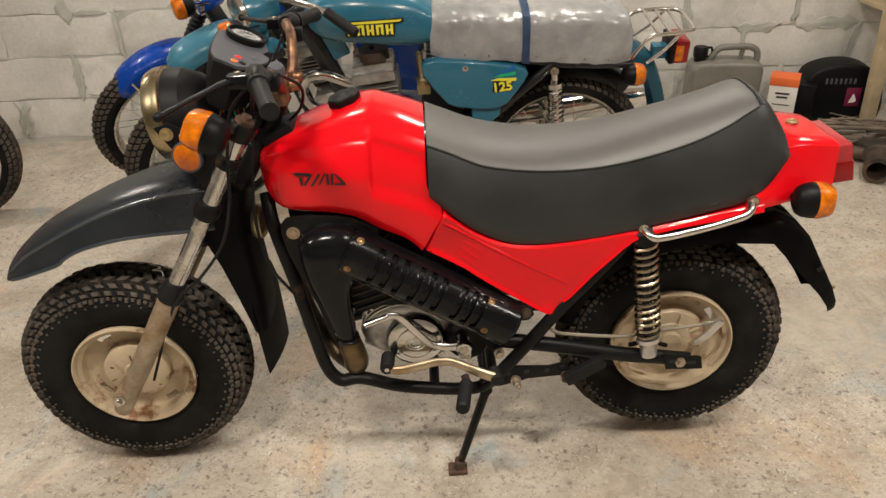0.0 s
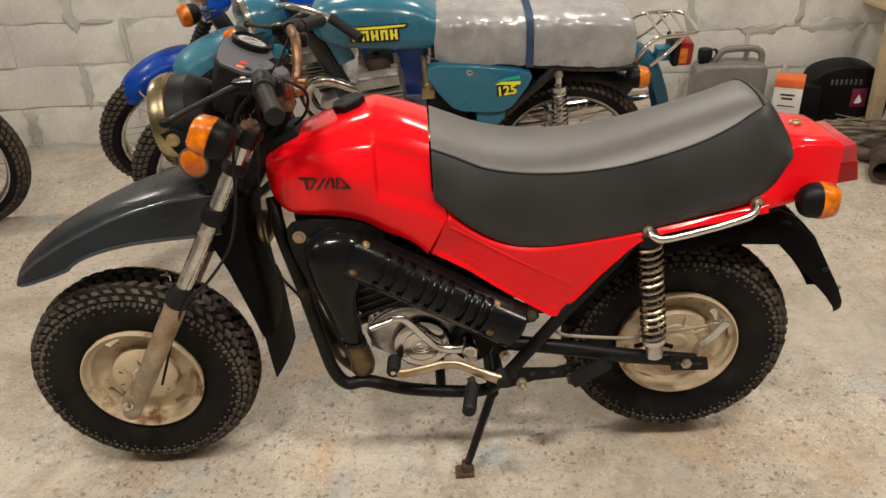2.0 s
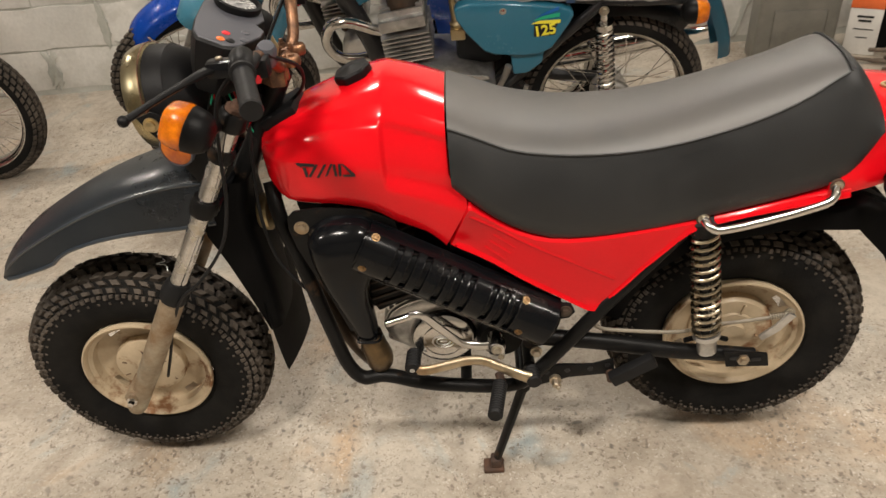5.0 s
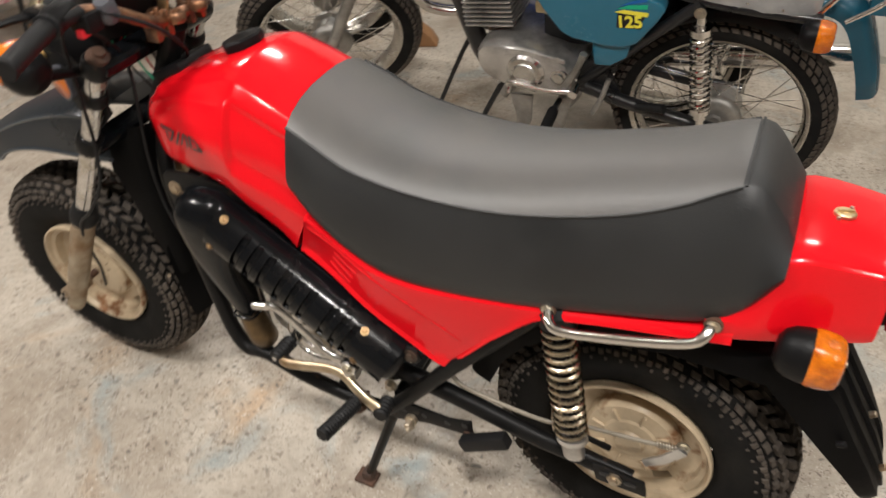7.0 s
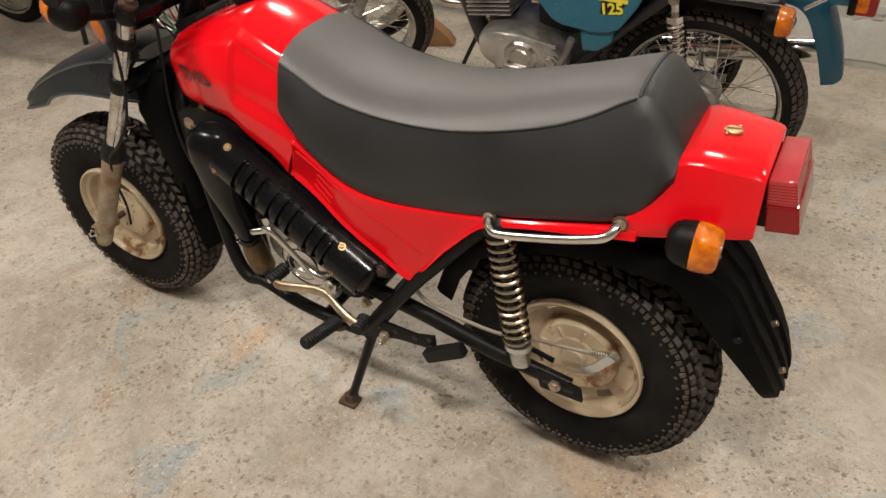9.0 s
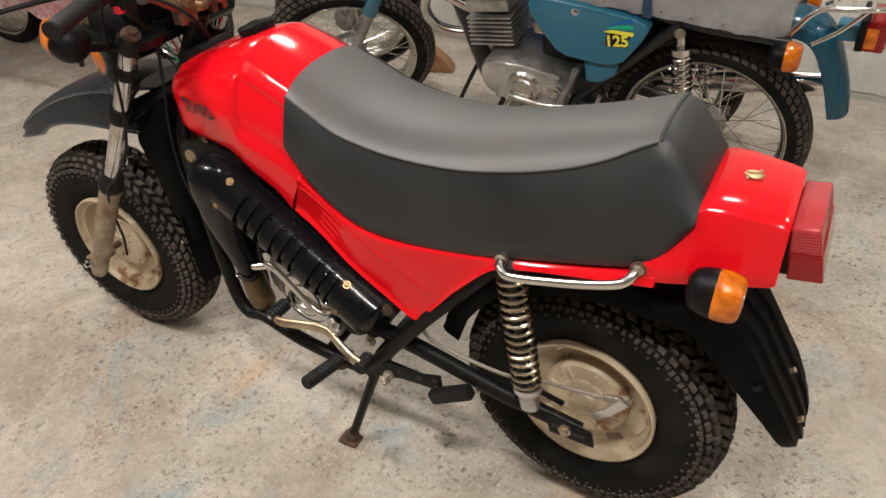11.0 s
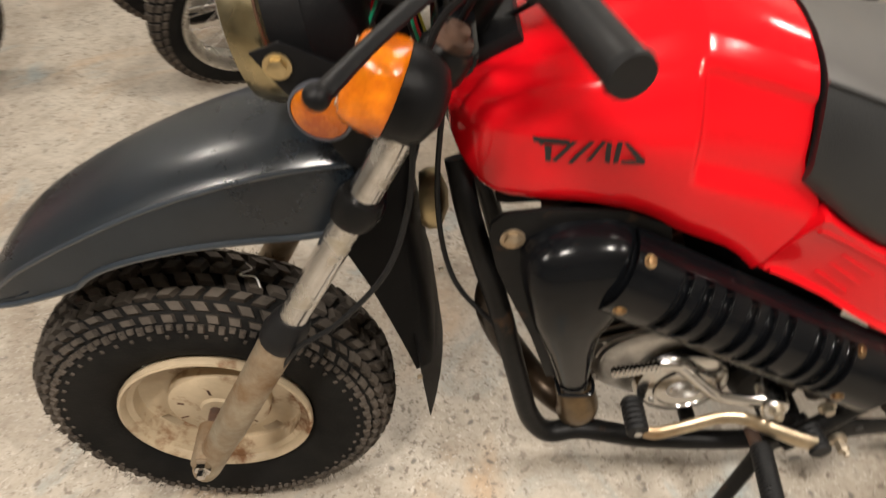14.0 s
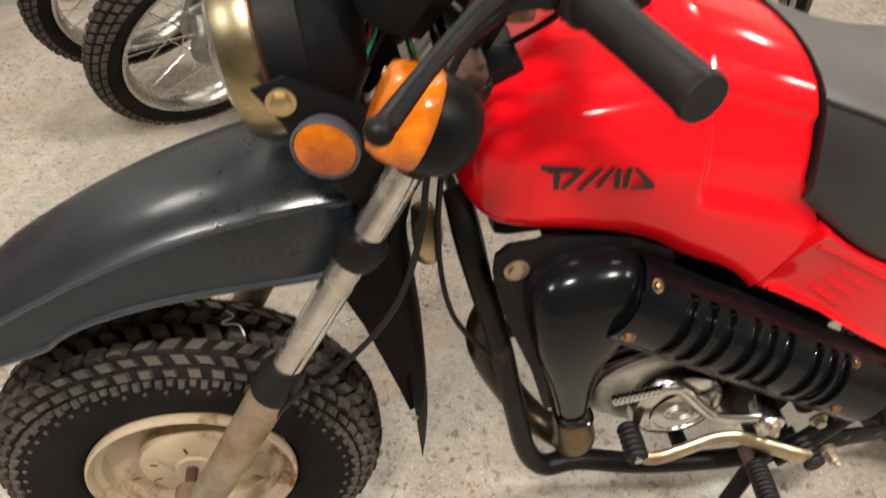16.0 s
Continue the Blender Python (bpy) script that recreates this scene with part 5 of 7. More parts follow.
bmesh.ops.transform(bm, matrix=HL, verts=bm.verts)
part("rim_bead", bm, M_COPPER, hl)
bm = bm_new()
lathe(bm, [(0.089, 0.057), (0.07, 0.070), (0.04, 0.080), (0, 0.083)], 32, "z")
bmesh.ops.transform(bm, matrix=HL, verts=bm.verts)
part("lens", bm, M_GLASS, hl, "clear fluted glass")
bm = bm_new()
lathe(bm, [(0.088, 0.054), (0.06, 0.02), (0.02, -0.01), (0, -0.012)], 32, "z")
bmesh.ops.transform(bm, matrix=HL, verts=bm.verts)
part("mirror_bowl", bm, M_CHROME, hl)
M_DIAL = mat("scuffed_dial", (0.16, 0.16, 0.165), 0.3, var=0.4, scale=60, bump=0.1, coat=0.6, col2=(0.42, 0.42, 0.42), amount=0.4, spread=0.2, scale2=70)
# instrument pod: a grey faceted top with a round speedometer at its rear right
bm = bm_new()
D = pose(-0.397, -0.024, 1.092, 0, 24, 0)
top = [(-0.050, -0.070), (-0.036, -0.092), (0.010, -0.096), (0.034, -0.082), (0.060, -0.012), (0.060, 0.018), (0.042, 0.034), (0.050, 0.070), (0.036, 0.112), (-0.008, 0.132), (-0.052, 0.118), (-0.070, 0.084), (-0.066, 0.040), (-0.060, -0.020)]
n = len(top)
c = Vector((sum(a for a, _ in top) / n, sum(b for _, b in top) / n))
rings = []
for z, k in ((-0.105, 0.70), (-0.055, 0.90), (-0.010, 0.985), (0.0, 0.985), (0.004, 0.955)):
    rings.append([Vector((c.x + (a - c.x) * k, c.y + (b - c.y) * k, z)) for a, b in top])
loft(bm, rings)
bmesh.ops.transform(bm, matrix=D, verts=bm.verts)
dash = part("instrument_pod", bm, M_PLBLACK, tula, "black instrument pod", 30)
bm = bm_new()
rings = []
for z, k in ((0.0045, 0.945), (0.0065, 0.93)):
    rings.append([Vector((c.x + (a - c.x) * k, c.y + (b - c.y) * k, z)) for a, b in top])
loft(bm, rings)
bmesh.ops.transform(bm, matrix=D, verts=bm.verts)
part("dash_face", bm, M_GREYPL, dash, "scuffed grey dash face")
bm = bm_new()
lathe(bm, [(0.030, 0.006), (0.040, 0.006), (0.043, 0.010), (0.043, 0.020), (0.038, 0.022), (0.036, 0.014), (0, 0.013)], 32, "z", (-0.008, 0.085, 0))
bmesh.ops.transform(bm, matrix=D, verts=bm.verts)
sp = part("speedometer", bm, M_PLBLACK, dash, "round speedometer")
bm = bm_new()
lathe(bm, [(0, 0.0150), (0.034, 0.0150), (0.034, 0.0140)], 32, "z", (-0.008, 0.085, 0))
bmesh.ops.transform(bm, matrix=D, verts=bm.verts)
part("dial", bm, M_DIAL, sp, "scuffed pale dial")
bm = bm_new()
for k in range(14):
    a = radians(-40 + 260 * k / 13)
    box(bm, (0.008, 0.0022, 0.0008), (-0.008 + 0.026 * math.cos(a), 0.085 + 0.026 * math.sin(a), 0.0157), m=Matrix.Rotation(a, 4, "Z"))
box(bm, (0.026, 0.0016, 0.001), (-0.002, 0.090, 0.0163), m=Matrix.Rotation(radians(35), 4, "Z"))
bmesh.ops.transform(bm, matrix=D, verts=bm.verts)
part("dial_marks", bm, M_WHITE, sp)
for (dx, dy), mm in (((0.000, -0.071), M_ORANGEPL), ((0.002, -0.042), M_REDPL), ((0.016, -0.068), M_PLBLACK), ((0.030, -0.016), M_GREYPL), ((0.035, -0.048), M_GREYPL)):
    bm = bm_new()
    lathe(bm, [(0, 0.006), (0.0075, 0.006), (0.0075, 0.0075), (0.006, 0.0085), (0, 0.0085)], 18, "z", (dx, dy, 0))
    bmesh.ops.transform(bm, matrix=D, verts=bm.verts)
    part("warning_lamp", bm, mm, dash)
# horn, cables, wiring
bm = bm_new()
lathe(bm, [(0, -0.02), (0.034, -0.018), (0.040, -0.008), (0.040, 0.004), (0.032, 0.010), (0.012, 0.018), (0, 0.018)], 26, "x", (-0.415, -0.02, 0.70))
part("horn", bm, M_BRASS, tula, "yellow zinc-plated disc horn")
part("cable", tube(bm_new(), [(-0.355, -0.20, 1.075), (-0.40, -0.180, 1.02), (-0.424, -0.17, 0.92), (-0.438, -0.17, 0.82), (-0.470, -0.17, 0.725), (-0.535, -0.17, 0.642), (-0.592, -0.165, 0.592), (-0.645, -0.14, 0.50), (-0.70, -0.10, 0.38), (-0.735, -0.085, 0.30)], 0.0035, 8, 6), M_CABLE, tula, "black control cable")
part("cable", tube(bm_new(), [(-0.35, -0.18, 1.07), (-0.38, -0.09, 0.97), (-0.40, -0.08, 0.86), (-0.41, -0.09, 0.74), (-0.395, -0.10, 0.63), (-0.345, -0.115, 0.555)], 0.0035, 8, 6), M_CABLE, tula, "black control cable")
part("cable", tube(bm_new(), [(-0.30, -0.17, 1.09), (-0.27, -0.10, 1.04), (-0.29, -0.03, 0.97), (-0.35, 0.02, 0.91)], 0.0035, 8, 6), M_CABLE, tula, "black control cable")
part("cable", tube(bm_new(), [(-0.34, 0.19, 1.08), (-0.37, 0.10, 1.02), (-0.39, 0.03, 0.96), (-0.37, -0.03, 0.88)], 0.0035, 8, 6), M_CABLE, tula, "black control cable")
for k, mm in enumerate((M_CABLE, M_GREEN, M_REDPL, M_CABLE, M_YELLOW)):
    part("wire", tube(bm_new(), [(-0.47, -0.05 + 0.02 * k, 0.95), (-0.44, -0.06 + 0.03 * k, 1.00 + 0.006 * k), (-0.42, -0.05 + 0.02 * k, 0.93), (-0.40, -0.03 + 0.015 * k, 0.87)], 0.002, 6, 5), mm, tula)
bm = bm_new()
tube(bm, [(-0.688, 0.0, 0.580), (-0.676, -0.018, 0.586), (-0.690, -0.03, 0.588), (-0.668, -0.036, 0.588), (-0.660, -0.05, 0.582)], 0.0012, 6, 6)
part("string", bm, M_WHITE, tula, "scrap of white string on the tyre")

# the lower works stand a little wider than the seat, and the whole frame stands slightly askew of its front wheel
NO_FLARE = ("stand", "side_panel", "grab_rail", "side_bracket", "bolt", "seat", "tail", "axle_plate", "shock")
FRONT = ("front_wheel", "rear_wheel", "fork", "dust", "clamp", "axle", "yoke", "upper_yoke", "lower_yoke", "stem", "handlebar", "headlamp", "instrument", "reflector", "cable", "wire", "string", "front_mudguard", "horn", "steering", "mud_flap", "rear_splash")
AXIS = [(-0.60, 0.0), (-0.40, 0.004), (-0.20, 0.014), (0.0, 0.0), (0.30, -0.020), (0.68, -0.038), (0.76, -0.030), (0.90, -0.022), (1.0, -0.022)]
for ob in tula.children:
    front = ob.name.startswith(FRONT) and not ob.name.startswith("axle_plate") or ob.name in ("turn_signal.002", "turn_signal.003", "signal_arm.002", "signal_arm.003")
    if front:
        continue
    flare = not ob.name.startswith(NO_FLARE + ("fuel_tank", "ignition_plate"))
    for o in (ob, *ob.children_recursive):
        for v in o.data.vertices:
            x, y, z = v.co
            if flare:
                y += math.copysign(min(1, abs(y) / 0.08) * max(0, 0.042 - 0.05 * z), y)
            c = interp(AXIS, max(-0.6, min(1.0, x)))[0]
            v.co.y = c + y * (1 + c / 0.15)

# ---- exhaust down the left side ----
def muffler():
    # fat silencer under a slotted guard, with a domed head that narrows downwards to the pipe
    gx0, gx1 = Vector((-0.196, -0.136, 0.6735)), Vector((0.152, -0.161, 0.4755))
    dn = (gx1 - gx0).normalized()
    ln = (gx1 - gx0).length
    side = (Vector((0, -1, 0)) + dn * dn.y).normalized()
    up = dn.cross(side).normalized()
    if up.z < 0:
        up = -up
    mf = part("silencer", tube(bm_new(), [gx0 - dn * 0.02, gx0 + dn * 0.1, gx0 + dn * 0.3, gx1 - dn * 0.012, gx1 + dn * 0.006, gx1 + dn * 0.014], [0.050, 0.050, 0.049, 0.048, 0.044, 0.034], 24, 4), M_BLACK, tula, "gloss black enamelled silencer")
    bm = bm_new()
    slab(bm, [(0.128, 0.520), (0.150, 0.532), (0.200, 0.520), (0.208, 0.500), (0.196, 0.486), (0.150, 0.480)], -0.170, -0.160, 0.003)
    lug = part("rear_lug", bm, M_FRAME, mf)
    bolt(lug, (0.187, -0.170, 0.506), 0.014, 0.009, material=M_DARK)
    bm = bm_new()
    rings = []
    ROW = ((0.742, -0.262, -0.216, -0.128, -0.092), (0.735, -0.284, -0.194, -0.152, -0.074), (0.722, -0.306, -0.180, -0.167, -0.062), (0.700, -0.316, -0.172, -0.178, -0.06), (0.665, -0.315, -0.176, -0.181, -0.06),
           (0.632, -0.310, -0.184, -0.178, -0.062), (0.605, -0.304, -0.196, -0.175, -0.066), (0.580, -0.297, -0.207, -0.171, -0.07), (0.540, -0.283, -0.213, -0.164, -0.078), (0.480, -0.267, -0.213, -0.151, -0.086), (0.425, -0.254, -0.211, -0.141, -0.090))
    for z, xa, xb, ya, yb in ROW:
        cx, cy, hx, hy = (xa + xb) / 2, (ya + yb) / 2, (xb - xa) / 2, (yb - ya) / 2
        e = 0.62 + 0.2 * max(0.0, (z - 0.70) / 0.04)
        ring = []
        for k in range(28):
            a = 2 * math.pi * k / 28
            c, s_ = math.cos(a), math.sin(a)
            ring.append(Vector((cx + hx * math.copysign(abs(c) ** e, c), cy + hy * math.copysign(abs(s_) ** e, s_), z + 0.25 * (cx - xa) * (1 - c) * max(0.0, (z - 0.66)) * -1)))
        rings.append(ring)
    loft(bm, rings)
    head = part("silencer_head", bm, M_BLACK, mf, "domed black silencer head narrowing downwards", 60)
    bm = bm_new()
    tube(bm, [(-0.2545, -0.1435, 0.427), (-0.232, -0.1455, 0.4255), (-0.209, -0.1425, 0.427), (-0.207, -0.115, 0.427), (-0.232, -0.087, 0.427), (-0.257, -0.115, 0.427)], 0.0028, 6, 4, closed=True)
    part("welded_edge", bm, M_BLACK, head)
    # the exhaust pipe from the right, round the frame's nose and up into the head
    part("exhaust_pipe", tube(bm_new(), [(-0.12, 0.06, 0.55), (-0.22, 0.03, 0.595), (-0.29, -0.005, 0.588), (-0.332, -0.02, 0.548), (-0.345, -0.02, 0.496), (-0.333, -0.02, 0.435), (-0.305, -0.03, 0.378), (-0.270, -0.06, 0.340), (-0.235, -0.095, 0.335), (-0.222, -0.115, 0.365), (-0.228, -0.115, 0.43)], 0.0225, 16, 5), M_PIPE, mf, "browned steel exhaust pipe")
    part("pipe_collar", tube(bm_new(), [(-0.2215, -0.108, 0.338), (-0.219, -0.116, 0.360), (-0.226, -0.117, 0.395), (-0.2315, -0.116, 0.421)], [0.030, 0.0305, 0.0285, 0.0265], 20, 4), M_COLLAR, mf, "brown scorched clamp sleeve")
    # slotted heat guard: one shell, three groups of three slots
    R = 0.0565
    verts, faces = [], []

    def strip(u0, u1, a0, a1, n):
        """A patch of the shell from u0 to u1 along (metres) and a0 to a1 degrees round, 3 mm thick."""
        base = len(verts)
        for u in (u0, u1):
            for k in range(n + 1):
                a = radians(a0 + (a1 - a0) * k / n)
                o = side * math.cos(a) + up * math.sin(a)
                for rr_ in (R, R - 0.0035):
                    verts.append(gx0 + dn * u + o * rr_)
        m = 2 * (n + 1)
        for k in range(n):
            i = base + 2 * k
            faces.extend([(i, i + 2, i + 2 + m, i + m), (i + 1, i + 1 + m, i + 3 + m, i + 3), (i, i + 1, i + 3, i + 2), (i + m, i + 2 + m, i + 3 + m, i + 1 + m)])
        i, j = base, base + 2 * n
        faces.extend([(i, i + m, i + m + 1, i + 1), (j, j + 1, j + 1 + m, j + m)])
    A, B, SA, SB, SW = -58, 100, -30, 64, 0.0125
    slots = [0.048, 0.078, 0.108, 0.147, 0.175, 0.204, 0.253, 0.280, 0.304]
    strip(-0.016, slots[0], A, B, 18)
    for k, s0 in enumerate(slots):
        end = slots[k + 1] if k + 1 < len(slots) else ln
        strip(s0, s0 + SW, A, SA, 4)
        strip(s0, s0 + SW, SB, B, 6)
        strip(s0 + SW, end, A, B, 18)
    me = bpy.data.meshes.new("heat_guard")
    me.from_pydata([tuple(v) for v in verts], [], faces)
    bm = bm_new()
    bm.from_mesh(me)
    bmesh.ops.remove_doubles(bm, verts=bm.verts, dist=1e-5)
    hg = part("heat_guard", bm, M_BLACK, mf, "gloss black slotted heat guard", 30)
    # raised lip round each slot
    for s0 in slots:
        path = []
        for u, aa in ((s0 - 0.001, range(SA + 4, SB - 3, 8)), (s0 + SW + 0.001, range(SB - 4, SA + 3, -8))):
            for a in aa:
                o = side * math.cos(radians(a)) + up * math.sin(radians(a))
                path.append(gx0 + dn * u + o * (R + 0.0003))
        part("slot_lip", tube(bm_new(), path, 0.0012, 6, smooth=False, closed=True), M_BLACK, hg)
    for a, r_ in ((A, R - 0.002), (B, R - 0.002)):
        o = side * math.cos(radians(a)) + up * math.sin(radians(a))
        part("rolled_edge", tube(bm_new(), [gx0 - dn * 0.016 + o * r_, gx0 + dn * ln + o * r_], 0.0032, 8, smooth=False), M_BLACK, hg)
    for u, a in ((0.000, 57), (0.000, -17), (0.325, 57), (0.340, -17)):
        o = side * math.cos(radians(a)) + up * math.sin(radians(a))
        bolt(hg, gx0 + dn * u + o * (R - 0.001), 0.0085, 0.005, o, M_SCREW, "screw")
    # flat bracket that holds the head to the frame, and the dark shield behind the guard
    bm = bm_new()
    slab(bm, [(-0.352, 0.716), (-0.350, 0.742), (-0.336, 0.756), (-0.29, 0.760), (-0.20, 0.752), (-0.14, 0.724), (-0.13, 0.66), (-0.25, 0.60), (-0.255, 0.44), (-0.272, 0.44), (-0.296, 0.53), (-0.325, 0.61), (-0.344, 0.67)], -0.121, -0.114, 0.002)
    br = part("side_bracket", bm, M_FRAME, mf, "black stamped steel bracket")
    bolt(br, (-0.325, -0.121, 0.719), 0.015, 0.008, material=M_BOLT)
    bm = bm_new()
    slab(bm, [(-0.235, 0.60), (-0.13, 0.665), (0.13, 0.53), (0.13, 0.46), (0.02, 0.465), (-0.04, 0.495), (-0.15, 0.500), (-0.205, 0.475), (-0.225, 0.52)], -0.098, -0.094, 0.002)
    part("inner_shield", bm, M_FRAME, mf, "dull black shield plate")


M_SCREW = mat("tarnished_brass_screw", (0.30, 0.20, 0.10), 0.36, 0.95, var=0.3, scale=40, bump=0.1, col2=(0.14, 0.07, 0.035), amount=0.45, spread=0.3, scale2=60)
M_PIPE = mat("browned_pipe", (0.030, 0.022, 0.016), 0.34, 0.6, var=0.35, scale=14, bump=0.12, col2=(0.075, 0.045, 0.022), amount=0.35, spread=0.3, scale2=9)
M_COLLAR = mat("scorched_steel", (0.085, 0.060, 0.035), 0.34, 0.7, var=0.35, scale=18, bump=0.15, col2=(0.20, 0.13, 0.06), amount=0.4, spread=0.3, scale2=14)
muffler()


# ---- engine ----
def engine():
    out = curve_pts([(-0.206, 0.414), (-0.192, 0.464), (-0.152, 0.494), (-0.095, 0.507), (-0.032, 0.492), (0.010, 0.452), (0.026, 0.402), (0.018, 0.352), (-0.03, 0.330), (-0.085, 0.328), (-0.145, 0.348), (-0.190, 0.376)] , 4)
    cx, cz = -0.085, 0.415
    bm = bm_new()
    rings = [[Vector((cx + (x - cx) * k, y, cz + (z - cz) * k)) for x, z in out] for y, k in ((0.09, 0.92), (-0.05, 0.97), (-0.056, 1.0), (-0.066, 1.0), (-0.078, 0.985), (-0.090, 0.945), (-0.098, 0.87), (-0.101, 0.74))]
    loft(bm, rings)
    eng = part("engine", bm, M_ALU, tula, "cast aluminium two-stroke engine", 50)
    bm = bm_new()
    lathe(bm, [(0, -0.1290), (0.0405, -0.1290), (0.0415, -0.1310), (0.0440, -0.1310), (0.0450, -0.1270), (0.058, -0.1255), (0.066, -0.121), (0.071, -0.112), (0.073, -0.100), (0.073, -0.07)], 44, "y", (-0.071, 0, 0.404))
    cv = part("generator_cover", bm, M_POLISH, eng, "round polished cover with an emblem", 30)
    bm = bm_new()
    for rx, rz in ((0.024, 0.017), (0.015, 0.010)):
        tube(bm, [(-0.071 + rx * math.cos(a), -0.1295, 0.403 + rz * math.sin(a)) for a in [k * math.pi / 10 for k in range(20)]], 0.0017, 6, closed=True, smooth=False)
    box(bm, (0.016, 0.002, 0.003), (-0.071, -0.1295, 0.403), 0.0006)
    part("emblem_ring", bm, M_ALU, cv)
    for a in (212, 335, 92):
        p = (-0.071 + 0.051 * math.cos(radians(a)), -0.1262, 0.404 + 0.051 * math.sin(radians(a)))
        bolt(cv, p, 0.0062, 0.003, (0, -1, 0), M_ALU, "cover_screw", False)
        # dark bar on the screw head paints the shade of its slot
        bm = bm_new()
        box(bm, (0.009, 0.0012, 0.0016), (p[0], p[1] - 0.0032, p[2]), m=Matrix.Rotation(radians(a), 4, "Y"))
        part("screw_slot", bm, M_DECAL, cv)
    # casting ridges that sweep over the shoulder of the case
    for k in range(2):
        q = 0.955 - 0.05 * k
        part("cast_rib", tube(bm_new(), [(cx + (x - cx) * q, -0.089 - 0.006 * k, cz + (z - cz) * q) for x, z in out[2:22]], 0.0026, 6, 2), M_ALU, eng)
    for x, z in ((-0.178, 0.475), (-0.184, 0.392), (-0.012, 0.468)):
        bm = bm_new()
        lathe(bm, [(0, -0.090), (0.012, -0.090), (0.0135, -0.087), (0.0145, -0.06)], 20, "y", (x, 0, z))
        ear = part("case_ear", bm, M_ALU, eng)
        # black disc on the flat ear paints a recess's shade
        part("ear_recess", rod(bm_new(), (x, -0.088, z), (x, -0.0908, z), 0.0065, 14), M_DECAL, ear)
    # kick-start lever with a knurled end
    part("kick_lever", tube(bm_new(), [(0.040, -0.166, 0.419), (0.010, -0.160, 0.413), (-0.022, -0.153, 0.413), (-0.042, -0.150, 0.424), (-0.070, -0.155, 0.460), (-0.098, -0.163, 0.501), (-0.112, -0.166, 0.514), (-0.130, -0.163, 0.512)], [0.0095, 0.0085, 0.008, 0.008, 0.008, 0.008, 0.008, 0.0085], 12, 5, flat=(0.8, 1.25)), M_POLISH, eng, "polished kick-start lever")
    part("kick_rubber", rod(bm_new(), (-0.126, -0.163, 0.512), (-0.186, -0.147, 0.479), 0.008, 14, [(k / 22, 0.0072 + 0.0016 * (k % 2)) for k in range(23)]), M_CHROME, eng, "knurled bright pedal end")
    part("kick_boss", rod(bm_new(), (0.043, -0.085, 0.415), (0.043, -0.178, 0.415), 0.016, 16, [(0, 0.013), (0.55, 0.013), (0.57, 0.0195), (0.95, 0.0195), (1, 0.017)]), M_POLISH, eng)
    bolt(eng, (0.043, -0.178, 0.415), 0.011, 0.007)
    bm = bm_new()
    box(bm, (0.030, 0.022, 0.018), (0.045, -0.166, 0.396), 0.004)
    part("kick_clamp", bm, M_ALU, eng)
    bolt(eng, (0.052, -0.177, 0.394), 0.007, 0.006)
    # gear lever with a ribbed toe pad and a heel boss
    part("gear_lever", tube(bm_new(), [(-0.142, -0.158, 0.357), (-0.118, -0.172, 0.360), (-0.07, -0.166, 0.364), (-0.025, -0.158, 0.368), (0.015, -0.160, 0.367), (0.055, -0.176, 0.358), (0.090, -0.187, 0.347), (0.118, -0.190, 0.336)], [0.010, 0.010, 0.0098, 0.0095, 0.0098, 0.010, 0.011, 0.012], 12, 5, flat=(0.85, 1.2)), M_LEVER, tula, "bare steel gear lever, yellowed")
    pad = part("gear_pedal_rubber", rod(bm_new(), (-0.140, -0.118, 0.364), (-0.142, -0.174, 0.366), 0.016, 16, [(k / 12, 0.0150 + 0.0022 * (k % 2)) for k in range(13)]), M_CABLE, tula, "black ribbed pedal rubber")
    part("pad_plug", rod(bm_new(), (-0.142, -0.174, 0.366), (-0.1422, -0.1775, 0.366), 0.006, 12), M_POLISH, pad)
    part("heel_pedal_rubber", rod(bm_new(), (0.116, -0.160, 0.336), (0.120, -0.203, 0.336), 0.014, 16, [(k / 10, 0.0145 + 0.002 * (k % 2)) for k in range(11)]), M_CABLE, tula)
    bolt(tula, (0.172, -0.178, 0.303), 0.008, 0.014)
    # drive sprocket cover: a dark lump behind the kick lever
    bm = bm_new()
    rod(bm, (0.055, -0.05, 0.395), (0.055, -0.125, 0.395), 0.05, 28, [(0, 0.055), (0.8, 0.055), (1, 0.046)])
    part("sprocket_cover", bm, M_FRAME, eng, "black sprocket cover", 30)


M_LEVER = mat("yellowed_steel", (0.52, 0.43, 0.30), 0.30, 0.9, var=0.2, scale=18, bump=0.08, col2=(0.30, 0.17, 0.07), amount=0.35, spread=0.35, scale2=10, rough2=0.5)
engine()

# ---- the spoked 125 motorcycles behind ----
M_FILM = mat("grey_seat_under_film", (0.27, 0.275, 0.28), 0.24, var=0.16, scale=9, bump=0.9, bump_scale=16, coat=0.45, col2=(0.42, 0.42, 0.41), amount=0.35, spread=0.3, scale2=7)
M_STEELRIM = mat("aged_chrome_rim", (0.55, 0.53, 0.49), 0.26, 1.0, var=0.2, scale=12, bump=0.05, col2=(0.33, 0.29, 0.22), amount=0.3, spread=0.3, rough2=0.5)
M_HUB = mat("dull_hub_alloy", (0.40, 0.39, 0.37), 0.45, 0.8, var=0.2, scale=16, bump=0.12, col2=(0.22, 0.21, 0.19), amount=0.35, spread=0.3)
M_MBLACK = mat("black_gloss_frame", (0.012, 0.012, 0.013), 0.3, var=0.2, scale=12, bump=0.06, coat=0.25)


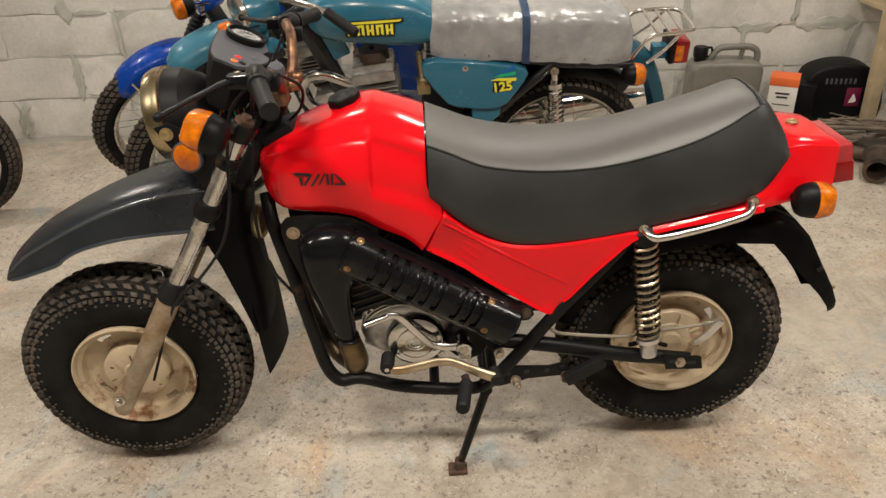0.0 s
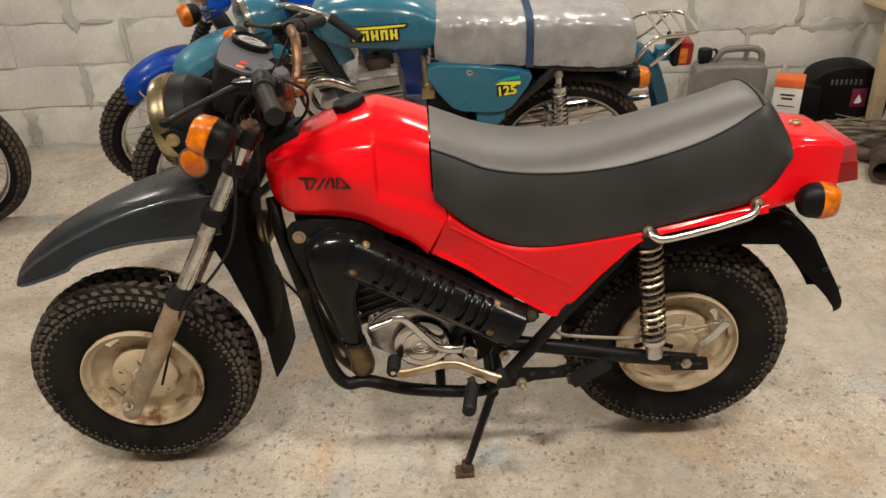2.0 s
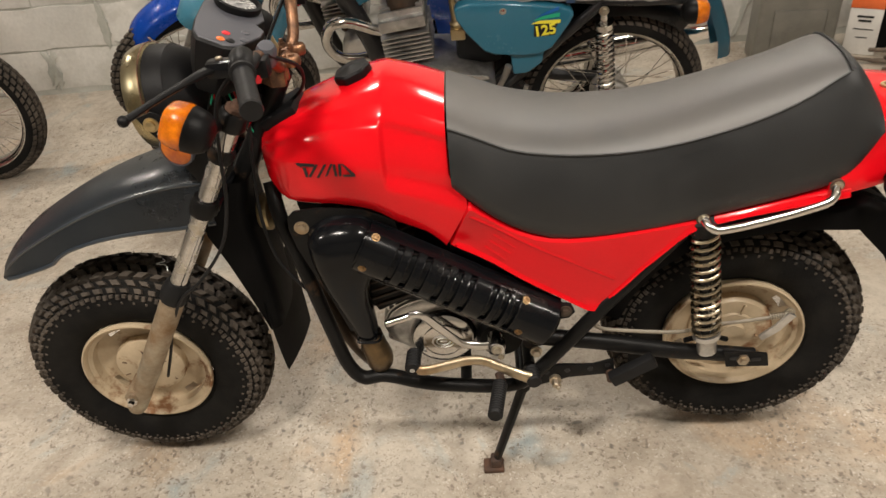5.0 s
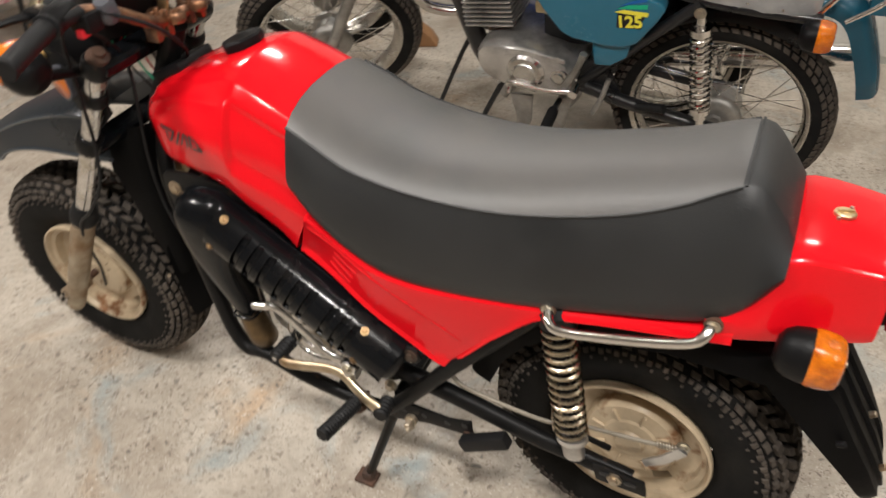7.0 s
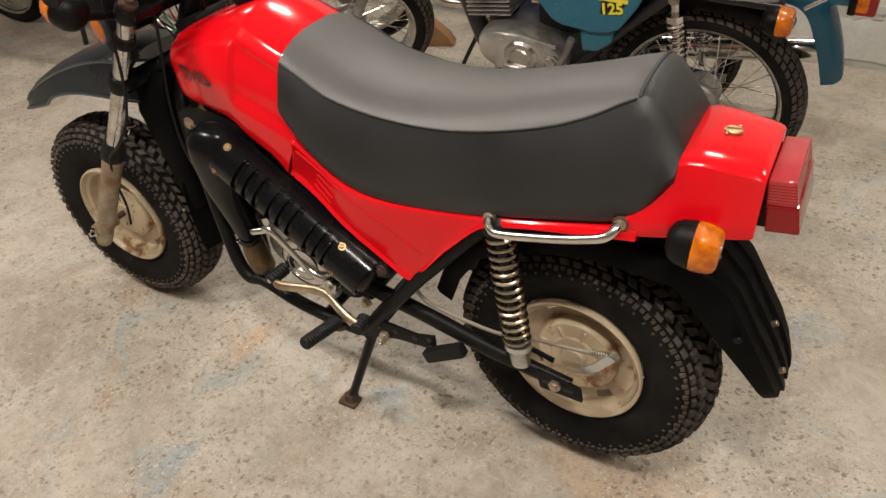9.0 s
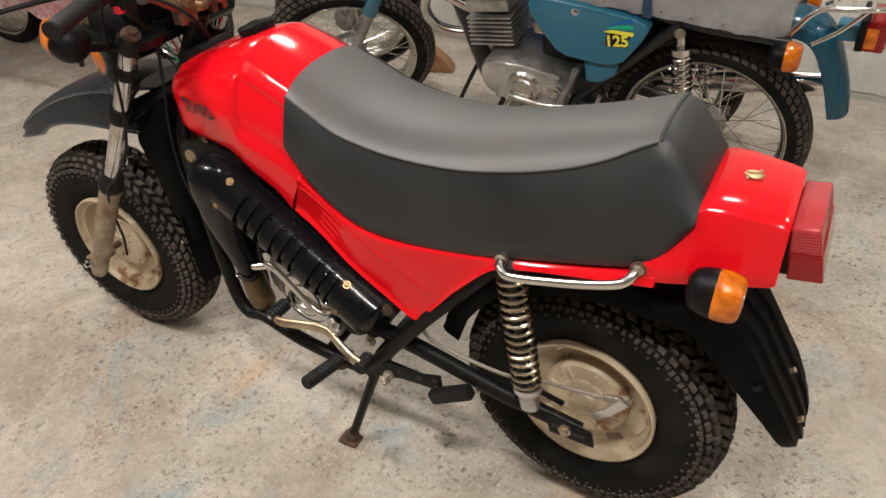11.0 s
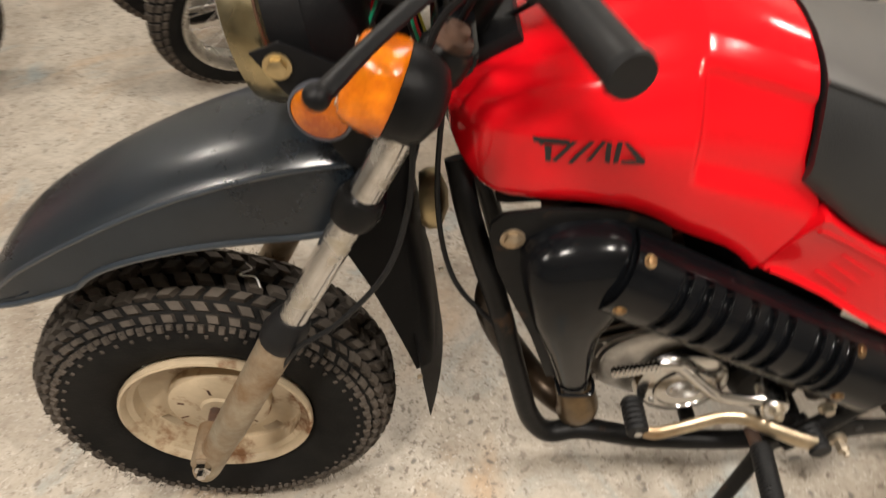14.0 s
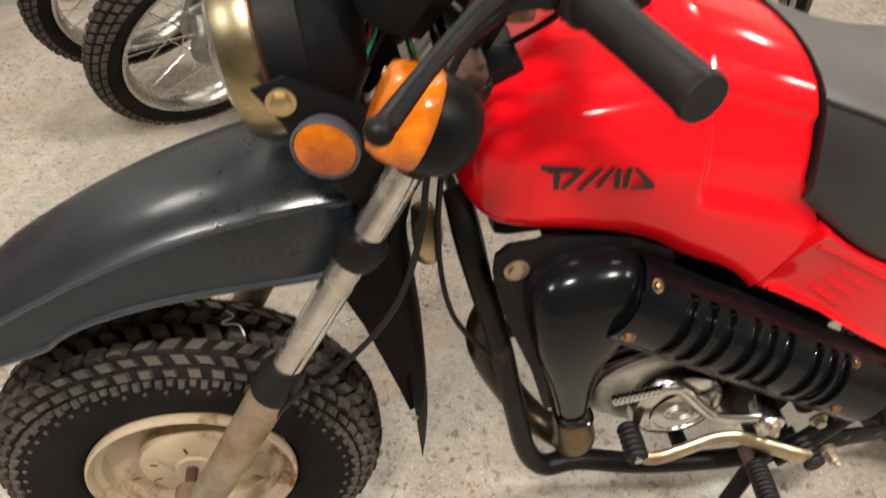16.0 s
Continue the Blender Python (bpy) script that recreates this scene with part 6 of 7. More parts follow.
def text_mesh(body, size, bold=0.0, extrude=0.0008):
    cu = bpy.data.curves.new("lettering", "FONT")
    cu.body, cu.size, cu.extrude, cu.align_x, cu.align_y = body, size, extrude, "CENTER", "CENTER"
    cu.resolution_u, cu.offset = 3, bold
    ob = bpy.data.objects.new("lettering", cu)
    scene.collection.objects.link(ob)
    me = bpy.data.meshes.new_from_object(ob.evaluated_get(bpy.context.evaluated_depsgraph_get()))
    bpy.data.objects.remove(ob)
    bpy.data.curves.remove(cu)
    return me


def spoked_wheel(parent, cx, cz, name, R=0.330, knob=0.005, seed=1, drum_left=True, rim_mat=None, blocks=True, slim=0.0):
    rnd = random.Random(seed)
    bm = bm_new()
    rc, mi = R - 0.046, 0.044
    prof = [(rc + mi * math.cos(radians(a)), 0.045 * math.sin(radians(a))) for a in range(-145, 146, 10)]
    lathe(bm, prof, 72, "y", (cx, 0, cz))
    w = part(name, bm, M_RUBBER, parent, "narrow black tyre on a spoked wheel")
    if blocks:
        verts, faces = [], []
        n = 64
        for k in range(n):
            for a0, off, da in ((-66, 0.5, 9), (-42, 0.0, 10), (-14, 0.5, 10), (14, 0.0, 10), (42, 0.5, 10), (66, 0.0, 9)):
                th = 2 * math.pi * (k + off) / n
                b = len(verts)
                for lift, s in ((0, 1.0), (knob, 0.82)):
                    for i, j in ((-1, -1), (1, -1), (1, 1), (-1, 1)):
                        a = radians(a0 + j * da * s)
                        r = rc + (mi + lift) * math.cos(a)
                        t = th + i * 0.036 * s + j * 0.012
                        verts.append((cx + r * math.cos(t), (0.044 + lift) * math.sin(a), cz + r * math.sin(t)))
                faces.extend([(b + 4, b + 5, b + 6, b + 7), (b, b + 1, b + 5, b + 4), (b + 1, b + 2, b + 6, b + 5), (b + 2, b + 3, b + 7, b + 6), (b + 3, b, b + 4, b + 7)])
        me = bpy.data.meshes.new("tread")
        me.from_pydata(verts, [], faces)
        tagged(part("tread", me, M_TREAD, w), kind="stuff")
    bm = bm_new()
    rr = rc - 0.026 - slim
    lathe(bm, [(rr + 0.008, -0.036), (rr + 0.012, -0.040), (rr + 0.004, -0.041), (rr - 0.004, -0.034), (rr - 0.014, -0.016), (rr - 0.018, 0), (rr - 0.014, 0.016), (rr - 0.004, 0.034), (rr + 0.004, 0.041), (rr + 0.012, 0.040), (rr + 0.008, 0.036)], 72, "y", (cx, 0, cz))
    part("rim", bm, rim_mat or M_STEELRIM, w, "aged chromed rim")
    bm = bm_new()
    lathe(bm, [(0, -0.072), (0.022, -0.072), (0.026, -0.062), (0.062, -0.058), (0.074, -0.050), (0.078, -0.040), (0.076, -0.030), (0.060, -0.026), (0.052, 0.0), (0.052, 0.03), (0.066, 0.036), (0.066, 0.046), (0.03, 0.05), (0, 0.05)], 36, "y", (cx, 0, cz))
    part("hub", bm, M_HUB, w, "dull alloy drum hub")
    ro = rr - 0.014
    for side, y0, rh in ((-1, -0.034, 0.072), (1, 0.038, 0.064)):
        for sense in (-1, 1):
            a = 0.62 * sense
            bm = bm_new()
            tube(bm, [(rh * math.cos(a), y0, rh * math.sin(a)), (ro, side * 0.004, 0)], 0.0017, 5, smooth=False)
            finish(bm)
            me = bpy.data.meshes.new("spoke")
            bm.to_mesh(me)
            bm.free()
            me.materials.append(M_CHROME)
            for k in range(9):
                ang = 2 * math.pi * (k / 9 + (0.25 if side > 0 else 0) / 9 + (0.5 if sense > 0 else 0) / 9)
                o = part("spoke", me, M_CHROME, w)
                o.matrix_basis = Matrix.Translation((cx, 0, cz)) @ Matrix.Rotation(ang, 4, "Y")
    return w


def bent_guard(path, width, crown, thick=0.003, skirt=0.03):
    """A mudguard along a path of (x, z), outward on the left of the path's direction."""
    pts = curve_pts(path, 5)
    rings = []
    for i, (x, z) in enumerate(pts):
        x0, z0 = pts[max(i - 1, 0)]
        x1, z1 = pts[min(i + 1, len(pts) - 1)]
        t = Vector((x1 - x0, z1 - z0)).normalized()
        n = Vector((-t.y, t.x))
        end = min(i, len(pts) - 1 - i)
        w = width * (0.72 + 0.28 * min(1, end / 4))
        rings.append([Vector((x + n.x * d, w * a, z + n.y * d)) for a, d in ((-1.0, -skirt - crown), (-0.98, -crown), (-0.8, -crown * 0.45), (-0.45, -crown * 0.1), (0, 0), (0.45, -crown * 0.1), (0.8, -crown * 0.45), (0.98, -crown), (1.0, -skirt - crown))])
    bm = bm_new()
    loft(bm, rings, caps=False, closed=False)
    bmesh.ops.solidify(bm, geom=bm.faces, thickness=thick)
    return bm


def roadster(label, m, paint, guard_paint, high_guard, wrapped):
    b = thing("motorcycle", label, "motorcycle", m, "spoked motorcycles by the wall")
    FC, RC, WH, FH = -0.866, 0.52, 0.330, 0.402
    spoked_wheel(b, FC, FH, "front_wheel", R=0.336, seed=2, slim=0.014)
    spoked_wheel(b, RC, WH, "rear_wheel", seed=5)
    # fork
    ft = Vector((-0.565, 0, 0.905))
    fo = Vector((FC - 0.012, 0, FH))
    d = ft - fo
    for sgn in (-1, 1):
        o = Vector((0, sgn * 0.088, 0))
        leg = part("fork_slider", rod(bm_new(), fo + o - d * 0.05, fo + d * 0.50 + o, 0.02, 16, [(0, 0.017), (0.1, 0.019), (0.95, 0.021), (1, 0.022)]), M_HUB, b, "grey fork slider")
        if high_guard:
            part("fork_cover", rod(bm_new(), fo + d * 0.50 + o, fo + d * 0.98 + o, 0.027, 16, [(0, 0.025), (0.02, 0.027), (1, 0.027)]), paint, leg, "painted fork cover")
        else:
            part("fork_gaiter", rod(bm_new(), fo + d * 0.50 + o, fo + d * 0.90 + o, 0.03, 16, [(k / 22, 0.026 + 0.005 * (k % 2)) for k in range(23)]), M_CABLE, leg, "ribbed black rubber gaiter")
        turn_signal(b, (-0.70, sgn * 0.15, 1.04), (-1, 0, 0), "black indicator with amber lens")
        part("signal_arm", rod(bm_new(), (-0.61, sgn * 0.07, 0.97), (-0.69, sgn * 0.14, 1.035), 0.008, 10), M_CHROME, b)
    bm = bm_new()
    box(bm, (0.07, 0.24, 0.03), (-0.585, 0, 0.86), 0.01)
    part("fork_yoke", bm, M_MBLACK, b)
    if high_guard:
        bm = bent_guard([(-0.935, 0.870), (-0.900, 0.905), (-0.84, 0.932), (-0.77, 0.948), (-0.70, 0.950), (-0.63, 0.935), (-0.57, 0.905)], -0.062, 0.022)
    else:
        bm = bent_guard([(-1.060, 0.650), (-1.032, 0.692), (-0.985, 0.732), (-0.905, 0.768), (-0.82, 0.782), (-0.74, 0.772), (-0.67, 0.735)], -0.064, 0.024)
        for sgn in (-1, 1):
            part("guard_stay", tube(bm_new(), [(FC, sgn * 0.07, FH), (FC - 0.12, sgn * 0.066, FH + 0.30)], 0.005, 8, smooth=False), M_CHROME, b)
    part("front_mudguard", bm, guard_paint, b, "painted front mudguard", 55)
    # headlamp
    hm = pose(-0.625, 0, 0.985, 0, -95, 0)
    bm = bm_new()
    lathe(bm, [(0, -0.11), (0.05, -0.10), (0.078, -0.06), (0.086, 0.0), (0.086, 0.02)], 32, "z")
    bmesh.ops.transform(bm, matrix=hm, verts=bm.verts)
    hl = part("headlamp", bm, paint, b, "painted headlamp shell")
    bm = bm_new()
    lathe(bm, [(0.086, 0.015), (0.092, 0.02), (0.092, 0.035), (0.085, 0.04), (0.08, 0.036)], 32, "z")
    bmesh.ops.transform(bm, matrix=hm, verts=bm.verts)
    part("rim", bm, M_CHROME, hl)
    bm = bm_new()
    lathe(bm, [(0.082, 0.034), (0.05, 0.052), (0, 0.06)], 28, "z")
    bmesh.ops.transform(bm, matrix=hm, verts=bm.verts)
    part("lens", bm, M_GLASS, hl)
    bm = bm_new()
    lathe(bm, [(0.08, 0.03), (0.05, 0.0), (0, -0.02)], 28, "z")
    bmesh.ops.transform(bm, matrix=hm, verts=bm.verts)
    part("mirror_bowl", bm, M_CHROME, hl)
    hb = part("handlebar", tube(bm_new(), [(-0.40, -0.36, 1.08), (-0.46, -0.24, 1.10), (-0.53, -0.12, 1.08), (-0.56, 0, 1.02), (-0.53, 0.12, 1.08), (-0.46, 0.24, 1.10), (-0.40, 0.36, 1.08)], 0.011, 10, 5), M_CHROME, b, "chromed handlebar")
    for sgn in (-1, 1):
        part("grip", rod(bm_new(), (-0.445, sgn * 0.26, 1.10), (-0.395, sgn * 0.37, 1.078), 0.017, 12), M_CABLE, hb)
    # the whole front end is turned to the left about the steering head
    head = Vector((-0.53, 0, 0.905))
    turn = Matrix.Translation(head) @ Matrix.Rotation(radians(34), 4, d) @ Matrix.Translation(-head)
    for ob in b.children:
        if not ob.name.startswith("rear_wheel"):
            ob.matrix_basis = turn @ ob.matrix_basis
    # tank
    bm = bm_new()
    ST = [(-0.42, 0.965, 0.05, 0.915), (-0.40, 0.992, 0.075, 0.880), (-0.35, 1.02, 0.108, 0.853), (-0.26, 1.035, 0.125, 0.838), (-0.14, 1.028, 0.130, 0.826), (-0.04, 1.005, 0.122, 0.822), (0.025, 0.965, 0.112, 0.826)]
    rings = []
    for k in range(25):
        x = -0.42 + 0.445 * k / 24
        zt, w, zb = interp(ST, x)
        ring = []
        for j in range(28):
            a = 2 * math.pi * j / 28
            c, s_ = math.cos(a), math.sin(a)
            ring.append(Vector((x, w * math.copysign(abs(c) ** 0.62, c), (zt + zb) / 2 + (zt - zb) / 2 * math.copysign(abs(s_) ** 0.72, s_))))
        rings.append(ring)
    loft(bm, rings)
    tk = part("fuel_tank", bm, paint, b, "painted fuel tank with a yellow badge", 50)
    # the maker's badge as plain bars: black ground, yellow upright bars under a wedge
    for sgn in (-1, 1):
        bm = bm_new()
        slab(bm, [(-0.272, 0.944), (-0.072, 0.950), (-0.076, 0.938), (-0.102, 0.932), (-0.106, 0.888), (-0.276, 0.890)], sgn * 0.1265, sgn * 0.1325)
        bd = part("badge_ground", bm, M_DECAL, tk)
        bm = bm_new()
        slab(bm, [(-0.268, 0.934), (-0.262, 0.942), (-0.078, 0.947), (-0.084, 0.940), (-0.150, 0.936)], sgn * 0.1330, sgn * 0.1338)
        for k in range(5):
            x = -0.268 + 0.033 * k
            slab(bm, [(x, 0.930), (x + 0.010, 0.931), (x + 0.010, 0.896), (x + 0.002, 0.894)], sgn * 0.1330, sgn * 0.1338)
            slab(bm, [(x + 0.017, 0.931), (x + 0.026, 0.932), (x + 0.026, 0.894), (x + 0.017, 0.897)], sgn * 0.1330, sgn * 0.1338)
            slab(bm, [(x + 0.004, 0.931), (x + 0.022, 0.931), (x + 0.022, 0.923), (x + 0.004, 0.922)] if k % 2 else [(x + 0.006, 0.914), (x + 0.022, 0.916), (x + 0.022, 0.908), (x + 0.006, 0.906)], sgn * 0.1330, sgn * 0.1337)
        part("badge_bars", bm, M_YELLOW, bd)
    # seat
    bm = bm_new()
    SS = [(0.015, 0.955, 0.110, 0.800), (0.06, 0.962, 0.130, 0.795), (0.20, 0.955, 0.140, 0.785), (0.36, 0.948, 0.142, 0.775), (0.52, 0.948, 0.142, 0.760), (0.66, 0.938, 0.140, 0.745), (0.715, 0.915, 0.132, 0.742), (0.73, 0.88, 0.120, 0.742)]
    rings = []
    for k in range(80):
        x = 0.015 + 0.715 * k / 79
        zt, w, zb = interp(SS, x)
        half = [(0, zt), (w * 0.3, zt - 0.001), (w * 0.55, zt - 0.004), (w * 0.72, zt - 0.010), (w * 0.85, zt - 0.018), (w * 0.93, zt - 0.032), (w * 0.97, zt - 0.045), (w * 0.99, zt - 0.060), (w, zt - 0.075), (w * 1.005, zt - 0.09), (w * 1.01, (zt + zb) / 2 - 0.02), (w * 1.005, zb + 0.04), (w, zb + 0.015), (w - 0.004, zb), (0, zb)]
        if wrapped:
            # loose film: creases that run down and along the sides
            half = [(a + 0.006 * noise.noise((x * 22 + a * 9, z * 16, 3)) + 0.004 * abs(noise.noise((x * 45 - z * 30, z * 12, 7))), z + 0.005 * noise.noise((x * 30, a * 26, 5))) if 0 < a else (a, z) for a, z in half]
        left = [Vector((x, -a, z)) for a, z in half]
        rings.append(left + [Vector((p.x, -p.y, p.z)) for p in left[-2:0:-1]])
    loft(bm, rings)
    st = part("seat", bm, M_FILM if wrapped else M_SEAT, b, "grey seat still wrapped in crinkled clear film" if wrapped else "dark vinyl seat", 28 if wrapped else 45)
    bm = bm_new()
    rings = []
    for x in (0.335, 0.362):
        zt, w, zb = interp(SS, x)
        rings.append([Vector((x, a * (w + 0.004), z)) for a, z in ((-1.0, zb - 0.004), (-1.01, (zt + zb) / 2), (-1.0, zt - 0.07), (-0.97, zt - 0.042), (-0.85, zt - 0.013), (-0.5, zt + 0.002), (0, zt + 0.004), (0.5, zt + 0.002), (0.85, zt - 0.013), (0.97, zt - 0.042), (1.0, zt - 0.07), (1.01, (zt + zb) / 2), (1.0, zb - 0.004))])
    loft(bm, rings, caps=False, closed=False)
    bmesh.ops.solidify(bm, geom=bm.faces, thickness=0.002)
    part("seat_strap", bm, M_STRAP, st, "blue passenger strap")
    for k in range(8):
        x = 0.05 + 0.085 * k
        for sgn in (-1, 1):
            zt, w, zb = interp(SS, x)
            bolt(st, (x, sgn * (w + 0.002), zb + 0.022), 0.004, 0.002, (0, sgn, 0), M_CHROME, "stud", False)
    bm = bm_new()
    box(bm, (0.70, 0.24, 0.02), (0.36, 0, 0.765), 0.006, m=Matrix.Rotation(radians(4.5), 4, "Y"))
    part("seat_pan", bm, M_MBLACK, st)
    # frame
    bar_ = lambda pts, r, nm="frame_tube", mm=None, n=5, lab="", sm=True, fl=None: part(nm, tube(bm_new(), pts, r, 12, n, sm, flat=fl), mm or M_MBLACK, b, lab)
    bar_([(-0.47, 0, 0.93), (-0.425, 0, 0.87), (-0.375, 0, 0.76), (-0.325, 0, 0.63), (-0.285, 0, 0.50), (-0.250, 0, 0.405), (-0.19, 0, 0.345), (-0.10, 0, 0.332), (0.02, 0, 0.345)], 0.028, lab="black down tube", fl=(1.0, 1.25))
    bar_([(-0.50, 0, 0.90), (-0.40, 0, 0.96)], 0.03, sm=False)
    for sgn in (-1, 1):
        s = lambda p: (p[0], sgn * p[1], p[2])
        bar_([s((0.0, 0.075, 0.79)), s((0.30, 0.105, 0.775)), s((0.50, 0.125, 0.755)), s((0.74, 0.125, 0.742))], 0.015, "seat_rail")
        bar_([s((0.10, 0.07, 0.40)), s((0.20, 0.085, 0.50)), s((0.33, 0.115, 0.64)), s((0.45, 0.125, 0.755))], 0.017)
        bar_([s((0.02, 0.06, 0.375)), s((0.10, 0.07, 0.40)), s((0.20, 0.09, 0.395))], 0.016)
        bar_([s((0.13, 0.09, 0.405)), s((0.30, 0.10, 0.37)), s((0.52, 0.105, 0.335)), s((0.57, 0.105, 0.33))], 0.021, "swing_arm", lab="black swing arm")
        bm = bm_new()
        box(bm, (0.07, 0.008, 0.034), s((0.545, 0.118, 0.333)), 0.003)
        part("chain_adjuster", bm, M_HUB, b)
        bolt(b, s((RC, 0.122, WH)), 0.014, 0.014, (0, sgn, 0))
        # shock
        top, bot = Vector(s((0.452, 0.150, 0.745))), Vector(s((0.492, 0.140, 0.360)))
        dd = bot - top
        sh = part("shock_absorber", rod(bm_new(), top, top + dd, 0.013, 12), M_CHROME, b, "chromed coil shock absorber")
        part("spring", coil(bm_new(), top + dd * 0.16, top + dd * 0.80, 0.026, 0.0045, 13), M_CHROME, sh)
        part("spring_cap", rod(bm_new(), top + dd * 0.12, top + dd * 0.17, 0.03, 16), M_CHROME, sh)
        part("shock_foot", rod(bm_new(), top + dd * 0.80, top + dd * 0.90, 0.03, 16, [(0, 0.03), (0.4, 0.03), (0.5, 0.02), (1, 0.02)]), M_CHROME, sh)
        bolt(sh, top + Vector((0, sgn * 0.012, 0)), 0.016, 0.010, (0, sgn, 0))
        turn_signal(b, s((0.705, 0.165, 0.722)), (1, 0, 0), "black indicator with amber lens")
        part("signal_arm", rod(bm_new(), s((0.715, 0.09, 0.735)), s((0.715, 0.16, 0.725)), 0.008, 10), M_CHROME, b)
        # panel
        pan = [(-0.020, 0.778), (-0.005, 0.792), (0.03, 0.800), (0.16, 0.790), (0.315, 0.766), (0.350, 0.752), (0.362, 0.735), (0.345, 0.700), (0.292, 0.622), (0.255, 0.603), (0.20, 0.600), (0.105, 0.612), (0.070, 0.628), (0.020, 0.690), (-0.015, 0.745)]
        bm = bm_new()
        slab(bm, pan, sgn * 0.105, sgn * 0.155, 0.010, 3)
        pa = part("side_panel", bm, paint, b, "painted side cover with a 125 badge", 40)
        bolt(pa, s((0.135, 0.154, 0.766)), 0.011, 0.006, (0, sgn, 0), M_CHROME, "panel_screw")
        me = text_mesh("125", 0.049, 0.0015)
        mx = Matrix.Translation(s((0.268, 0.1575, 0.690))) @ Matrix.Rotation(radians(90), 4, "X") @ Matrix.Rotation(radians(6), 4, "Z")
        if sgn > 0:
            mx = Matrix.Translation(s((0.268, 0.1575, 0.690))) @ Matrix.Rotation(radians(180), 4, "Z") @ Matrix.Rotation(radians(90), 4, "X")
        me.transform(mx)
        part("badge_number", me, M_YELLOW, pa, "yellow number 125")
        bm = bm_new()
        slab(bm, [(0.234, 0.713), (0.306, 0.718), (0.308, 0.704), (0.302, 0.698), (0.301, 0.672), (0.232, 0.670)], sgn * 0.1535, sgn * 0.1562)
        part("badge_ground", bm, M_DECAL, pa)
        for k, (mm, z0) in enumerate(((M_YELLOW, 0.716), (M_GREEN, 0.727), (M_SKY, 0.737))):
            bm = bm_new()
            slab(bm, [(0.226 + 0.008 * k, z0), (0.316 - 0.002 * k, z0 - 0.004 + 0.012 * k), (0.318 - 0.003 * k, z0 + 0.008 + 0.012 * k), (0.250 + 0.012 * k, z0 + 0.009 + 0.004 * k)], sgn * 0.1545, sgn * (0.1572 - 0.0003 * k))
            part("badge_flag", bm, mm, pa)
        bm = bm_new()
        slab(bm, [(0.155, 0.612), (0.272, 0.612), (0.262, 0.560), (0.215, 0.525), (0.165, 0.520)], sgn * 0.07, sgn * 0.135, 0.008)
        part("tool_box", bm, paint, b, "painted lower tool box")
        # rack
        rk = bar_([s((0.66, 0.118, 0.752)), s((0.72, 0.122, 0.756)), s((0.745, 0.122, 0.785)), s((0.775, 0.120, 0.825)), s((0.81, 0.115, 0.842)), s((0.90, 0.110, 0.848)), s((0.952, 0.085, 0.848)), s((0.957, 0.0, 0.848))], 0.0075, "rack_rail", M_CHROME, 5, "chromed luggage rack rail")
        bar_([s((0.79, 0.118, 0.740)), s((0.85, 0.112, 0.785)), s((0.90, 0.110, 0.842))], 0.006, "rack_stay", M_CHROME)
        # black plate that joins the lower frame to the swing arm's pivot
        bm = bm_new()
        slab(bm, [(0.075, 0.375), (0.10, 0.47), (0.15, 0.50), (0.20, 0.46), (0.235, 0.385), (0.19, 0.355)], sgn * 0.060, sgn * 0.075, 0.004)
        part("pivot_plate", bm, M_MBLACK, b, "black pivot plate")
        # footrest
        pg = part("footrest", rod(bm_new(), s((0.045, 0.06, 0.34)), s((0.045, 0.17, 0.345)), 0.010, 10), M_MBLACK, b)
        part("footrest_rubber", rod(bm_new(), s((0.045, 0.155, 0.345)), s((0.045, 0.265, 0.330)), 0.018, 14, [(0, 0.016)] + [(0.05 + 0.9 * k / 14, 0.0175 + 0.0012 * (k % 2)) for k in range(15)] + [(1, 0.016)]), M_CABLE, pg, "black rubber footrest")
        part("passenger_footrest", rod(bm_new(), s((0.30, 0.12, 0.385)), s((0.385, 0.15, 0.415)), 0.014, 12), M_CABLE, b, "folded rubber footrest")
        part("stand_leg", tube(bm_new(), [s((0.06, 0.085, 0.36)), s((0.03, 0.11, 0.22)), s((-0.05, 0.13, 0.10))], 0.013, 10, 4, flat=(1.0, 1.8)), M_HUB, b, "grey folded centre stand leg")
    for k in range(3):
        x = 0.82 + 0.045 * k
        bar_([(x, -0.112, 0.847), (x, 0.112, 0.847)], 0.0055, "rack_bar", M_CHROME, sm=False)
    # rear mudguard, lamp
    bm = bent_guard([(RC + 0.385 * math.cos(radians(a)), WH + 0.395 * math.sin(radians(a))) for a in range(130, 48, -10)], -0.075, 0.02)
    part("inner_mudguard", bm, M_MBLACK, b, "black rear mudguard", 55)
    bm = bent_guard([(0.66, 0.772), (0.74, 0.778), (0.80, 0.760), (0.845, 0.715), (0.880, 0.640), (0.908, 0.560), (0.925, 0.485)], -0.074, 0.022)
    part("rear_mudguard", bm, paint, b, "painted rear mudguard", 55)
    bm = bm_new()
    box(bm, (0.06, 0.05, 0.05), (0.868, 0, 0.735), 0.008)
    part("lamp_bracket", bm, paint, b)
    bm = bm_new()
    box(bm, (0.055, 0.125, 0.085), (0.935, 0, 0.748), 0.01)
    tl = part("tail_lamp", bm, M_REDLENS, b, "red and amber tail lamp")
    bm = bm_new()
    box(bm, (0.030, 0.128, 0.060), (0.926, 0, 0.746), 0.005)
    part("amber_window", bm, M_ORANGE, tl)
    bm = bm_new()
    box(bm, (0.022, 0.12, 0.09), (0.902, 0, 0.748), 0.006)
    part("lamp_base", bm, M_PLBLACK, tl)
    # engine
    bm = bm_new()
    rings = []
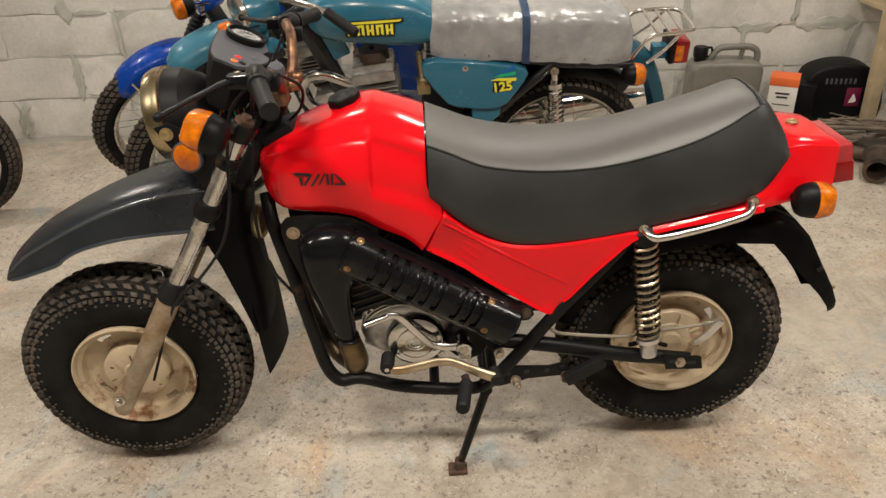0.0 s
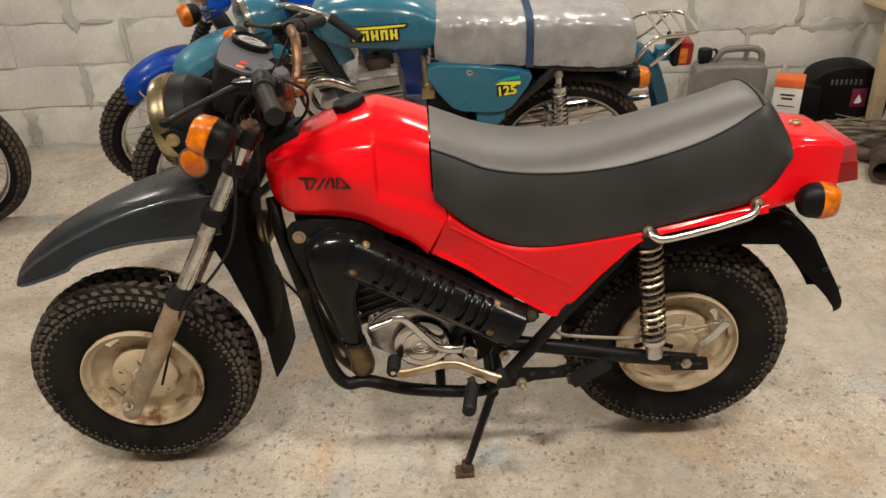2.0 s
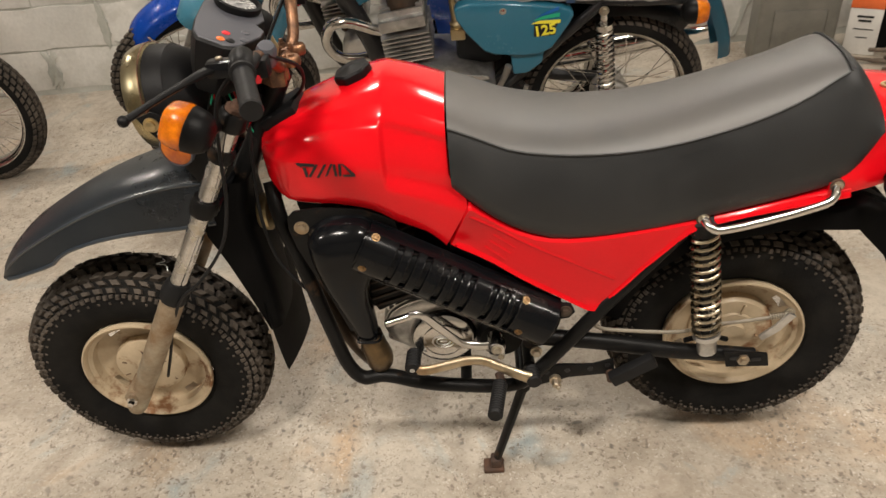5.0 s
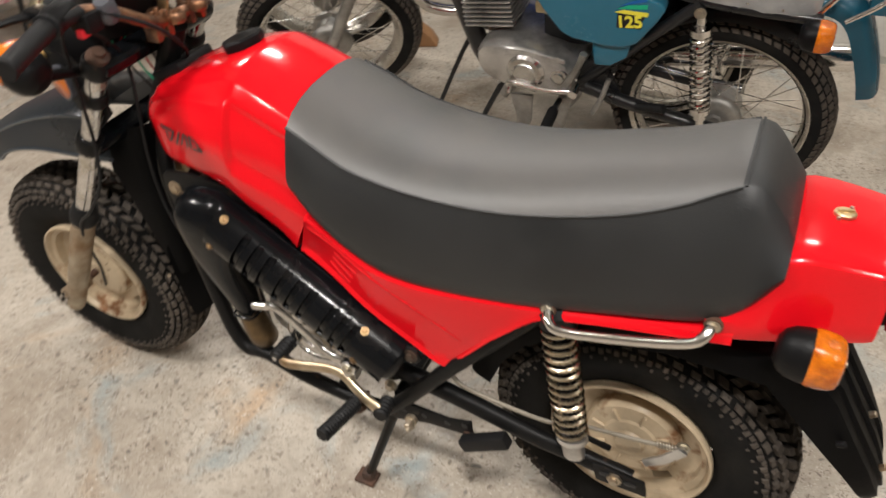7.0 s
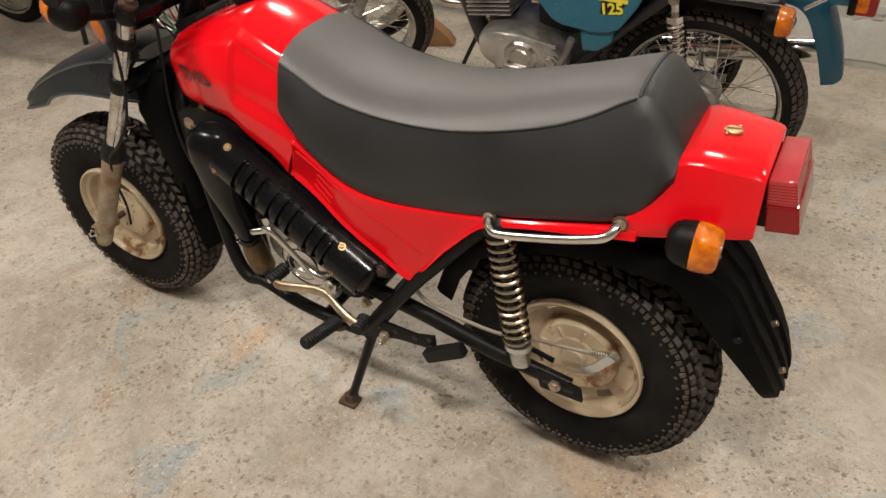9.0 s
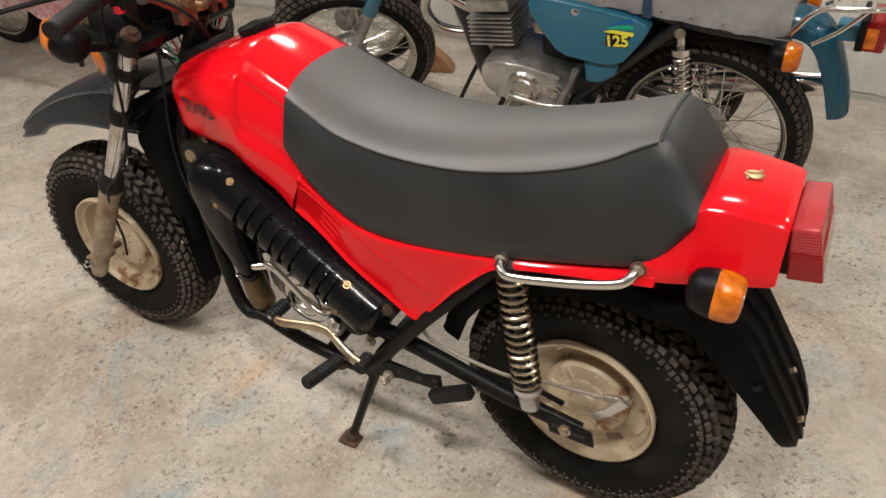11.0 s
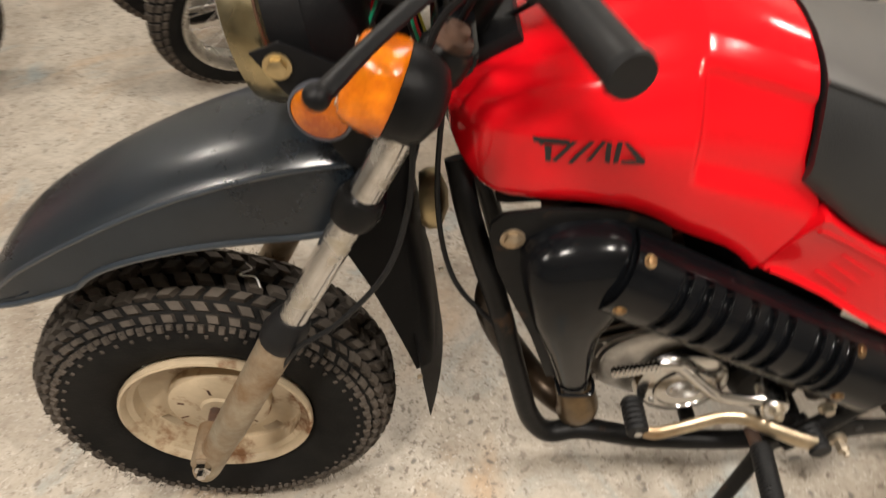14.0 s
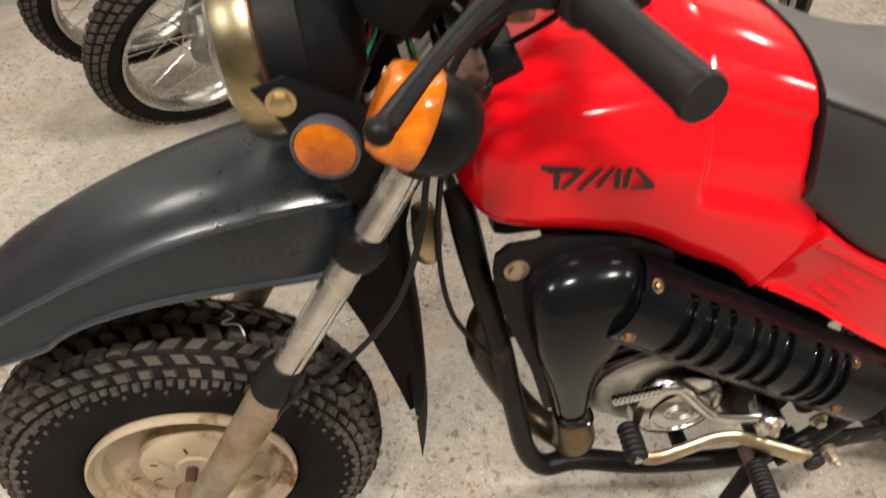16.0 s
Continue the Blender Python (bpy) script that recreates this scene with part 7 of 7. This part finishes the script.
    for y, k in ((0.13, 0.9), (0.12, 1.0), (-0.10, 1.0), (-0.132, 0.985), (-0.148, 0.93), (-0.154, 0.82)):
        ring = []
        for j in range(40):
            a = 2 * math.pi * j / 40
            c, s_ = math.cos(a), math.sin(a)
            ex, ez = 0.160 * math.copysign(abs(c) ** 0.75, c) * k, 0.078 * math.copysign(abs(s_) ** 0.75, s_) * k
            ring.append(Vector((-0.055 + ex, y, 0.475 - ex * 0.10 + ez)))
        rings.append(ring)
    loft(bm, rings)
    en = part("engine", bm, M_ALU, b, "cast aluminium crankcase", 40)
    for r, y0, nm, at in ((0.062, -0.172, "clutch_cover", (-0.045, 0, 0.472)), (0.030, -0.163, "primary_cover", (0.062, 0, 0.470))):
        bm = bm_new()
        lathe(bm, [(0, y0), (r * 0.55, y0), (r * 0.62, y0 + 0.005), (r * 0.85, y0 + 0.006), (r, y0 + 0.014), (r, y0 + 0.05)], 32, "y", at)
        part(nm, bm, M_POLISH, en, "polished round engine cover", 30)
    for k in range(3):
        part("cast_rib", tube(bm_new(), [(-0.16 + 0.01 * k, -0.150, 0.515 + 0.010 * k), (-0.06, -0.154, 0.535 + 0.006 * k), (0.08, -0.150, 0.522 + 0.004 * k)], 0.0035, 6), M_ALU, en)
    for p in ((-0.175, 0.46), (-0.14, 0.415), (0.09, 0.42), (0.115, 0.47), (0.06, 0.535), (-0.02, 0.405)):
        bolt(en, (p[0], -0.148, p[1]), 0.007, 0.006, (0, -1, 0), M_ALU, "case_screw", False)
    cyl = part("cylinder", rod(bm_new(), (-0.172, 0, 0.53), (-0.195, 0, 0.79), 0.055, 24), M_DARK, b)
    for k in range(7):
        bm = bm_new()
        box(bm, (0.165, 0.19, 0.0055), (0, 0, 0), 0.002)
        bmesh.ops.transform(bm, matrix=Matrix.Translation((-0.184 - 0.0012 * k, 0, 0.578 + 0.0155 * k)) @ Matrix.Rotation(radians(-7), 4, "Y"), verts=bm.verts)
        part("cooling_fin", bm, M_ALU, cyl)
    bm = bm_new()
    box(bm, (0.160, 0.185, 0.042), (0, 0, 0), 0.010)
    tilt = Matrix.Translation((-0.196, 0, 0.712)) @ Matrix.Rotation(radians(-7), 4, "Y")
    bmesh.ops.transform(bm, matrix=tilt, verts=bm.verts)
    part("cylinder_head", bm, M_ALU, cyl, "bright cast cylinder head")
    for k in range(5):
        bm = bm_new()
        box(bm, (0.15, 0.008, 0.020), (0, -0.06 + 0.03 * k, 0.030), 0.002)
        bmesh.ops.transform(bm, matrix=tilt, verts=bm.verts)
        part("head_fin", bm, M_ALU, cyl)
    part("spark_plug", rod(bm_new(), (-0.198, 0, 0.73), (-0.200, 0, 0.80), 0.010, 10), M_CABLE, cyl)
    part("carburettor", rod(bm_new(), (-0.01, -0.03, 0.625), (-0.02, -0.03, 0.775), 0.024, 14, [(0, 0.026), (0.35, 0.028), (0.4, 0.020), (0.85, 0.020), (1, 0.016)]), M_BRASS, en, "brass-coloured carburettor")
    bm = bm_new()
    box(bm, (0.05, 0.06, 0.04), (-0.015, -0.035, 0.645), 0.006)
    part("float_bowl", bm, M_BRASS, en)
    part("fuel_tap", rod(bm_new(), (0.0, -0.06, 0.77), (0.0, -0.06, 0.83), 0.014, 12, [(0, 0.016), (0.5, 0.016), (0.55, 0.008), (1, 0.008)]), M_ALU, b, "alloy fuel tap")
    part("fuel_hose", tube(bm_new(), [(0.0, -0.06, 0.78), (0.02, -0.065, 0.74), (0.01, -0.05, 0.69)], 0.005, 8), M_CABLE, b)
    # levers
    part("kick_lever", tube(bm_new(), [(0.080, -0.165, 0.440), (0.105, -0.172, 0.485), (0.132, -0.178, 0.540), (0.148, -0.18, 0.585)], [0.012, 0.010, 0.010, 0.012], 10), M_HUB, b, "grey kick-start lever")
    part("gear_lever", tube(bm_new(), [(0.112, -0.168, 0.438), (0.03, -0.178, 0.432), (-0.085, -0.180, 0.446), (-0.092, -0.182, 0.430), (-0.090, -0.195, 0.412)], 0.0085, 10, 4), M_CHROME, b, "bright gear lever")
    part("lever_boss", rod(bm_new(), (0.115, -0.14, 0.436), (0.115, -0.185, 0.436), 0.014, 12), M_CHROME, b)
    part("brake_lever", tube(bm_new(), [(0.21, -0.125, 0.47), (0.19, -0.13, 0.40), (0.165, -0.135, 0.34)], 0.008, 8), M_HUB, b)
    part("side_stand", tube(bm_new(), [(-0.14, -0.07, 0.40), (-0.22, -0.135, 0.24), (-0.305, -0.215, 0.036)], [0.010, 0.009, 0.009], 10), M_MBLACK, b, "black side stand")
    # exhaust on the far side, with the chromed header loop in front
    part("exhaust_header", tube(bm_new(), [(-0.235, -0.01, 0.640), (-0.30, -0.03, 0.672), (-0.375, -0.045, 0.712), (-0.440, -0.045, 0.705), (-0.468, -0.035, 0.640), (-0.445, -0.015, 0.575), (-0.385, 0.01, 0.545), (-0.30, 0.05, 0.535), (-0.20, 0.125, 0.52), (0.05, 0.15, 0.43), (0.25, 0.16, 0.39)], 0.019, 14, 5), M_CHROME, b, "chromed exhaust header")
    bm = bm_new()
    box(bm, (0.16, 0.13, 0.27), (0.055, 0.01, 0.655), 0.03)
    part("air_filter", bm, M_PLBLACK, b, "black air filter box")
    bm = bm_new()
    slab(bm, [(-0.12, 0.350), (-0.04, 0.355), (-0.05, 0.250), (-0.085, 0.165), (-0.115, 0.170), (-0.10, 0.26)], -0.118, -0.106, 0.003)
    part("stand_plate", bm, M_HUB, b, "grey pressed stand leg")
    part("silencer", rod(bm_new(), (0.22, 0.165, 0.385), (0.90, 0.165, 0.470), 0.04, 20, [(0, 0.02), (0.1, 0.036), (0.15, 0.042), (0.92, 0.042), (0.95, 0.036), (0.98, 0.036), (1, 0.034)]), M_CHROME, b, "chromed silencer")
    bm = bm_new()
    box(bm, (0.13, 0.02, 0.17), (-0.37, 0, 0.83), 0.006, m=Matrix.Rotation(radians(-22), 4, "Y"))
    part("steering_gusset", bm, paint if high_guard else M_MBLACK, b)
    return b


roadster("teal spoked motorcycle with wrapped grey seat, leaning on its stand", pose(0, 3.005, 0, 9, 0, -0.5), M_TEAL, M_LTEAL, True, True)
roadster("deep blue spoked motorcycle parked close behind the teal one", pose(-0.265, 3.40, 0, 8, 0, 0), M_BLUE, M_BLUE, False, False)

# ---- the covered machine further along: rear wheel, swing arm, stand and a pink cloth ----
cov = thing("motorcycle", "dark motorcycle under a pink cloth, its rear wheel bare", "motorcycle", pose(-2.13, 3.25, 0, 6, 0, 4), "spoked motorcycles by the wall")
spoked_wheel(cov, 0, 0.335, "rear_wheel", 0.335, 0.009, 9, rim_mat=M_CHROME)
for sgn in (-1, 1):
    s = lambda p: (p[0], sgn * p[1], p[2])
    part("swing_arm", tube(bm_new(), [s((0.03, 0.11, 0.335)), s((-0.08, 0.115, 0.33)), s((-0.22, 0.11, 0.365)), s((-0.45, 0.09, 0.44)), s((-0.62, 0.08, 0.47))], 0.017, 12, 5), M_MBLACK, cov, "black swing arm")
    bolt(cov, s((0, 0.12, 0.335)), 0.015, 0.014, (0, sgn, 0))
    part("frame_tube", tube(bm_new(), [s((-1.3, 0.05, 0.80)), s((-0.8, 0.10, 0.72)), s((-0.4, 0.12, 0.70)), s((-0.05, 0.12, 0.74))], 0.016, 10), M_MBLACK, cov)
    part("shock_absorber", coil(bm_new(), s((-0.12, 0.14, 0.68)), s((-0.04, 0.135, 0.37)), 0.026, 0.005, 11), M_CHROME, cov)
    part("stand_leg", tube(bm_new(), [s((-0.55, 0.12, 0.42)), s((-0.60, 0.15, 0.20)), s((-0.63, 0.17, 0.008))], 0.014, 10), M_MBLACK, cov, "black stand leg")
bm = bm_new()
box(bm, (0.45, 0.26, 0.30), (-0.85, 0, 0.42), 0.05)
part("engine", bm, M_DARK, cov, "dark engine block")
spoked_wheel(cov, -1.30, 0.335, "front_wheel", 0.335, 0.009, 11, blocks=False)
bm = bm_new()
nx, ny = 40, 22
grid = []
for i in range(nx):
    row = []
    for j in range(ny):
        x = -1.45 + 1.28 * i / (nx - 1)
        u = -1 + 2 * j / (ny - 1)
        top = 0.93 + 0.06 * math.sin(x * 4)
        au = abs(u)
        y = 0.62 * u if au < 0.35 else math.copysign(0.217 + (au - 0.35) * 0.16, u)
        z = top - 0.02 * (au / 0.35) ** 2 if au < 0.35 else top - 0.02 - (au - 0.35) * (0.82 - 0.22 * max(0, (x + 0.75) / 0.6))
        y += 0.03 * math.sin(x * 21 + 3 * u) * max(0, au - 0.3)
        z += 0.022 * math.sin(x * 13 + u * 2) * max(0, au - 0.3)
        row.append(bm.verts.new((x, y, z)))
    grid.append(row)
for i in range(nx - 1):
    for j in range(ny - 1):
        bm.faces.new((grid[i][j], grid[i + 1][j], grid[i + 1][j + 1], grid[i][j + 1]))
bmesh.ops.solidify(bm, geom=bm.faces, thickness=0.003)
bmesh.ops.transform(bm, matrix=pose(-2.13, 3.25, 0, 6, 0, 4), verts=bm.verts)
one("dust_cloth", bm, M_PINK, "pink flowered cloth draped over a motorcycle", "cloth", angle=80)

# ---- things along the back wall ----
def jerrycan():
    j = thing("jerrycan", "grey-green plastic jerrycan with a black cap", "canister", pose(1.530, 3.86, 0, 0, 0, -6))
    W, H, D = 0.180, 0.46, 0.085
    bm = bm_new()
    prof = [(-W, 0.03), (-W + 0.03, 0.0), (W - 0.03, 0.0), (W, 0.03), (W, H - 0.11), (W - 0.014, H - 0.075), (0.0, H - 0.068), (-0.055, H - 0.072), (-0.090, H - 0.070), (-W + 0.04, H - 0.072), (-W + 0.008, H - 0.10)]
    slab(bm, prof, -D, D, 0.024, 4)
    body = part("body", bm, M_JERRY, j, "grey-green moulded body", 50)
    part("handle", tube(bm_new(), [(-0.080, 0, H - 0.082), (-0.058, 0, H - 0.045), (-0.035, 0, H - 0.018), (0.0, 0, H - 0.010), (0.10, 0, H - 0.008), (W - 0.045, 0, H - 0.016), (W - 0.022, 0, H - 0.040), (W - 0.020, 0, H - 0.10)], 0.0165, 14, 5, flat=(1.0, 1.0)), M_JERRY, body, "moulded carrying handle")
    for x in (0.055,):
        part("handle_web", rod(bm_new(), (x + 0.03, 0, H - 0.012), (x + 0.022, 0, H - 0.08), 0.011, 12), M_JERRY, body)
    for sgn in (-1, 1):
        bm = bm_new()
        slab(bm, [(-0.11, 0.10), (0.12, 0.10), (0.12, 0.28), (-0.11, 0.28)], sgn * (D - 0.004), sgn * (D + 0.006), 0.008)
        part("side_boss", bm, M_JERRY, body)
    part("cap", rod(bm_new(), (-0.124, 0, H - 0.076), (-0.124, 0, H - 0.004), 0.036, 24, [(0, 0.030), (0.3, 0.030), (0.32, 0.036), (0.9, 0.036), (1, 0.031)]), M_PLBLACK, j, "black screw cap")
    part("cap_strap", tube(bm_new(), [(-0.095, 0.0, H - 0.012), (-0.072, 0.0, H - 0.012), (-0.068, 0, H - 0.04), (-0.088, 0, H - 0.066)], 0.006, 8), M_PLBLACK, j)


jerrycan()


def battery_box():
    b = thing("carton", "white and orange carton standing on the floor", "box", pose(1.905, 3.93, 0, 0, 0, -28))
    bm = bm_new()
    box(bm, (0.14, 0.12, 0.222), (0, 0, 0.112), 0.003)
    part("body", bm, M_CARD, b)
    bm = bm_new()
    box(bm, (0.143, 0.123, 0.046), (0, 0, 0.246), 0.003)
    part("lid", bm, M_ORCARD, b, "orange lid")
    for k, (w, z) in enumerate(((0.07, 0.185), (0.055, 0.165), (0.085, 0.125), (0.05, 0.085))):
        bm = bm_new()
        box(bm, (w, 0.0015, 0.010 if k < 2 else 0.005), (0.0, -0.0607, z))
        part("print_bar", bm, M_DECAL, b)
    bm = bm_new()
    box(bm, (0.09, 0.11, 0.22), (0.0, 0.0, 0.11), 0.004)
    one("battery", bm, M_PLBLACK, "black battery beside the carton", "battery", pose(2.032, 3.93, 0, 0, 0, -28))


battery_box()


def tool_case():
    c = thing("tool_case", "black moulded tool with a magenta print", "tool", pose(2.24, 4.00, 0.02, 0, 0, -8))
    bm = bm_new()
    prof = curve_pts([(-0.18, -0.02), (-0.20, 0.16), (-0.17, 0.25), (-0.04, 0.292), (0.10, 0.275), (0.18, 0.20), (0.21, 0.08), (0.20, -0.02)], 4)
    slab(bm, prof, -0.09, 0.09, 0.02, 3)
    bd = part("body", bm, M_PLBLACK, c)
    bm = bm_new()
    box(bm, (0.075, 0.004, 0.10), (0.05, -0.092, 0.12), 0.001)
    part("print_patch", bm, M_MAGENTA, bd, "magenta printed patch")
    bm = bm_new()
    slab(bm, [(0.03, 0.09), (0.05, 0.14), (0.07, 0.10), (0.055, 0.09)], -0.0955, -0.0925)
    part("print_shape", bm, M_WHITE, bd)
    for k in range(7):
        bm = bm_new()
        box(bm, (0.012, 0.006, 0.03), (-0.10 + 0.024 * k, -0.091, 0.205), 0.003)
        part("grille_rib", bm, M_GREYPL, bd)


tool_case()

# wooden post with a shelf bracket
bm = bm_new()
box(bm, (0.062, 0.05, 1.9), (0, 0, 0.95), 0.004)
one("wooden_post", bm, M_WOOD, "pale wooden post standing by the wall", "post", pose(2.335, 3.82, 0, 0, -2.0, 8))
bm = bm_new()
box(bm, (0.7, 0.28, 0.02), (0, 0, 0), 0.002)
one("shelf_board", bm, M_WOOD, "pale wooden shelf board fixed to the post", "shelf", pose(2.66, 3.99, 0.60))
bm = bm_new()
box(bm, (0.14, 0.12, 0.16), (0, 0, 0.08), 0.01)
one("tin", bm, mat("pale_green_tin", (0.28, 0.36, 0.24), 0.45, var=0.15, scale=12, bump=0.05), "pale green tin on the shelf", "tin", pose(2.44, 3.94, 0.611))


def junk():
    rnd = random.Random(21)
    bm = bm_new()
    for k in range(70):
        x, y = rnd.uniform(1.98, 2.75), rnd.uniform(3.42, 3.80)
        a = rnd.gauss(-0.25, 0.35)
        ln = rnd.uniform(0.15, 0.42)
        z = 0.012 + rnd.random() ** 1.6 * 0.13 * max(0.1, 1 - abs(y - 3.62) / 0.25)
        dx, dy = math.cos(a) * ln / 2, math.sin(a) * ln / 2
        r = rnd.uniform(0.004, 0.011)
        tube(bm, [(x - dx, y - dy, z + rnd.uniform(-0.008, 0.02)), (x + rnd.uniform(-0.02, 0.02), y, z + rnd.uniform(0, 0.015)), (x + dx, y + dy, z + rnd.uniform(-0.008, 0.02))], [r, r * 1.1, r * 0.7], 6, 3)
    one("scrap_heap", bm, M_BARK, "heap of grey-brown sticks, hoses and scrap on the floor", "scrap", kind="stuff")
    for i, (x, y, z, ln, r, rz, ry) in enumerate(((2.05, 3.22, 0.062, 0.20, 0.060, 62, 0), (2.22, 3.34, 0.05, 0.26, 0.048, 20, 0), (2.46, 3.28, 0.055, 0.30, 0.052, -15, 0), (2.02, 3.42, 0.04, 0.24, 0.038, -30, 0))):
        bm = bm_new()
        lathe(bm, [(r * 0.72, -ln / 2), (r, -ln / 2), (r, -ln / 2 + 0.02), (r * 0.9, -ln / 2 + 0.025), (r * 0.9, ln / 2 - 0.03), (r, ln / 2 - 0.025), (r, ln / 2), (r * 0.72, ln / 2), (r * 0.72, -ln / 2)], 22, "x")
        one("pipe_stub", bm, M_DARK, "short dark dirty pipe lying on the floor", "pipe", pose(x, y, z, 0, ry, rz), "pipe stubs")
    p = thing("metal_can", "shiny metal canister lying on its side", "canister", pose(2.52, 3.62, 0.13, 0, 0, 15))
    part("body", rod(bm_new(), (-0.10, 0, 0), (0.10, 0, 0), 0.06, 24, [(0, 0.052), (0.04, 0.06), (0.3, 0.06), (0.32, 0.063), (0.36, 0.06), (0.7, 0.06), (0.72, 0.063), (0.76, 0.06), (0.96, 0.06), (1, 0.052)]), M_POLISH, p)
    part("band", rod(bm_new(), (0.02, 0, 0), (0.045, 0, 0), 0.062, 24), M_MBLACK, p)
    for i in range(6):
        bm = bm_new()
        box(bm, (rnd.uniform(0.12, 0.25), rnd.uniform(0.05, 0.11), rnd.uniform(0.05, 0.09)), (0, 0, 0), 0.012)
        for v in bm.verts:
            v.co += Vector((rnd.uniform(-1, 1), rnd.uniform(-1, 1), rnd.uniform(-1, 1))) * 0.006
        one("scrap_part", bm, M_DARK, "greasy dark machine part lying on the floor", "machine part", pose(2.15 + 0.11 * i, 3.36 + 0.05 * (i % 3), 0.05, 0, 0, rnd.uniform(-60, 60)), "machine parts")


junk()
# an offcut of brown wood under the blue machine
bm = bm_new()
slab(bm, [(-0.10, 0), (0.09, 0.0), (0.06, 0.05), (-0.02, 0.12), (-0.09, 0.10)], -0.05, 0.05, 0.01)
one("wood_offcut", bm, M_BROWN, "brown wood offcut lying on the floor", "wood", pose(-0.93, 3.74, 0, 0, 0, 20))

# ---- blocks of the back wall, each with its own uneven face ----
def wall_blocks():
    rnd = random.Random(4)
    H, L, gap = 0.222, 0.60, 0.009
    shapes = []
    for s in range(8):
        bm = bm_new()
        nx, nz = 9, 5
        front = {}
        for i in range(nx):
            for j in range(nz):
                x, z = -L / 2 + gap / 2 + (L - gap) * i / (nx - 1), -H / 2 + gap / 2 + (H - gap) * j / (nz - 1)
                e = i in (0, nx - 1) or j in (0, nz - 1)
                q = noise.noise((x * 6 + 9 * s, z * 6, s)) * 0.004
                x += rnd.uniform(-0.006, 0.006) if e else 0
                z += rnd.uniform(-0.005, 0.005) if e else 0
                front[i, j] = bm.verts.new((x, (0.004 if e else -0.001) + q, z))
        for i in range(nx - 1):
            for j in range(nz - 1):
                bm.faces.new((front[i, j], front[i + 1, j], front[i + 1, j + 1], front[i, j + 1]))
        rim = [front[i, 0] for i in range(nx)] + [front[nx - 1, j] for j in range(1, nz)] + [front[i, nz - 1] for i in range(nx - 2, -1, -1)] + [front[0, j] for j in range(nz - 2, 0, -1)]
        back = [bm.verts.new((v.co.x, 0.045, v.co.z)) for v in rim]
        for k in range(len(rim)):
            q = (k + 1) % len(rim)
            bm.faces.new((rim[k], back[k], back[q], rim[q]))
        finish(bm, 40)
        me = bpy.data.meshes.new("wall_block")
        bm.to_mesh(me)
        bm.free()
        me.materials.append(M_BLOCK)
        shapes.append(me)
    rows = int((CEIL - 0.02) / H)
    for r in range(rows):
        z = 0.028 + H * (r + 0.5)
        x = X0 + 0.3 + (0.5 * L if r % 2 else 0) + rnd.uniform(-0.06, 0.06)
        while x < X1 - 0.2:
            o = part("wall_block", rnd.choice(shapes), M_BLOCK, wall_north)
            o.matrix_basis = pose(x, Y1 - 0.002 + rnd.uniform(-0.003, 0.003), z + rnd.uniform(-0.003, 0.003))
            x += L
            if z < 1.5 and -3.4 < x < 3.0:
                # mortar pressed out of the upright joint and dragged along the bed joint
                if rnd.random() < 0.8:
                    smear(rnd, x - L / 2, z + rnd.uniform(-0.02, 0.02), rnd.uniform(0.012, 0.030), H * 0.5, rnd.uniform(-0.03, 0.03))
                if rnd.random() < 0.5:
                    smear(rnd, x - L / 2 + rnd.uniform(-0.2, 0.2), z + H / 2 + rnd.uniform(-0.006, 0.006), rnd.uniform(0.08, 0.20), rnd.uniform(0.012, 0.032), 0.0)


def smear(rnd, x, z, a, b, lean_x):
    """A thin uneven lick of mortar, half-lengths a and b."""
    bm = bm_new()
    n, seed = 56, rnd.uniform(0, 50)
    rim, mid = [], []
    for k in range(n):
        u = 4 * k / n
        f = 2 * (u % 1) - 1
        c, s = ((1, f), (-f, 1), (-1, -f), (f, -1))[int(u)]
        r = (c ** 6 + s ** 6) ** (-1 / 6)
        c, s = c * r, s * r
        q = 1 + 0.55 * noise.noise((c * 2.3 + seed, s * 2.3, seed)) + 0.22 * noise.noise((c * 7, s * 7 + seed, 3))
        dx, dz = c * a * (0.8 + 0.2 * q), s * b * (0.75 + 0.3 * q)
        dx *= 1 + 0.9 * noise.noise((dz * 28, seed, 5)) * min(1.0, 0.05 / a + 0.2)
        dz *= 1 + 0.9 * noise.noise((dx * 22, seed, 9)) * min(1.0, 0.05 / b + 0.2)
        dx += lean_x * dz / 0.11 + 0.006 * noise.noise((dz * 40, seed, 1))
        rim.append(bm.verts.new((x + dx, Y1 + 0.0005, z + dz)))
        mid.append(bm.verts.new((x + dx * 0.88, Y1 - 0.0054 + 0.0010 * noise.noise((k * 0.7, seed, 2)), z + dz * 0.88)))
    for k in range(n):
        q = (k + 1) % n
        bm.faces.new((rim[k], rim[q], mid[q], mid[k]))
    bm.faces.new(mid)
    part("mortar_smear", bm, M_MORTAR, wall_north)


wall_blocks()
